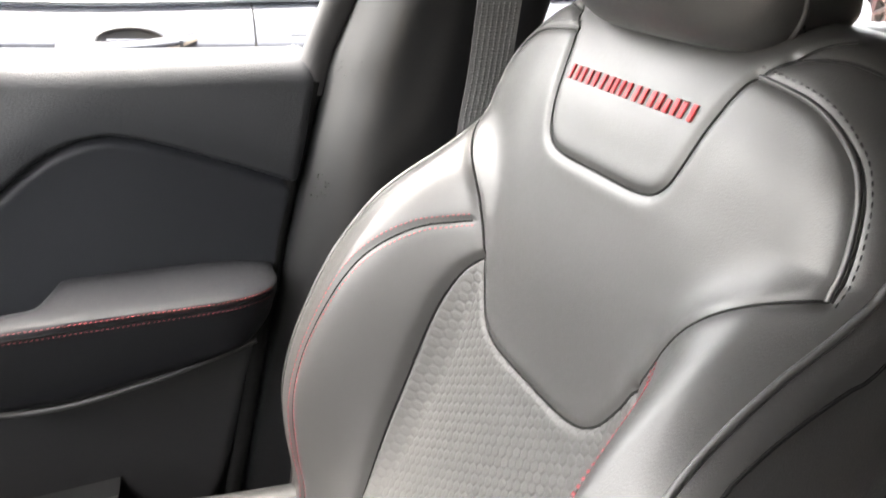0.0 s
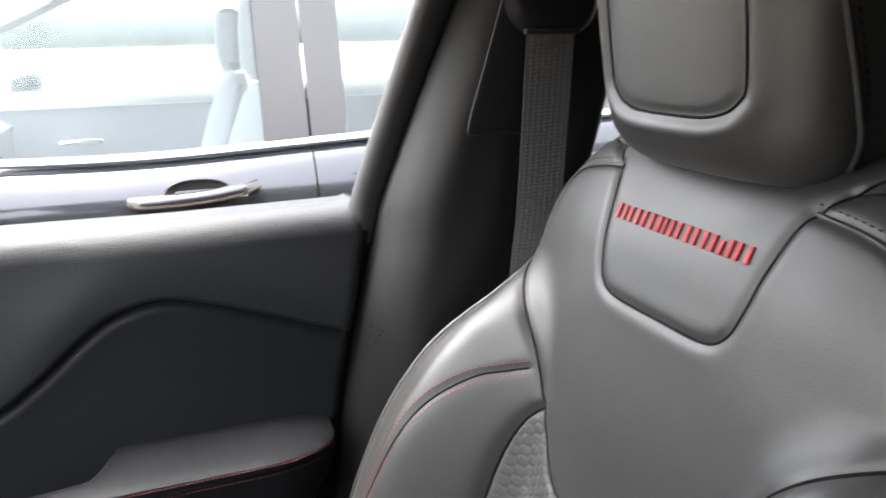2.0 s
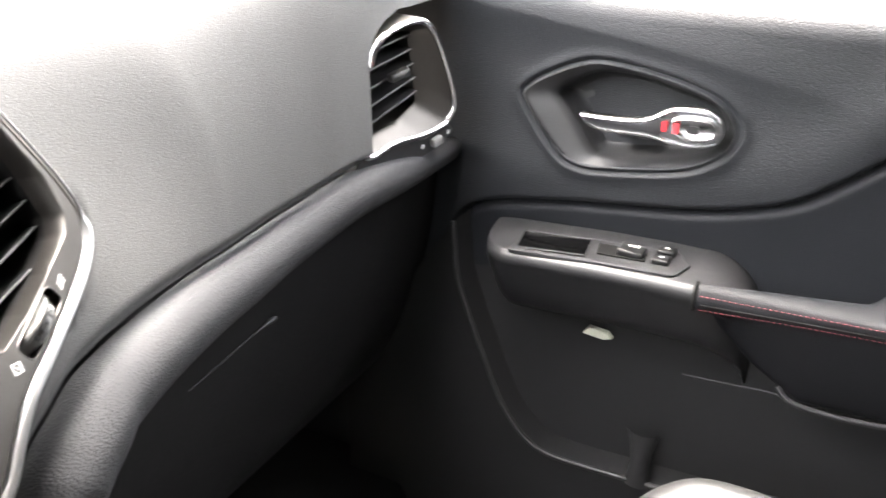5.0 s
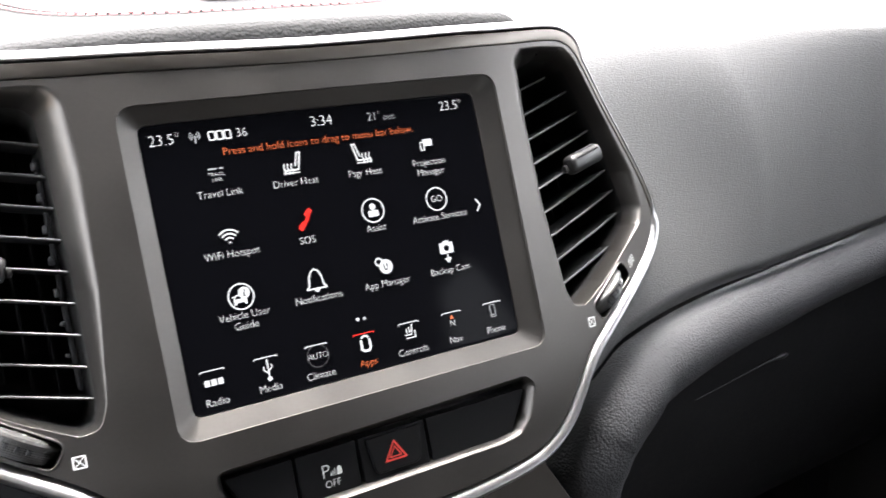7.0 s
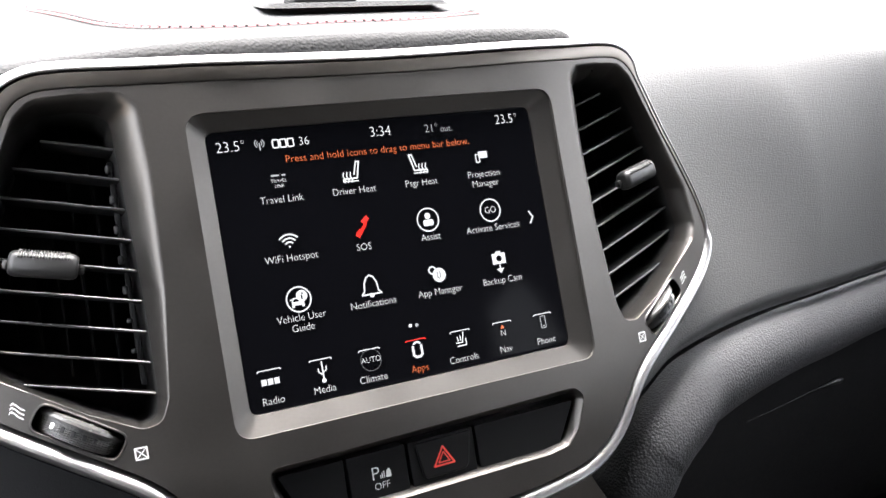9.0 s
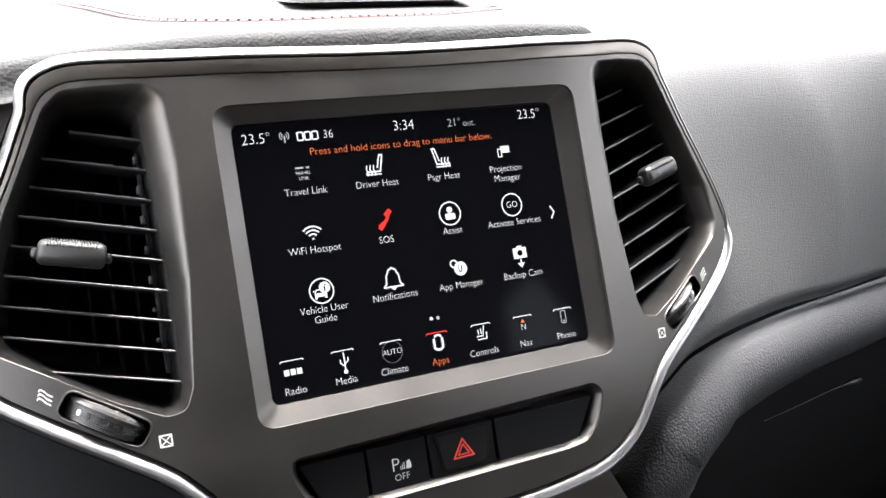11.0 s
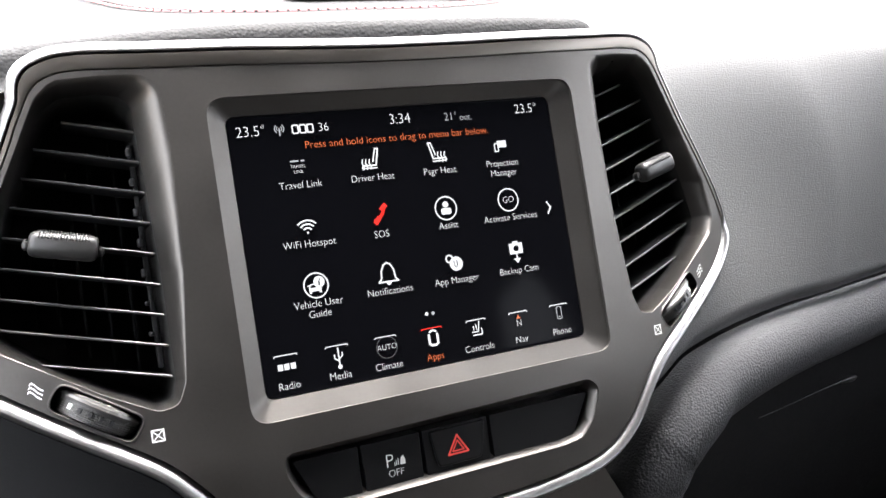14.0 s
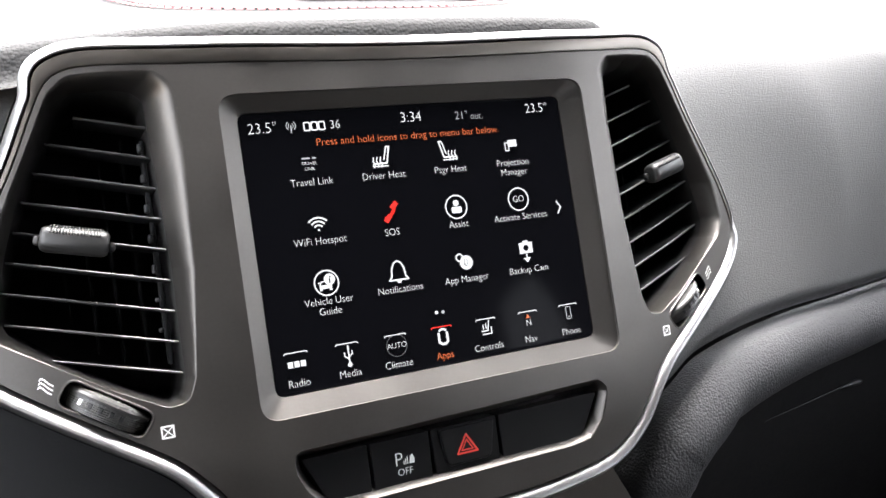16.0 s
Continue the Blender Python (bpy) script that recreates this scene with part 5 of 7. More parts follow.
# Another raised slab, painted as the shade of a sunk well.
pod_slab("window_switch_well", [(-0.136, 0.700), (-0.184, 0.702), (-0.190, 0.676), (-0.142, 0.674)], 0.002, 0.001, 0.0027, SEAM, pod)
wsw = box_part("window_switch", _ctr(-0.173, 0.52, 0.0050), (0.022, 0.026, 0.008), 0.0025, SWITCH, pod, turn=(6, -2, 0), seg=3)
for _k in range(3):
    box_part("switch_sign", (*_ctr(-0.170 - 0.0040 * _k, 0.46, 0.0094)[:3],), (0.0044, 0.0016, 0.0004), 0.0001, WHITE_MARK, wsw, turn=_nt)
for _k, _d in ((0.22, 0.004), (0.60, 0.004)):
    _bt = box_part("lock_button", _ctr(-0.2035, _k, _d), (0.016, 0.017, 0.006), 0.0018, SWITCH, pod, turn=_nt, seg=3)
    box_part("button_sign", _ctr(-0.2035, _k, _d + 0.0034), (0.0022, 0.0045, 0.0004), 0.0001, WHITE_MARK, _bt, turn=_nt)

# armrest pad
_ya = np.linspace(-0.246, -0.640, 70)
_loops = []
for _v in _ya:
    end = 1.0 if _v > -0.560 else math.sqrt(max(0, 1 - ((-0.560 - _v) / 0.081) ** 2))
    wide = float(step01(-0.385, -0.425, np.array(_v)))
    run = (-0.246 - _v) / 0.39
    tz = 0.8745 + 0.013 * run + 0.003 * wide - 0.012 * (1 - end)
    w = 0.096 * (0.25 + 0.75 * end)
    xb = 0.668 + 0.060 * run + 0.068 * wide
    bz = np.interp(-_v, [0.246, 0.303, 0.349, 0.419, 0.599, 0.64], [0.846, 0.798, 0.771, 0.774, 0.809, 0.835])
    sz = 0.8655 + 0.019 * run - 0.010 * (1 - end)
    xi = 0.742 - w
    sec = [(0.762, bz), (max(xb + 0.004, xi + 0.012), tz - 0.030 * (1 - wide) - 0.002), (max(xb, xi + 0.010), tz - 0.006), (max(xb - 0.010, xi + 0.008), tz), (0.5 * (max(xb - 0.01, xi + 0.008) + xi) + 0.004, tz + 0.001), (xi + 0.004, tz - 0.003), (xi, max(sz - 0.004, bz + 0.01)), (xi + 0.002, max(sz - 0.014, bz + 0.006)), (xi + 0.010, 0.5 * (sz + bz)), (xi + 0.024, bz + 0.004), (xi + 0.040, bz - 0.001), (0.742, bz - 0.012)]
    _loops.append([(x, _v, z) for x, z in catmull(sec, 4)])
arm = loft("armrest", _loops, ARM_VINYL, door, "padded black armrest with a red stitched seam", closed=False)
sweep("armrest_seam", np.array([lp[25] for lp in _loops[1:-2]]) + np.array([0.0006, 0, -0.0005]), ring(0.0016, 0.0016, 6), (-1, 0, 0), SEAM, arm)
sweep("armrest_edge", np.array(_loops[0])[4:40] + np.array([0, 0.0012, 0]), ring(0.0022, 0.0022, 6), (0, 1, 0), SEAM, arm)
stitches("stitching", np.array([lp[22] for lp in _loops[1:-2]]) + np.array([-0.0003, 0, 0.0002]), (-1, 0, 0.3), RED_THREAD, arm, length=0.0026, gap=0.0024, wide=0.0004, high=0.0005)
stitches("stitching", np.array([lp[27] for lp in _loops[1:-2]]) + np.array([-0.0004, 0, 0]), (-1, 0, -0.2), RED_THREAD, arm, length=0.0026, gap=0.0024, wide=0.0004, high=0.0005)
_lip = catmull([(0.672, -0.330, 0.782), (0.668, -0.349, 0.770), (0.670, -0.419, 0.770), (0.676, -0.520, 0.788), (0.690, -0.612, 0.808)], 8)
sweep("trim_bead", _lip, ring(0.0030, 0.0024, 8), (-1, 0, 0), PLASTIC_POD, door)

sweep("panel_edge", catmull([(0.690, -0.240, 0.757), (0.690, -0.285, 0.760), (0.688, -0.321, 0.764), (0.680, -0.345, 0.767)], 6), ring(0.0010, 0.0010, 6), (-1, 0, 0), PLASTIC_POD, door)
# lower pocket
_pk = catmull([(0.034, 0.862), (0.031, 0.838), (0.024, 0.790), (-0.003, 0.722), (-0.039, 0.645), (-0.072, 0.607), (-0.107, 0.594), (-0.19, 0.596), (-0.30, 0.602), (-0.45, 0.614)], 8)
sweep("pocket_bead", np.stack([np.full(len(_pk), 0.706), _pk[:, 0], _pk[:, 1]], 1), ring(0.0030, 0.0030, 8), (-1, 0, 0), PLASTIC, door, "raised black edge of the door pocket")
loft("pocket_wall", [[(0.706, y, z) for y, z in _pk], [(0.722, y - 0.003, z + 0.003) for y, z in _pk], [(0.745, y - 0.005, z + 0.005) for y, z in _pk]], PLASTIC_DARK, door, closed=False)
loft("kick_panel", [[(0.704, y, z) for y, z in _pk], [(0.712, y + 0.02, z - 0.03) for y, z in _pk], [(0.720, y + 0.14, z - 0.20) for y, z in _pk]], PLASTIC_DARK, door, closed=False)
loft("bottle_pocket", [[(0.712 - 0.012 * math.cos(a), -0.207 + 0.016 * math.sin(a) * k, 0.592 + 0.014 * i) for a in np.linspace(-1.5, 1.5, 12)] for i, k in enumerate((1.0, 0.8, 0.72, 0.75, 0.9, 1.15))], PLASTIC, door, closed=False)
_lab = np.array([(-0.1225, 0.7570), (-0.1285, 0.7655), (-0.1500, 0.7640), (-0.1560, 0.7580), (-0.1460, 0.7545)])
loft("courtesy_lens", [on_x(_lab, 0.728), on_x(_lab, 0.7215), on_x(grow(_lab, -0.0012), 0.7205)], CREAM, door, "small cream courtesy lamp lens", cap0=True, cap1=True)

# mirror sail at the front of the window
_sail = [(0.066, 1.130), (0.060, 1.235), (0.075, 1.245), (0.17, 1.21), (0.19, 1.130)]
loft("mirror_sail", [[(0.760, y, z) for y, z in fillet(_sail, 0.012, 4)], [(0.752, y, z) for y, z in fillet(_sail, 0.012, 4)], [(0.749, y, z) for y, z in grow(fillet(_sail, 0.012, 4), -0.003)]], PLASTIC_DARK, door, "black triangular trim inside the mirror", cap0=True, cap1=True)

# outside mirror, its glass turned towards the seats
MIRROR_SHELL = material("light_grey_paint", (0.42, 0.42, 0.43), 0.25, var=0.04, coat=1.0)
_mo = fillet([(0.0, 1.124), (0.205, 1.130), (0.215, 1.255), (0.005, 1.275)], 0.036, 7)


def mirror_loop(loop, depth):
    c, s = 0.970, -0.243
    return [(0.885 + c * w - s * depth, 0.062 + s * w + c * depth, z) for w, z in loop]


_ms = loft("mirror_shell", [mirror_loop(grow(_mo, -0.010), 0.006), mirror_loop(grow(_mo, -0.004), -0.004), mirror_loop(_mo, 0.0), mirror_loop(grow(_mo, 0.002), 0.03), mirror_loop(grow(_mo, -0.008), 0.07), mirror_loop(grow(_mo, -0.030), 0.105)], MIRROR_SHELL, door, "light grey outside mirror shell", cap0=True, cap1=True)
loft("mirror_gasket", [mirror_loop(grow(_mo, -0.0095), 0.0), mirror_loop(grow(_mo, -0.014), 0.001)], PLASTIC_DARK, _ms)
loft("mirror_glass", [mirror_loop(grow(_mo, -0.0135), 0.001), mirror_loop(grow(_mo, -0.014), -0.0005)], CHROME, _ms, "bright mirror glass", cap1=True)
sweep("mirror_arm", catmull([(0.80, 0.125, 1.150), (0.86, 0.115, 1.158), (0.92, 0.105, 1.18)], 5), ring(0.020, 0.035, 10), (0, 0, 1), PLASTIC, door, "black mirror arm")


# ---- passenger's seat ----
seat = thing("passenger_seat", "black leather bucket car seat with red stitching and a reclined backrest", "car seat")
P0, RC = np.array([0.365, -0.848, 1.150]), radians(20.9)
E2, NN = np.array([0, -math.sin(RC), math.cos(RC)]), np.array([0, math.cos(RC), math.sin(RC)])


def seat_world(s, r, d):
    return [P0[i] + (1 if i == 0 else 0) * s + E2[i] * r + NN[i] * d for i in range(3)]


def half_width(p):
    return curve1(p, [-0.64, -0.50, -0.35, -0.20, -0.12, -0.07, -0.03, 0.02, 0.05, 0.08, 0.10, 0.12, 0.20], [0.246, 0.272, 0.279, 0.272, 0.259, 0.254, 0.249, 0.232, 0.210, 0.190, 0.180, 0.176, 0.165])


def prof_r(p):
    return np.where(p < 0.05, p, curve1(p, [0.0, 0.05, 0.08, 0.10, 0.12, 0.15, 0.20], [0.0, 0.05, 0.077, 0.089, 0.096, 0.101, 0.097]))


def prof_d(p):
    return curve1(p, [-0.64, -0.50, -0.40, -0.25, -0.12, -0.06, 0.0, 0.05, 0.08, 0.10, 0.12, 0.15, 0.20], [0.03, 0.0, -0.018, -0.020, 0.0, 0.008, 0.012, 0.004, -0.010, -0.024, -0.042, -0.072, -0.12])


def mirror(line):
    return np.asarray(line) * np.array([-1, 1])


SHIELD_R = catmull([(-0.2275, -0.066), (-0.183, -0.100), (-0.152, -0.132), (-0.130, -0.172), (-0.112, -0.208), (-0.092, -0.234), (-0.060, -0.2455), (0.0, -0.247)], 8)
SHIELD = np.concatenate([SHIELD_R, mirror(SHIELD_R)[::-1][1:]])
PIPE_R = catmull([(-0.112, 0.042), (-0.165, 0.034), (-0.1985, 0.016), (-0.2155, -0.006), (-0.2245, -0.036), (-0.2275, -0.066)], 8)
INSERT_R = catmull([(-0.150, 0.085), (-0.128, 0.058), (-0.108, 0.035), (-0.098, 0.005), (-0.090, -0.028), (-0.080, -0.050), (-0.058, -0.060), (0.0, -0.061)], 8)
INSERT = np.concatenate([INSERT_R, mirror(INSERT_R)[::-1][1:]])
STITCH_R = catmull([(-0.147, -0.157), (-0.160, -0.167), (-0.180, -0.188), (-0.200, -0.236), (-0.210, -0.310), (-0.212, -0.378), (-0.206, -0.440), (-0.198, -0.503), (-0.18, -0.60)], 8)
KNIT_R = catmull([(-0.126, -0.182), (-0.142, -0.205), (-0.150, -0.250), (-0.150, -0.330), (-0.146, -0.420), (-0.132, -0.520), (-0.12, -0.63)], 8)
TOPSEAM_R = catmull([(-0.128, 0.058), (-0.165, 0.066), (-0.20, 0.060)], 6)


SHIELD_POLY = np.concatenate([SHIELD, mirror(PIPE_R)[::-1], PIPE_R])


def seat_grooves(s, p):
    g = np.zeros(np.shape(s))
    for line, depth, wide in [(SHIELD, 0.0026, 0.0042), (INSERT, 0.0024, 0.0042), (PIPE_R, 0.0022, 0.0040), (mirror(PIPE_R), 0.0022, 0.0040),
                              (STITCH_R, 0.0024, 0.0036), (mirror(STITCH_R), 0.0024, 0.0036), (KNIT_R, 0.0060, 0.0030), (mirror(KNIT_R), 0.0060, 0.0030),
                              (TOPSEAM_R, 0.0020, 0.0040), (mirror(TOPSEAM_R), 0.0020, 0.0040)]:
        q = far(s, p, line)
        g = g + depth * np.exp(-(q / wide) ** 2) - depth * 0.20 * np.exp(-((q - 0.010) / 0.010) ** 2)
    return g


def bolster(s, p):
    a = np.abs(s)
    rise = step01(0.120, 0.215, a)
    crest = curve1(p, [-0.64, -0.56, -0.51, -0.47, -0.425, -0.37, -0.315, -0.255, -0.20, -0.165, -0.137, -0.107, -0.08, -0.055, 0.0], [0.03, 0.028, 0.036, 0.058, 0.078, 0.089, 0.090, 0.085, 0.072, 0.060, 0.049, 0.034, 0.019, 0.009, 0.012])
    away = far(s, p, SHIELD) * np.where(inside(s, p, SHIELD_POLY), -1.0, 1.0)
    return rise * np.maximum(crest - prof_d(p), 0) * (p < -0.04) * step01(-0.055, 0.010, away)


def seat_bare(A, P):
    w = half_width(P)
    s = np.clip(A, -1, 1) * w
    e = (1 - np.clip(np.abs(A), 0, 1)) * w
    R = 0.058 - 0.014 * step01(-0.10, -0.18, P)
    d = prof_d(P) + bolster(s, P) - 0.008 * step01(0.12, 0.235, np.abs(s)) * step01(-0.20, -0.10, P)
    d = d - np.where(e < R, R * (1 - np.sqrt(np.clip(1 - (1 - e / R) ** 2, 0, 1))), 0) * 0.9
    out = np.clip(np.abs(A) - 1, 0, 1)
    d = d - out * 0.45
    s = s + np.sign(A) * (0.010 * np.sin(np.clip(out / 0.25, 0, 1) * math.pi) - 0.02 * out)
    return s, prof_r(P), d


def seat_place(A, P, fine=None):
    s, r, d = seat_bare(A, P)
    d = d - seat_grooves(s, P) * (np.abs(A) <= 1)
    # lower panel sits a little below the shield
    if fine is not None:
        d = d + fine(s, P)
    return seat_world(s, r, d)


def seat_regions(a, p):
    s = a * half_width(p)
    reg = np.full(a.shape, 3)
    shield_poly = np.concatenate([SHIELD, mirror(PIPE_R)[::-1], PIPE_R])
    ins_poly = INSERT
    sh = inside(s, p, shield_poly) & (np.abs(a) <= 1)
    kn = inside(s, p, np.concatenate([KNIT_R, [(0, -0.8)], mirror(KNIT_R)[::-1]])) & ~sh & (p < -0.18)
    ins = inside(s, p, ins_poly) & (np.abs(a) <= 1)
    reg[(p < -0.07) & (s > 0)] = 4
    reg[(p < -0.07) & (s < 0)] = 5
    reg[sh] = 1
    reg[kn] = 2
    reg[ins] = 0
    reg[(np.abs(a) > 1) & (s > 0)] = 6
    reg[(np.abs(a) > 1) & (s < 0)] = 7
    return reg


_names = ["head_panel", "shield_panel", "centre_panel", "shoulder", "bolster", "bolster", "side_panel", "side_panel"]
_mats = [LEATHER, LEATHER, LEATHER_PERF, LEATHER, LEATHER, LEATHER, LEATHER, LEATHER]


def no_knit(a, p):
    q = seat_regions(a, p)
    return np.where(q == 2, -1, q)


_parts = relief(np.concatenate([np.linspace(-1.25, -1.01, 8), np.linspace(-1, 1, 281), np.linspace(1.01, 1.25, 8)]), np.concatenate([np.linspace(-0.63, -0.30, 120), np.linspace(-0.2975, 0.10, 200), np.linspace(0.104, 0.20, 24)]),
                seat_place, no_knit, _names, _mats, seat, {0: "smooth head panel with red embroidery", 1: "smooth black leather shield panel", 4: "side bolster with red twin stitching", 5: "side bolster with red twin stitching"})


def hexes(s, p):
    """Pressed honeycomb, cells about 9 mm wide."""
    k = 0.0102
    best = np.full(np.shape(s), 1e9)
    second = np.full(np.shape(s), 1e9)
    for off in (0, 1):
        ux = (np.round(s / (k * 1.732) - 0.5 * off) + 0.5 * off) * k * 1.732
        uy = (np.round(p / k - 0.5 * off) + 0.5 * off) * k
        for dx in (-1, 0, 1):
            for dy in (-1, 0, 1):
                q = np.hypot(s - ux - dx * k * 1.732, p - uy - dy * k)
                m = q < best
                second = np.where(m, best, np.minimum(second, np.where(q > best + 1e-9, q, 1e9)))
                best = np.where(m, q, best)
    return 0.0010 * step01(0.0002, 0.0022, second - best) - 0.0008


relief(np.linspace(-0.62, 0.62, 300), np.linspace(-0.63, -0.17, 380), lambda A, P: seat_place(A, P, hexes), lambda a, p: np.where(seat_regions(a, p) == 2, 0, -1), ["centre_panel"], [LEATHER_PERF], seat, {0: "black centre panel pressed with honeycomb cells"})
head_panel, shield, bol_l, bol_r = _parts[0], _parts[1], _parts[4], _parts[5]


def on_seat(line, lift=0.0):
    line = np.asarray(line, float)
    s, p = line[:, 0], line[:, 1]
    x = np.stack(seat_place(s / half_width(p), p), -1)
    return x + NN * lift


for _s, _b in ((-1, bol_r), (1, bol_l)):
    _f = np.array([_s * -1, 1])
    st = even(STITCH_R * np.array([_s * -1, 1]), 0.003)
    t2 = np.gradient(st, axis=0)
    t2 /= np.linalg.norm(t2, axis=1, keepdims=True)
    n2 = np.stack([-t2[:, 1], t2[:, 0]], 1)
    for _o in (-0.0050, 0.0050):
        stitches("stitching", on_seat(st + n2 * _o, 0.0003), NN, RED_THREAD, _b, length=0.0028, gap=0.0026, wide=0.0006)
    pp = even(PIPE_R * np.array([_s * -1, 1]), 0.004)
    sweep("piping", on_seat(pp, 0.0012), ring(0.0019, 0.0019, 8), NN, LEATHER, shield, "raised leather piping")
    sweep("seam", on_seat(pp - np.array([0.0026 * _s * -1, 0]), 0.0), ring(0.0010, 0.0010, 6), NN, SEAM, shield)
    sweep("seam", on_seat(st, -0.0004), ring(0.0012, 0.0012, 6), NN, SEAM, _b)
    sweep("seam", on_seat(even(KNIT_R * _f, 0.003), 0.0), ring(0.0016, 0.0016, 6), NN, SEAM, _b)
    sweep("seam", on_seat(even(TOPSEAM_R * _f, 0.003), -0.0002), ring(0.0010, 0.0010, 6), NN, SEAM, shield)
    t3 = np.gradient(pp, axis=0)
    t3 /= np.linalg.norm(t3, axis=1, keepdims=True)
    n3 = np.stack([-t3[:, 1], t3[:, 0]], 1)
    stitches("stitching", on_seat(pp + n3 * 0.0062 * _s, 0.0003), NN, SEAM, shield, length=0.0034, gap=0.0026, wide=0.0005, high=0.0005)
sweep("seam", on_seat(even(SHIELD, 0.003), -0.0002), ring(0.0014, 0.0014, 6), NN, SEAM, shield)
sweep("seam", on_seat(even(INSERT, 0.003), -0.0002), ring(0.0013, 0.0013, 6), NN, SEAM, head_panel)
# piping down the outer edge of each side
for _s in (-1, 1):
    ep = np.linspace(-0.60, 0.0, 110)
    sd = np.stack(seat_place(_s * np.interp(ep, [-0.6, -0.18, -0.11, -0.045, 0.0], [0.93, 0.93, 0.94, 0.97, 1.05]), ep), -1)
    sweep("edge_piping", sd + NN * 0.001, ring(0.0028, 0.0028, 8), NN, LEATHER, _parts[6] if _s > 0 else _parts[7], "leather piping on the outer edge")
    sd2 = np.stack(seat_place(_s * np.interp(ep, [-0.6, -0.17, -0.075, 0.0], [0.985, 0.985, 1.005, 1.10]), ep), -1)
    sweep("side_seam", sd2 + NN * 0.0004, ring(0.0014, 0.0014, 6), NN, SEAM, _parts[6] if _s > 0 else _parts[7])

# red embroidery on the head panel: raised plain bars
_w = [0.9, 1.0, 1.05, 0.35, 0.85, 1.1, 1.05, 1.45, 1.1]
_gap, _tot = 0.22, None
_tot = sum(_w) + _gap * 8
_k = 0.166 / _tot
_h, _u = 0.0125, 0.083
_shapes = [[(0, 0, 1, 1)] if w < 0.5 else [(0, 0, .22, 1), (.40, 0, .60, .8), (.78, 0, 1, 1)] if w > 1.2 else [(0, 0, .28, 1), (.64, 0, .92, 1)] for w in _w]
for _i, _wd in enumerate(_w):
    verts, faces = [], []
    for x0, y0, x1, y1 in _shapes[_i]:
        n = 5
        b = len(verts)
        for lift, inset in ((-0.0006, 0.0), (0.0012, 0.0), (0.0019, 0.0005)):
            for (fx, fy) in ((x0, y0), (x1, y0), (x1, y1), (x0, y1)):
                slant = 0.0022 * fy
                ix = inset if fx == x0 else -inset
                iy = inset if fy == y0 else -inset
                sp = _u - (fx * _wd * _k) - slant * 0 - ix
                pp_ = 0.0055 - _h / 2 + fy * _h + iy
                q = on_seat([(sp, pp_)], lift)[0]
                verts.append(q)
        for lv in range(2):
            for j in range(4):
                a0 = b + lv * 4 + j
                a1 = b + lv * 4 + (j + 1) % 4
                faces.append((a0, a1, a1 + 4, a0 + 4))
        faces.append((b + 8, b + 9, b + 10, b + 11))
    link_mesh("embroidery", verts, faces, RED_EMBROIDERY, head_panel, "raised red embroidery", smooth=False)
    _u -= (_wd + _gap) * _k

# headrest
headrest = thing("headrest", "", "")
headrest.parent = seat
tagged(headrest, "black leather headrest with an inset front panel")
HA = radians(27)


def head_world(s, h, g):
    """The headrest leans forward of the backrest: h along it, g towards its front."""
    return seat_world(s, 0.055 + h * math.cos(HA) - g * math.sin(HA), -0.005 + h * math.sin(HA) + g * math.cos(HA))


HR = catmull([(-0.076, 0.34), (-0.080, 0.20), (-0.080, 0.085), (-0.072, 0.060), (-0.046, 0.050), (0.0, 0.0485)], 8)
HR = np.concatenate([HR, mirror(HR)[::-1][1:]])
_rows = 0.27 * np.linspace(0, 1, 120) ** 1.15
_grid, _depths, _across = [], [], []
for _r in _rows:
    k = _r / 0.27
    bot = math.sqrt(max(0.0, 1 - (1 - min(1, k / 0.17)) ** 2))
    tp = math.sqrt(max(0.0, 1 - max(0, (k - 0.75) / 0.25) ** 2))
    wd = (0.121 + 0.012 * min(1, k / 0.6)) * (0.66 + 0.34 * bot) * (0.4 + 0.6 * tp)
    dp = 0.053 * (0.30 + 0.70 * bot) * (0.3 + 0.7 * tp)
    bot2 = math.sqrt(max(0.0, 1 - (1 - min(1, k / 0.10)) ** 2))
    back = (0.068 - 0.36 * min(max(_r - 0.04, -0.02), 0.12)) * (0.5 + 0.5 * bot2) * (0.3 + 0.7 * tp)
    cd = -0.008 - 0.006 * (1 - bot)
    a = np.linspace(0, 2 * math.pi, 200, endpoint=False)
    ca, sa = np.cos(a), np.sin(a)
    s = wd * np.sign(ca) * np.abs(ca) ** np.where(sa > 0, 0.66, 0.30)
    d = cd + np.where(sa > 0, dp, back) * np.sign(sa) * np.abs(sa) ** np.where(sa > 0, 0.85, 0.45)
    q = far(s, np.full_like(s, _r), HR)
    ins = inside(s, np.full_like(s, _r), np.concatenate([HR, [(0.05, 0.5), (-0.05, 0.5)]]))
    front = sa > 0.15
    d = d - front * (0.0030 * np.exp(-(q / 0.0046) ** 2) - 0.0030 * np.exp(-((q - 0.011) / 0.008) ** 2) * (~ins) + step01(0.0, 0.006, np.where(ins, q, 0)) * 0.0015)
    _depths.append(d)
    _across.append(s)
    _grid.append(np.stack(head_world(s, np.full_like(s, _r), d), -1))
loft("cushion", _grid, LEATHER, headrest, cap0=True, cap1=True, sharp=80)


def head_front(s, h):
    """Depth of the headrest's front at s across, h up."""
    i = int(np.clip(np.searchsorted(_rows, h) - 1, 0, len(_rows) - 2))
    k = (h - _rows[i]) / (_rows[i + 1] - _rows[i])
    f = slice(3, 98)
    return float(sum(wt * np.interp(s, _across[j][f][::-1], _depths[j][f][::-1]) for j, wt in ((i, 1 - k), (i + 1, k))))


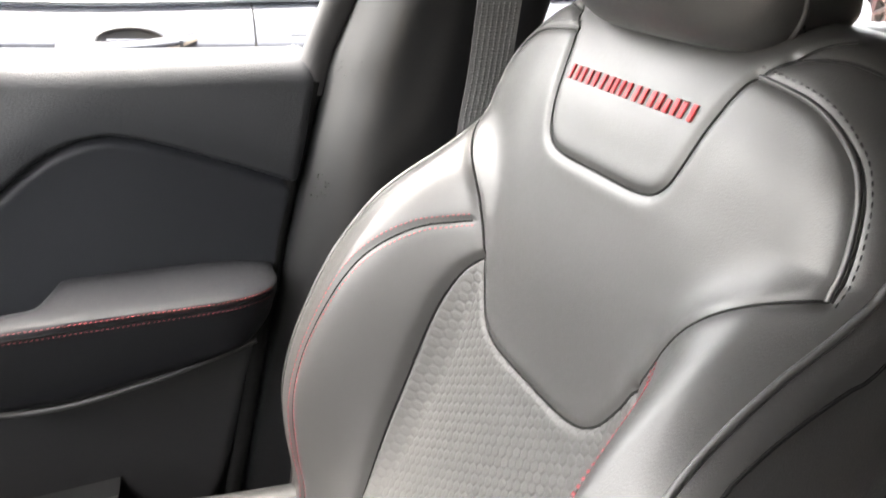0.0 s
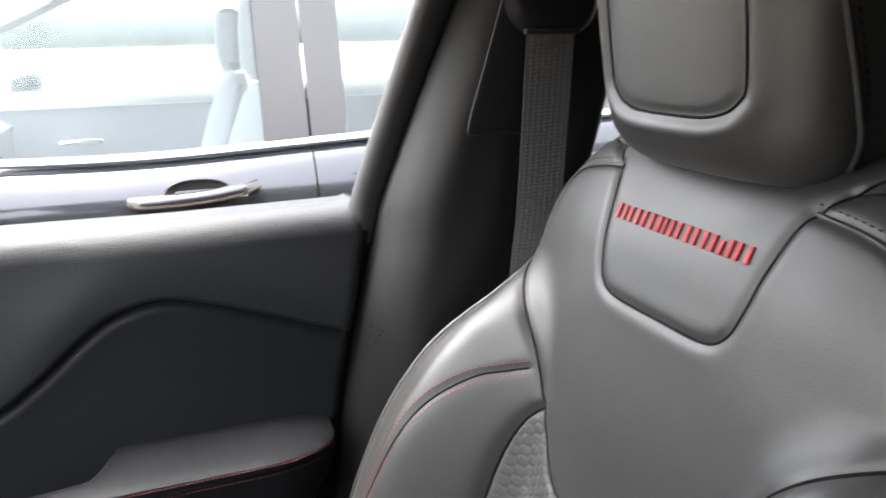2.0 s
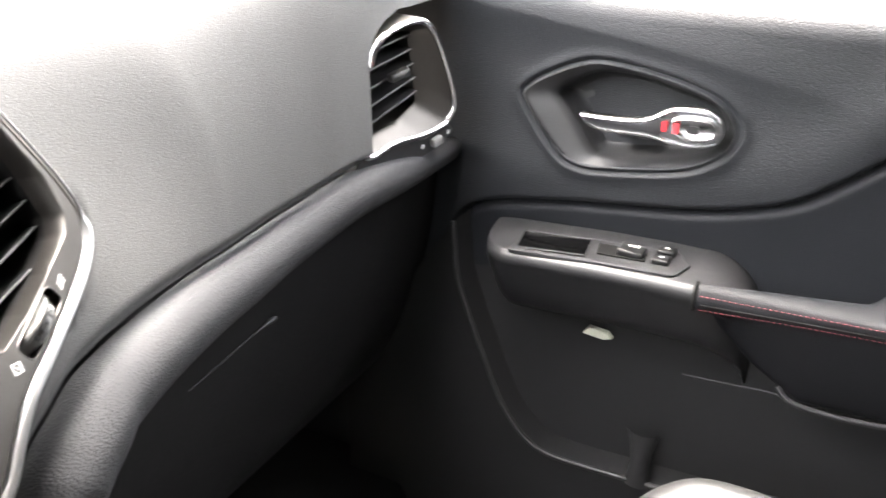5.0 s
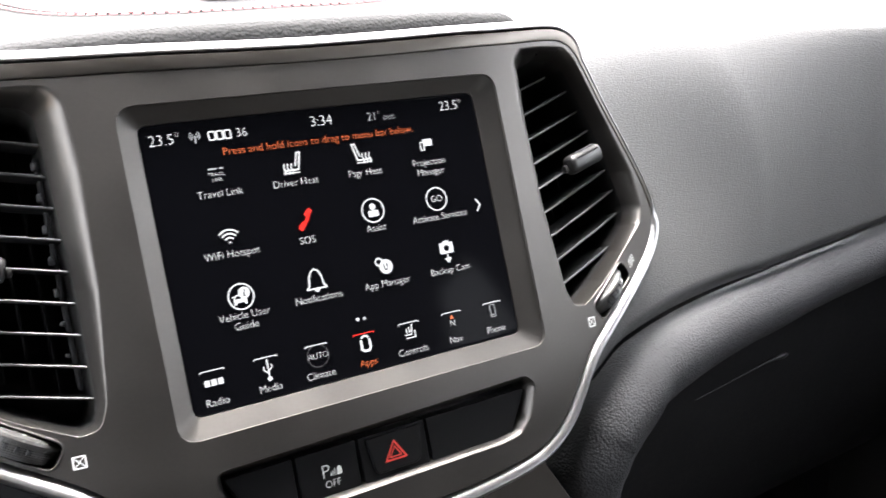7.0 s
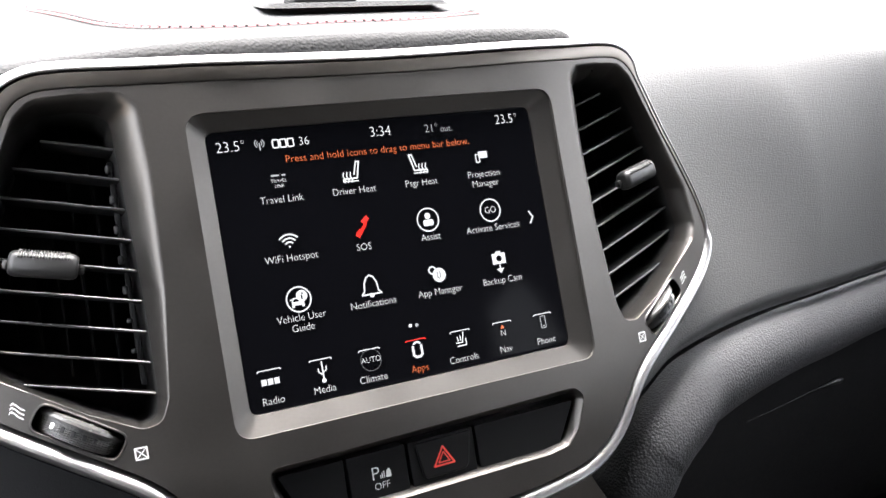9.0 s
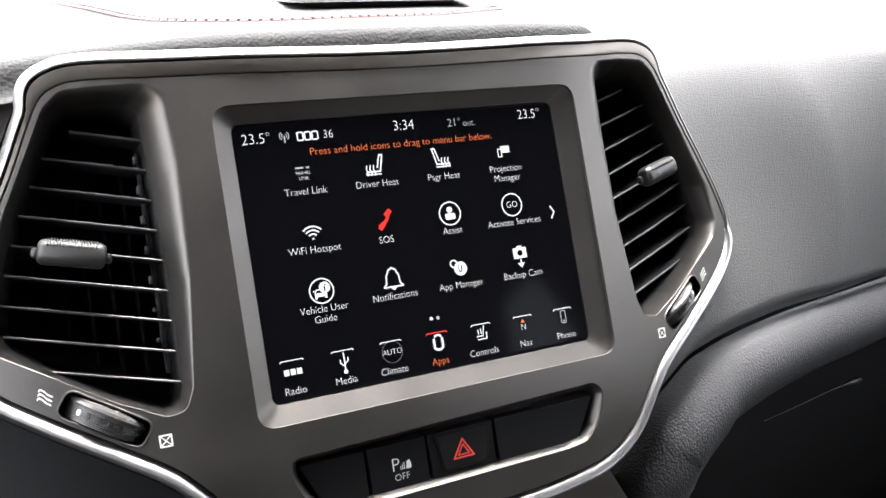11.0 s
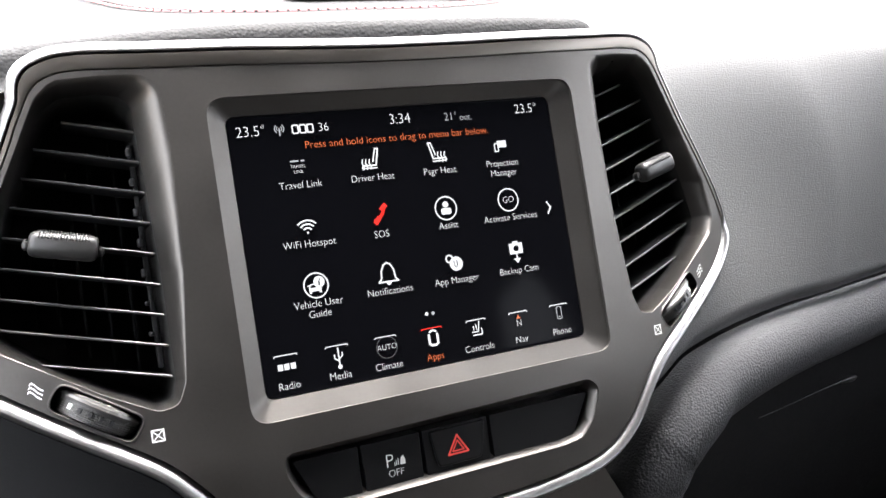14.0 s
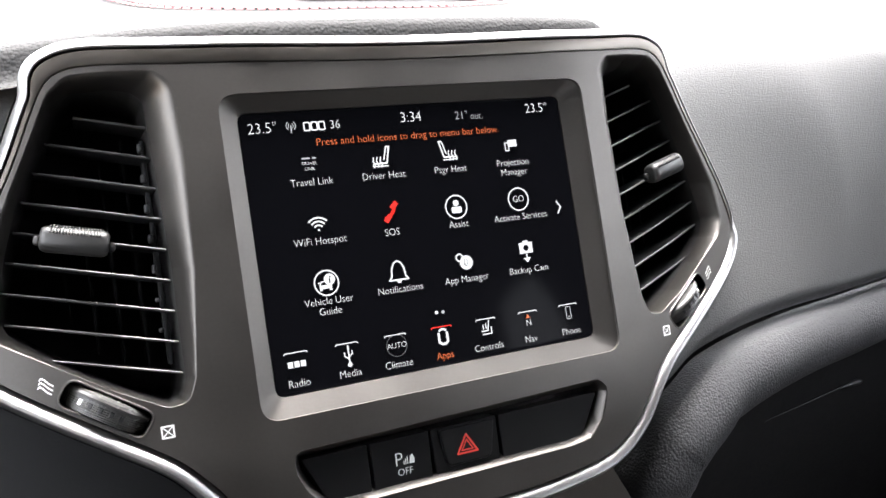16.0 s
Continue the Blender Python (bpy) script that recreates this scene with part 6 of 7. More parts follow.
_hs = [q for q in even(HR, 0.002) if q[1] < 0.255]
sweep("seam", np.array([np.ravel(head_world(s, h, head_front(s, h))) for s, h in _hs]), ring(0.0012, 0.0012, 6), NN, SEAM, headrest)


def soft_line(line, n=9):
    pad = np.concatenate([np.repeat(line[:1], n // 2, 0), line, np.repeat(line[-1:], n // 2, 0)])
    return np.stack([np.convolve(pad[:, i], np.ones(n) / n, "valid") for i in range(3)], 1)


def seam_index(side, h, behind):
    """The point of a headrest ring on the seam between front and side."""
    aim = -0.004 + 0.20 * (h - 0.053) - behind
    span = range(-12, 30) if side > 0 else range(70, 112)
    return min(span, key=lambda i: abs(_depths[int(np.argmin(np.abs(_rows - h)))][i % 200] - aim)) % 200


for _s in (-1, 1):
    jj = np.array([g[seam_index(_s, _rows[i + 8], 0.0)] for i, g in enumerate(_grid[8:])])
    jj = soft_line(jj)
    sweep("piping", jj + np.array([_s * 0.0006, 0.0004, 0]), ring(0.0024, 0.0024, 8), (_s, 0.3, 0), LEATHER, headrest)
    kk = np.array([g[seam_index(_s, _rows[i + 8], 0.006)] for i, g in enumerate(_grid[8:])])
    kk = soft_line(kk)
    stitches("stitching", kk + np.array([_s * 0.0006, 0, 0]), np.array([_s, 0.2, 0.1]), SEAM, headrest, length=0.004, gap=0.003)
    sweep("post", np.array([seat_world(_s * 0.072, r, -0.045) for r in np.linspace(0.03, 0.10, 6)]), ring(0.007, 0.007, 12), (0, 1, 0), CHROME, headrest, "steel headrest post")
    loft("collar", [np.array([seat_world(_s * 0.072 + rr * math.cos(a), r, -0.045 + rr * 0.8 * math.sin(a)) for a in np.linspace(0, 2 * math.pi, 24, endpoint=False)]) for r, rr in ((0.060, 0.026), (0.092, 0.026), (0.100, 0.022), (0.100, 0.009))], PLASTIC_DARK, headrest)

# seat cushion
_cl = []
for _v in np.linspace(-0.20, -0.80, 60):
    k = (-0.20 - _v) / 0.60
    fr = math.sqrt(max(0.0, 1 - (1 - min(1, k / 0.16)) ** 2))
    sec = []
    for a in np.linspace(-1, 1, 60):
        w = 0.262 * (0.80 + 0.20 * fr)
        edge = (1 - abs(a)) * w
        z = 0.640 + 0.032 * math.exp(-((_v + 0.33) / 0.11) ** 2) + 0.052 * float(step01(0.55, 0.86, np.array(abs(a)))) - 0.02 * k
        rr = 0.055
        if edge < rr:
            z -= rr * (1 - math.sqrt(max(0, 1 - (1 - edge / rr) ** 2)))
        z = 0.50 + (z - 0.50) * (0.45 + 0.55 * fr)
        sec.append((0.365 + a * w, _v, z))
    sec = [(sec[0][0], _v, 0.47)] + sec + [(sec[-1][0], _v, 0.47)]
    _cl.append(sec)
loft("seat_cushion", _cl, LEATHER, seat, "black leather seat cushion", closed=False, cap0=True)
box_part("seat_base", (0.365, -0.50, 0.46), (0.44, 0.50, 0.10), 0.02, PLASTIC_DARK, seat)


# ---- door pillar, belt, rear door ----
pillar = thing("door_pillar", "black moulded trim of the middle door pillar", "pillar", kind="structure")


def pillar_front(z):
    return np.interp(z, [0.45, 0.60, 0.815, 0.935, 1.125, 1.36, 1.50], [-0.590, -0.615, -0.650, -0.672, -0.716, -0.792, -0.85])


def pillar_loop(z, upper):
    f = float(pillar_front(z))
    wx = float(np.interp(z, [0.45, 1.1, 1.36, 1.5], [0.725, 0.722, 0.700, 0.66]))
    rear = float(np.interp(z, [0.45, 1.0, 1.15, 1.27, 1.5], [-0.96, -0.955, -0.945, -0.975, -1.02]))
    prof = [(wx + 0.06, f + 0.012), (wx + 0.02, f + 0.004), (wx + 0.004, f - 0.006), (wx - 0.012, f - 0.022), (wx - 0.026, f - 0.045), (wx - 0.034, f - 0.075), (wx - 0.036, 0.5 * (f + rear)), (wx - 0.030, rear + 0.02), (wx - 0.01, rear), (wx + 0.06, rear - 0.01)]
    if upper:
        prof = [(x + 0.002, y) for x, y in prof]
    return [(x, y, z) for x, y in catmull(prof, 5)]


loft("lower_trim", [pillar_loop(z, False) for z in np.linspace(0.42, 1.212, 40)], PILLAR_BLACK, pillar, "grained black lower pillar trim", closed=False)
loft("upper_trim", [pillar_loop(z, True) for z in np.linspace(1.205, 1.52, 20)], PILLAR_BLACK, pillar, closed=False)
_sl = np.array([(0.672, -0.855, 1.200), (0.672, -0.830, 1.202), (0.672, -0.800, 1.202), (0.672, -0.789, 1.208), (0.668, -0.806, 1.27), (0.660, -0.835, 1.37), (0.64, -0.87, 1.47)])
sweep("trim_edge", catmull(_sl, 6) + np.array([-0.006, 0, 0]), ring(0.0012, 0.0012, 8), (-1, 0, 0), PILLAR_BLACK, pillar)
# rubber seal and window frame of the door
_se = np.array([(0.752, pillar_front(z) + 0.018, z) for z in np.linspace(0.50, 1.095, 30)])
tagged(sweep("door_seal", _se, ring(0.012, 0.012, 10), (-1, 0, 0), SEAM, None), "black rubber door seal", "seal", kind="structure")
_wf = np.array([(0.755 - 0.20 * max(0, z - 1.12), pillar_front(z) + 0.016, z) for z in np.linspace(1.080, 1.48, 22)])
tagged(sweep("window_frame", _wf, ring(0.020, 0.013, 16), (-1, 0, 0), PLASTIC_POD, None), "dark window frame of the front door", "window frame", kind="structure")
_mr = np.array([(0.770, 0.095, 1.12), (0.765, 0.10, 1.20), (0.74, 0.02, 1.30), (0.66, -0.14, 1.45)])
tagged(sweep("window_frame", catmull(_mr, 6), ring(0.02, 0.03, 10), (-1, 0, 0), PLASTIC, None), "black front window frame post", "window frame", kind="structure")

belt = thing("seat_belt", "black woven seat belt hanging from its pillar guide", "seat belt")
_bl = even(catmull([(0.656, -0.876, 1.305), (0.655, -0.870, 1.22), (0.655, -0.863, 1.12), (0.654, -0.855, 1.06), (0.650, -0.845, 0.94)], 12), 0.0012)
_tw = np.linspace(0, 1, len(_bl))
_lp = []
for _n, (_q, _t) in enumerate(zip(_bl, _tw)):
    half = 0.0272 - 0.005 * _t
    ang = radians(-4 + 26 * _t)
    dirv = np.array([-math.sin(ang) * 0.6, -math.cos(ang), 0.05])
    dirv /= np.linalg.norm(dirv)
    nv = np.array([-1.0, 0.1, 0])
    row = [(_q + dirv * half * k + nv * (0.0014 * (1 - 0.4 * abs(k)) + 0.0004 * (_n % 2))) for k in np.linspace(-1, 1, 9)] + [(_q + dirv * half * k) for k in np.linspace(1, -1, 9)]
    _lp.append(row)
strap = loft("strap", _lp, WEBBING, belt, "ribbed black webbing", cap0=True, cap1=True)
for _o in (-0.75, -0.5, -0.25, 0.0, 0.25, 0.5, 0.75):
    ln = np.array([0.5 * (_lp[i][4 + int(round(_o * 4))] + _lp[i][4 + int(round(_o * 4))]) for i in range(len(_lp))])
    stitches("weave_rib", ln + np.array([-0.0006, 0, 0]), (-1, 0, 0), WEBBING, strap, length=0.0022, gap=0.0020, wide=0.0016, high=0.0006)
loft("belt_guide", [np.array([(0.668 - dx, -0.884 + sy * (0.050 * k), 1.338 + sz * 0.040 * k) for sy, sz in [(math.cos(a) * (abs(math.cos(a)) ** -0.35 if abs(math.cos(a)) > .05 else 1), math.sin(a)) for a in np.linspace(0, 2 * math.pi, 40, endpoint=False)]]) for dx, k in ((-0.02, 1.05), (0.004, 1.0), (0.011, 0.93), (0.0145, 0.80), (0.0160, 0.5), (0.0163, 0.2))], DARKENED_PLASTIC, belt, "black belt guide cover", cap1=True)
box_part("guide_slot", (0.656, -0.877, 1.303), (0.010, 0.060, 0.006), 0.002, PLASTIC_DARK, belt)

rear_door = thing("rear_door", "black rear door trim with a padded belt line", "car door")
_rd = []
for _v in np.linspace(-0.985, -2.05, 40):
    zt = 1.158 + 0.020 * ((-0.985 - _v) / 1.0)
    sec = [(0.735, 0.45), (0.735, 0.80), (0.728, 1.02), (0.726, zt - 0.045), (0.730, zt - 0.015), (0.745, zt), (0.80, zt - 0.004)]
    _rd.append([(x, _v, z) for x, z in catmull(sec, 5)])
loft("trim", _rd, VINYL, rear_door, closed=False)


# ---- outside ----
GROUND = material("dusty_gravel", (0.34, 0.27, 0.20), 0.95, var=0.35, var_scale=1.5, grain=0.01, grain_scale=40, grain_kind="noise")
tagged(link_mesh("ground", [(-1500, -1500, 0), (1500, -1500, 0), (1500, 1500, 0), (-1500, 1500, 0)], [(0, 1, 2, 3)], GROUND, smooth=False), "pale dusty gravel lot", "ground", kind="structure")
BLUE = material("dark_blue_paint", (0.034, 0.0355, 0.043), 0.20, metal=0.5, var=0.05, coat=0.6)
PILLAR_OUT = material("grey_pillar_film", (0.030, 0.030, 0.033), 0.40, var=0.05, rough_var=0.01)
GREEN = material("olive_green_paint", (0.060, 0.072, 0.035), 0.25, var=0.05, coat=1.0)
RED = material("red_paint", (0.45, 0.012, 0.015), 0.22, var=0.05, coat=1.0)
TYRE = material("tyre_rubber", (0.018, 0.018, 0.018), 0.8, var=0.2)
RIM_MAT = material("dark_alloy", (0.12, 0.12, 0.125), 0.3, metal=0.8, var=0.1)
CAR_GLASS = material("tinted_glass", (0.02, 0.028, 0.032), 0.04, var=0.02, rough_var=0.02, spec=1.0, coat=1.0)
SEE_GLASS = material("window_glass", (0.56, 0.66, 0.67), 0.02, var=0.01, rough_var=0.01, coat=0.0)
SEE_GLASS.node_tree.nodes["Principled BSDF"].inputs["Transmission Weight"].default_value = 1.0
LAMP_GLASS = material("headlamp_glass", (0.45, 0.46, 0.46), 0.12, var=0.3, var_scale=30, coat=1.0)


def wheel(parent, y, x, side, r=0.37, w=0.24):
    def circ(rr, dx, n=40):
        return [(x + side * dx, y + rr * math.cos(2 * math.pi * i / n), r + rr * math.sin(2 * math.pi * i / n)) for i in range(n)]
    wh = loft("wheel", [circ(r * 0.66, -w), circ(r * 0.93, -w), circ(r, -w * 0.85), circ(r, -w * 0.12), circ(r * 0.95, -0.005), circ(r * 0.84, 0.0), circ(r * 0.70, -0.004), circ(r * 0.68, -0.03), circ(r * 0.66, -0.10)], TYRE, parent, cap0=True, cap1=True)
    loft("rim", [circ(r * 0.70, -0.008), circ(r * 0.67, 0.0), circ(r * 0.63, -0.006), circ(r * 0.62, -0.05)], RIM_MAT, wh)
    for k in range(5):
        for e in (-0.11, 0.11):
            a = 2 * math.pi * k / 5 + 0.3 + e
            p0, p1 = (0.10 * r, a - e * 0.8), (0.64 * r, a)
            q = []
            for rr, aa, hw in ((p0[0], p0[1], 0.022), (p1[0], p1[1], 0.026)):
                c = np.array([math.cos(aa), math.sin(aa)])
                n = np.array([-c[1], c[0]])
                q.append([(x + side * dx, y + (c * rr + n * hw * s)[0], r + (c * rr + n * hw * s)[1]) for s, dx in ((-1, -0.04), (-0.7, -0.004), (0.7, -0.004), (1, -0.04))])
            loft("spoke", q, RIM_MAT, wh, cap0=True, cap1=True)
    loft("hub", [circ(0.055, -0.03, 16), circ(0.05, 0.004, 16)], RIM_MAT, wh, cap1=True)
    return wh


def car(name, label, m, paint, length=4.8, width=1.9, height=1.75, nose=1.05):
    """An SUV that faces +y, its middle at the origin."""
    c = thing(name, label, "car", m, group="parked cars")
    hl, hw = length / 2, width / 2
    ys = np.array([-hl, -hl + 0.08, -hl + 0.5, -0.6, 0.3, hl - nose, hl - 0.35, hl - 0.06, hl])
    belt = np.array([0.95, 1.02, 1.08, 1.08, 1.06, 1.04, 0.98, 0.86, 0.70]) * height / 1.75
    wid = np.array([0.86, 0.93, 0.98, 1.0, 1.0, 0.985, 0.95, 0.88, 0.80]) * hw
    yy = np.linspace(-hl, hl, 90)
    loops = []
    for y in yy:
        b = float(curve1(np.array(y), ys, belt))
        w = float(curve1(np.array(y), ys, wid))
        low = 0.28
        for wy in (-hl + 0.95, hl - 0.92):
            if abs(y - wy) < 0.46:
                low = max(low, 0.28 + math.sqrt(max(0, 0.46 ** 2 - (y - wy) ** 2)) * 1.02)
        half = [(0, b + 0.05), (w * 0.5, b + 0.045), (w * 0.86, b + 0.01), (w * 0.96, b - 0.05), (w, b - 0.18), (w * 0.985, max(low + 0.02, 0.62)), (w * 0.97, low), (w * 0.7, low - 0.0), (0, low)]
        hc = catmull(half, 4)
        loops.append([(x, y, z) for x, z in hc] + [(-x, y, z) for x, z in hc[::-1][1:-1]])
    body = loft("body", loops, paint, c, cap0=True, cap1=True, sharp=60)
    # cabin
    cy = np.array([-hl + 0.06, -hl + 0.45, -0.5, 0.35, hl - nose - 0.05])
    ct = np.array([1.10, 1.62, 1.75, 1.70, 1.08]) * height / 1.75
    cab = []
    for y in np.linspace(cy[0], cy[-1], 50):
        t = float(curve1(np.array(y), cy, ct))
        b = 1.0 * height / 1.75
        w = hw * 0.94
        k = (t - b) / (0.75 * height / 1.75)
        half = [(0, t), (w * (0.74 - 0.0 * k), t - 0.02), (w * (0.94 - 0.16 * k), t - 0.07 * max(k, 0.05)), (w * 0.95, b + 0.02), (w * 0.95, b - 0.05), (0, b - 0.05)]
        hc = catmull(half, 3)
        cab.append([(x, y, z) for x, z in hc] + [(-x, y, z) for x, z in hc[::-1][1:-1]])
    loft("cabin_glass", cab, CAR_GLASS, c, cap0=True, cap1=True, sharp=60)
    loft("roof", [[(s * hw * 0.72, y, float(curve1(np.array(y), cy, ct)) + dz) for s, dz in ((-1.02, -0.03), (-0.95, 0.012), (-0.5, 0.02), (0, 0.022), (0.5, 0.02), (0.95, 0.012), (1.02, -0.03))] for y in np.linspace(-hl + 0.42, 0.45, 20)], paint, c, closed=False)
    for s in (-1, 1):
        for y0, y1 in ((0.40, hl - nose - 0.02), (-0.42, -0.50), (-1.35, -1.75)):
            z0, z1 = (1.70, 1.08) if y1 > y0 else (1.70, 1.06)
            k = height / 1.75
            sweep("pillar", catmull([(s * hw * 0.735, y0, z0 * k), (s * hw * 0.84, 0.5 * (y0 + y1), 0.5 * (z0 + z1) * k), (s * hw * 0.91, y1, z1 * k)], 4), ring(0.035, 0.05, 8), (s, 0, 0.2), paint, c)
        box_part("mirror", (s * (hw + 0.10), hl - nose - 0.42, 1.13 * height / 1.75), (0.22, 0.12, 0.16), 0.05, paint, c, seg=3)
        loft("headlamp", [[(s * (hw * f), hl - d, z) for f, d, z in ((0.58, 0.02, 0.86), (0.93, 0.26, 0.92), (0.95, 0.30, 0.80), (0.62, 0.04, 0.74))], [(s * (hw * f), hl - d + 0.04, z) for f, d, z in ((0.58, 0.02, 0.85), (0.93, 0.26, 0.91), (0.95, 0.30, 0.81), (0.62, 0.04, 0.75))]], LAMP_GLASS, c, cap1=True)
        for wy in (-hl + 0.95, hl - 0.92):
            wheel(c, wy, s * (hw - 0.02), s)
        loft("wheel_arch", [[(s * (hw + dx), hl - 0.92 + rr * math.cos(a), 0.36 + rr * math.sin(a)) for a in np.linspace(0, math.pi, 20)] for rr, dx in ((0.44, -0.10), (0.44, 0.0), (0.50, 0.002), (0.51, -0.03))], TYRE, c, closed=False)
    box_part("grille", (0, hl - 0.005, 0.74), (hw * 1.05, 0.05, 0.16), 0.03, PLASTIC_DARK, c)
    box_part("air_intake", (0, hl - 0.01, 0.44), (hw * 1.25, 0.07, 0.18), 0.04, PLASTIC_DARK, c)
    box_part("bumper_bar", (0, hl + 0.01, 0.585), (hw * 1.5, 0.06, 0.10), 0.03, paint, c)
    return c


# far row of parked cars
car("parked_suv", "olive green parked SUV with dark alloy wheels", pose(9.65, -12.72, 0, 0, 0, -10), GREEN)
car("parked_suv", "red parked SUV with a black grille", pose(7.34, -13.39, 0, 0, 0, -5), RED)

# the car parked alongside
CABIN = material("cabin_cloth", (0.10, 0.105, 0.115), 0.8, var=0.2, var_scale=20)
nb = thing("neighbour_car", "steel blue car parked alongside with a chrome window strip", "car")


def belt_line(y):
    """Height of the foot of the neighbour's window strip."""
    return float(curve1(np.array(y), np.array([-2.6, -1.6, -0.95, -0.75, -0.45, -0.20, 0.0, 0.25, 0.8, 2.0]), np.array([1.135, 1.112, 1.090, 1.081, 1.069, 1.072, 1.082, 1.103, 1.115, 1.08])))


_nl = []
for _v in np.linspace(-2.52, 1.9, 60):
    zt = belt_line(_v)
    front = float(step01(0.9, 1.9, np.array(_v)))
    sec = [(1.86 + 0.1, 0.25), (1.66, 0.28), (1.615, 0.45), (1.595, 0.62), (1.576, 0.78), (1.578, 0.90), (1.582, 0.975), (1.592, 1.015), (1.614, zt - 0.022), (1.645, zt), (1.70, zt + 0.012)]
    _nl.append([(x + 0.10 * front, _v, z - 0.03 * front) for x, z in catmull(sec, 5)])
loft("body_side", _nl, BLUE, nb, closed=False, label="dark blue doors")
loft("bonnet", [[(1.70 + 0.05 * k, y, 1.045 - 0.02 * (y - 0.9) + 0.05 * k) for k in np.linspace(0, 1, 5)] + [(2.6, y, 1.12), (3.4, y, 1.05)] for y in np.linspace(0.85, 1.9, 8)], BLUE, nb, closed=False)
_chl = np.array([(1.634, y, belt_line(y) + 0.014) for y in np.linspace(-2.2, 0.75, 60)])
sweep("chrome_strip", _chl, [(-0.009, -0.006), (0.009, -0.006), (0.0085, 0.002), (0.0, 0.005), (-0.0085, 0.002)], (-1, 0, 0.95), SATIN_CHROME, nb, "bright chrome strip below the windows")


def pane(y0, y1, top0=1.50, top1=1.50):
    zb1 = belt_line(y1) + 0.012
    a = [(1.632, y, belt_line(y) + 0.010) for y in np.linspace(y0, y1, 16)] + [(1.632 + 0.128 * (top1 - zb1) / (1.50 - zb1), y1, top1), (1.76, y0, top0)]
    ob = loft("window", [a, [(x + 0.006, y, z) for x, y, z in a]], SEE_GLASS, nb, cap0=True, cap1=True)
    ob.visible_shadow = False
    return ob


pane(-0.700, 0.62, 1.50, 1.12), pane(-1.75, -0.86), pane(-2.22, -1.82, 1.38, 1.48)
loft("pillar", [[(1.634, y, belt_line(y) + 0.012), (1.690, y, 1.30), (1.752, y, 1.52), (1.80, y, 1.55)] for y in (-0.870, -0.790)], PILLAR_OUT, nb, closed=False)
loft("pillar", [[(1.632, y, belt_line(y) + 0.012), (1.688, y, 1.30), (1.750, y, 1.52), (1.80, y, 1.55)] for y in (-0.784, -0.690)], PILLAR_OUT, nb, closed=False)
loft("pillar", [[(1.634, y, belt_line(y) + 0.012), (1.690, y, 1.30), (1.752, y, 1.52), (1.80, y, 1.55)] for y in (-1.83, -1.74)], PILLAR_OUT, nb, closed=False)
sweep("window_pillar", catmull([(1.63, 0.72, 1.06), (1.68, 0.40, 1.26), (1.755, -0.05, 1.46), (1.77, -0.4, 1.53)], 6), ring(0.03, 0.045, 8), (-1, 0, 0), BLUE, nb)
loft("roof", [[(1.74, y, 1.52), (1.80, y, 1.58), (2.0, y, 1.63), (2.4, y, 1.65), (2.9, y, 1.62), (3.24, y, 1.53)] for y in np.linspace(-2.05, -0.1, 8)], BLUE, nb, closed=False)
loft("far_side", [[(3.40, y, z) for z in (0.3, 1.12)] for y in (-2.5, 1.8)], BLUE, nb, closed=False)
loft("far_door_trim", [[(3.36, y, 0.80), (3.33, y, 0.95), (3.34, y, 1.08)] for y in (-2.4, 0.7)], CABIN, nb, closed=False)
loft("far_door_sill", [[(3.325, y, 1.078), (3.325, y, 1.085), (3.37, y, 1.14), (3.41, y, 1.14)] for y in (-2.4, 0.7)], SATIN_CHROME, nb, closed=False)
for _ya, _yb in ((-0.72, 0.55), (-1.75, -0.86)):
    _q = [(3.385, _ya, 1.13), (3.385, _yb, 1.13), (3.26, _yb - (0.6 if _yb > 0 else 0), 1.50), (3.26, _ya, 1.50)]
    _fp = loft("far_window", [_q, [(x + 0.006, y, z) for x, y, z in _q]], SEE_GLASS, nb, cap0=True, cap1=True)
    _fp.visible_shadow = False
_fm = box_part("far_mirror", (3.56, 0.0, 1.15), (0.18, 0.12, 0.13), 0.045, BLUE, nb, seg=3)
box_part("mirror_glass", (3.55, -0.062, 1.15), (0.14, 0.006, 0.10), 0.003, CHROME, _fm)
sweep("far_door_handle", catmull([(3.30, -0.12, 0.95), (3.295, -0.20, 0.955), (3.30, -0.27, 0.952)], 5), ring(0.010, 0.013, 8), (-1, 0, 0), CHROME, nb)
loft("cabin_floor", [[(1.70, y, 0.80), (3.38, y, 0.80)] for y in (-2.45, 0.8)], PLASTIC_DARK, nb, closed=False)
for _y in (-0.788, -1.80, 0.60):
    sweep("door_gap", catmull([(1.618, _y, 0.45), (1.577, _y, 0.78), (1.583, _y, 0.975), (1.594, _y, 1.015), (1.616, _y, belt_line(_y) - 0.022), (1.645, _y, belt_line(_y))], 6) + np.array([0.001, 0, 0]), ring(0.0035, 0.0035, 6), (-1, 0, 0), SEAM, nb)
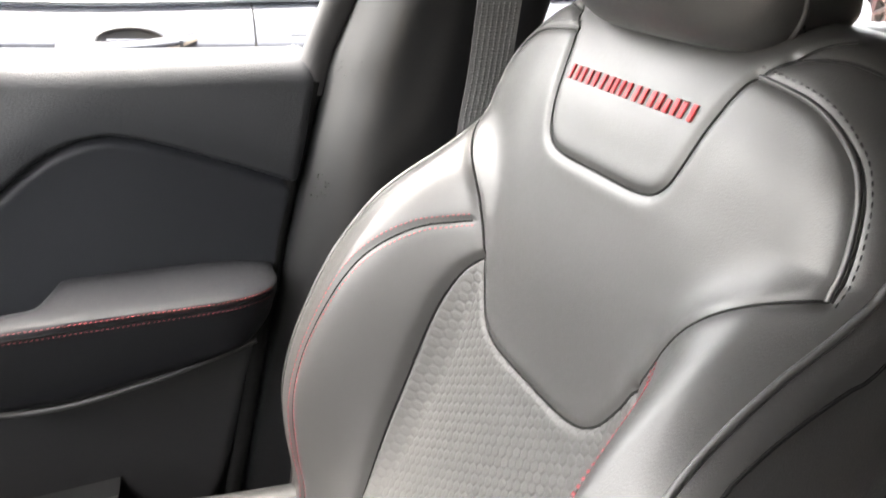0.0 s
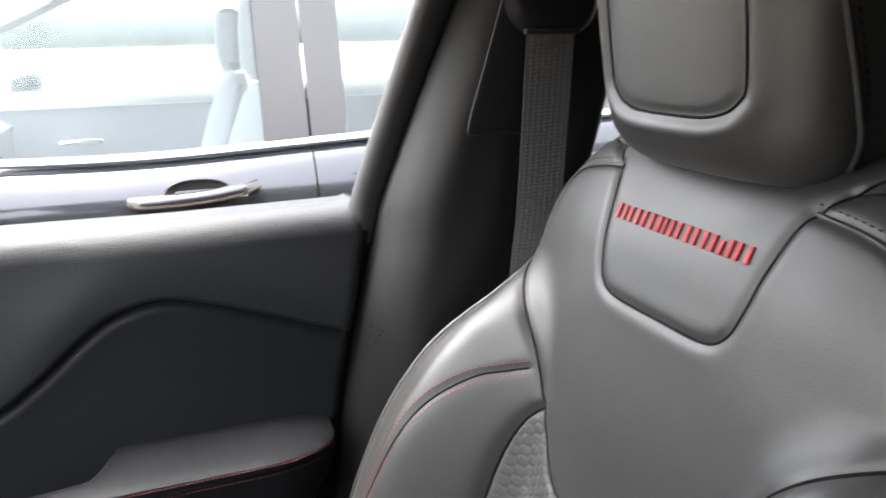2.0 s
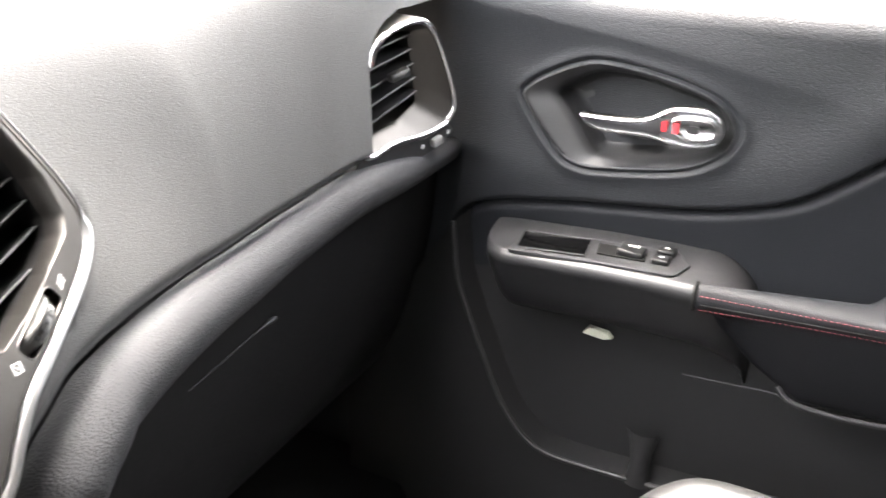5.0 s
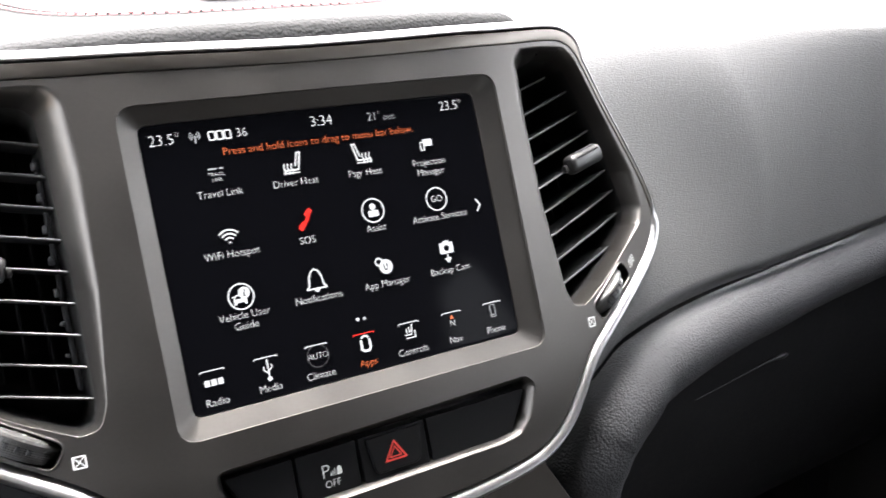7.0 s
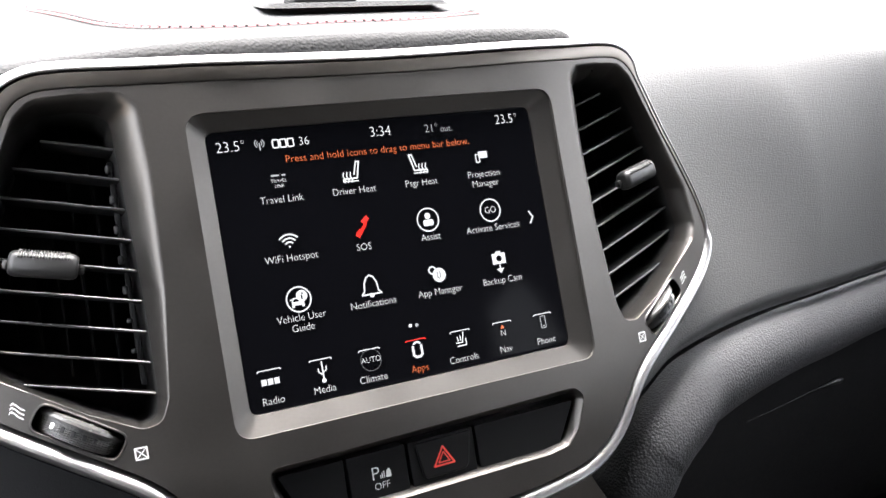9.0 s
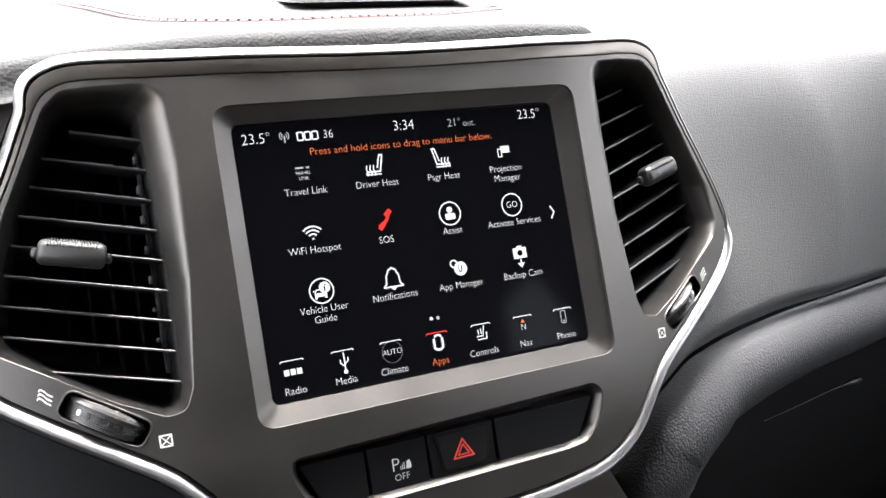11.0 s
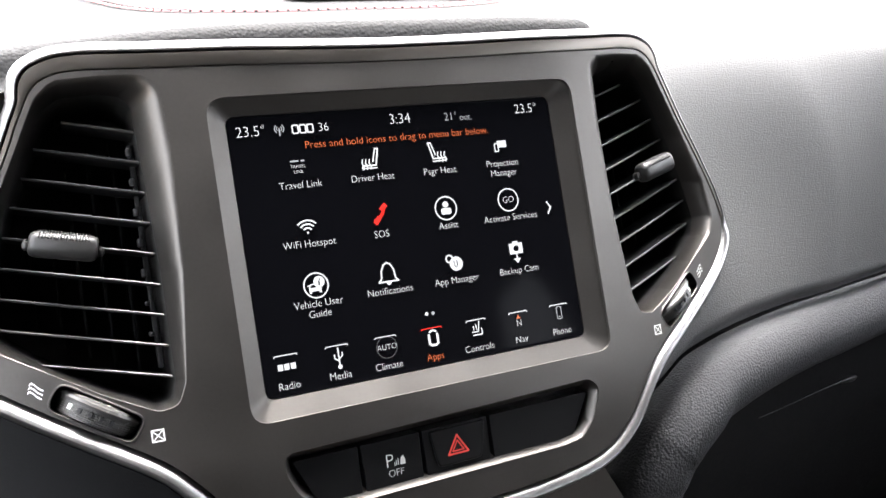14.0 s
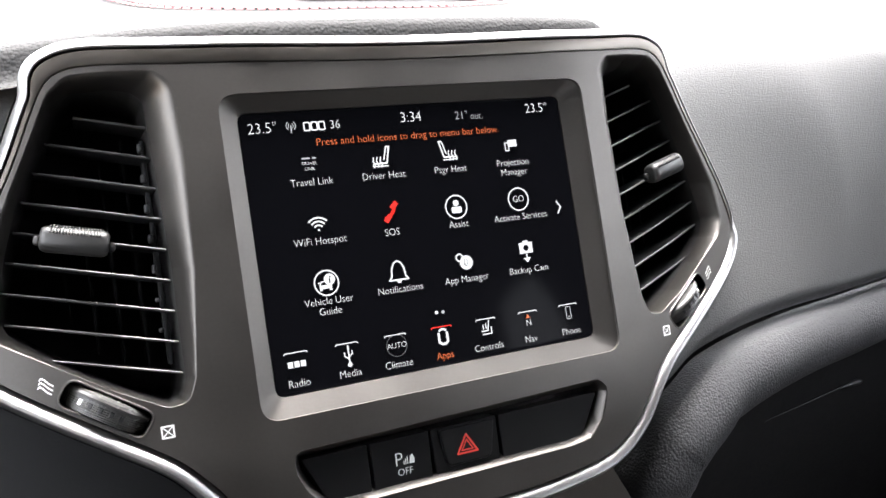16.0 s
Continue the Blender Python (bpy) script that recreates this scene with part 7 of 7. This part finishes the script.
for _y0 in (-0.421, -1.385):
    cup = [np.array([(1.580 + dx, _y0 - 0.125 + 0.062 * k * math.cos(a), 1.014 + 0.024 * k * math.sin(a)) for a in np.linspace(0, 2 * math.pi, 28, endpoint=False)]) for dx, k in ((0.004, 1.05), (0.000, 1.0), (0.012, 0.7))]
    hd = sweep("door_handle", catmull([(1.592, _y0, 0.996), (1.568, _y0 - 0.03, 0.999), (1.558, _y0 - 0.12, 1.003), (1.566, _y0 - 0.20, 1.011), (1.592, _y0 - 0.240, 1.017)], 6), ring(0.014, 0.016, 10), (-1, 0, 0), BLUE, nb, "dark blue pull handle")
    loft("handle_cup", cup, PLASTIC_DARK, nb, cap1=True)
    box_part("handle_cap", (1.562, _y0 - 0.208, 1.011), (0.014, 0.026, 0.024), 0.006, CHROME, hd)
_mi = box_part("mirror", (1.50, 0.055, 1.215), (0.21, 0.13, 0.17), 0.045, PLASTIC_DARK, nb, seg=4)
box_part("mirror_foot", (1.592, 0.02, 1.128), (0.09, 0.10, 0.03), 0.015, PLASTIC_DARK, _mi)
box_part("mirror_glass", (1.49, -0.012, 1.215), (0.16, 0.006, 0.12), 0.003, CHROME, _mi)
for _k in range(4):
    box_part("sticker_line", (1.586 + 0.010 * (1 - _k / 3), -0.905 - 0.012 * (_k % 2), 1.024 - 0.012 * _k), (0.0015, 0.085 - 0.02 * (_k % 2), 0.004), 0.0003, PLASTIC_DARK, nb)

for _y in (1.15, -1.75):
    wheel(nb, _y, 1.66, -1, 0.36, 0.22)

# rounded tail with a red lamp
loft("tail", [[(x, y, z) for z in (0.30, 0.55, 0.80, 0.98, 1.04)] for x, y in catmull([(1.590, -2.50), (1.66, -2.58), (1.85, -2.63), (2.5, -2.66), (3.2, -2.62), (3.40, -2.50)], 5)], BLUE, nb, closed=False)
loft("tailgate", [[(1.68, -2.50, 1.05), (3.30, -2.50, 1.05)], [(1.76, -2.30, 1.30), (3.22, -2.30, 1.30)], [(1.82, -2.05, 1.56), (3.16, -2.05, 1.56)]], CAR_GLASS, nb, closed=False)
box_part("tail_lamp", (1.655, -2.51, 0.985), (0.12, 0.16, 0.15), 0.03, RED, nb, "red tail lamp", seg=3)

# what shows inside the neighbour's cabin
for _x in (2.02, 2.92):
    for _y in (-0.66, -1.62):
        _sb = []
        for k, (z, w, dpt, dy) in enumerate([(0.60, 0.24, 0.06, 0.06), (0.80, 0.26, 0.07, 0.02), (1.05, 0.25, 0.06, -0.05), (1.17, 0.20, 0.045, -0.08), (1.20, 0.12, 0.03, -0.09)]):
            _sb.append([(_x + w * math.copysign(abs(math.cos(a)) ** 0.6, math.cos(a)), _y + dy + dpt * math.sin(a), z) for a in np.linspace(0, 2 * math.pi, 24, endpoint=False)])
        _bk = loft("backrest", _sb, CABIN, nb, cap0=True, cap1=True)
        _hd = []
        for z, w, dpt in [(1.21, 0.08, 0.03), (1.24, 0.12, 0.05), (1.34, 0.13, 0.05), (1.40, 0.11, 0.04), (1.415, 0.05, 0.02)]:
            _hd.append([(_x + w * math.copysign(abs(math.cos(a)) ** 0.7, math.cos(a)), _y - 0.08 + dpt * math.sin(a), z) for a in np.linspace(0, 2 * math.pi, 20, endpoint=False)])
        loft("headrest", _hd, CABIN, _bk, cap0=True, cap1=True)
_sw = catmull([(1.98 + 0.185 * math.cos(a), -0.02 + 0.07 * math.sin(a), 1.00 + 0.17 * math.sin(a)) for a in np.linspace(0, 2 * math.pi, 16, endpoint=False)], 3, True)
sweep("steering_wheel", _sw, ring(0.021, 0.021, 8), (0, -1, 0.4), PLASTIC, nb, closed=True)
loft("dashboard", [[(x, 0.05, 0.85), (x, 0.04, 1.02), (x, 0.14, 1.08), (x, 0.75, 1.08)] for x in (1.70, 2.5, 3.36)], CABIN, nb, closed=False)
box_part("rear_view_mirror", (2.48, 0.02, 1.42), (0.22, 0.03, 0.06), 0.015, PLASTIC, nb)
for _y0, _y1, _w in ((0.70, -0.30, 0.05), (-0.72, -0.86, 0.07), (-1.72, -1.86, 0.06)):
    sweep("far_pillar", catmull([(3.38, _y0, 1.04), (3.33, 0.5 * (_y0 + _y1), 1.30), (3.24, _y1, 1.53)], 5), ring(0.03, _w, 8), (1, 0, 0.2), CABIN, nb)
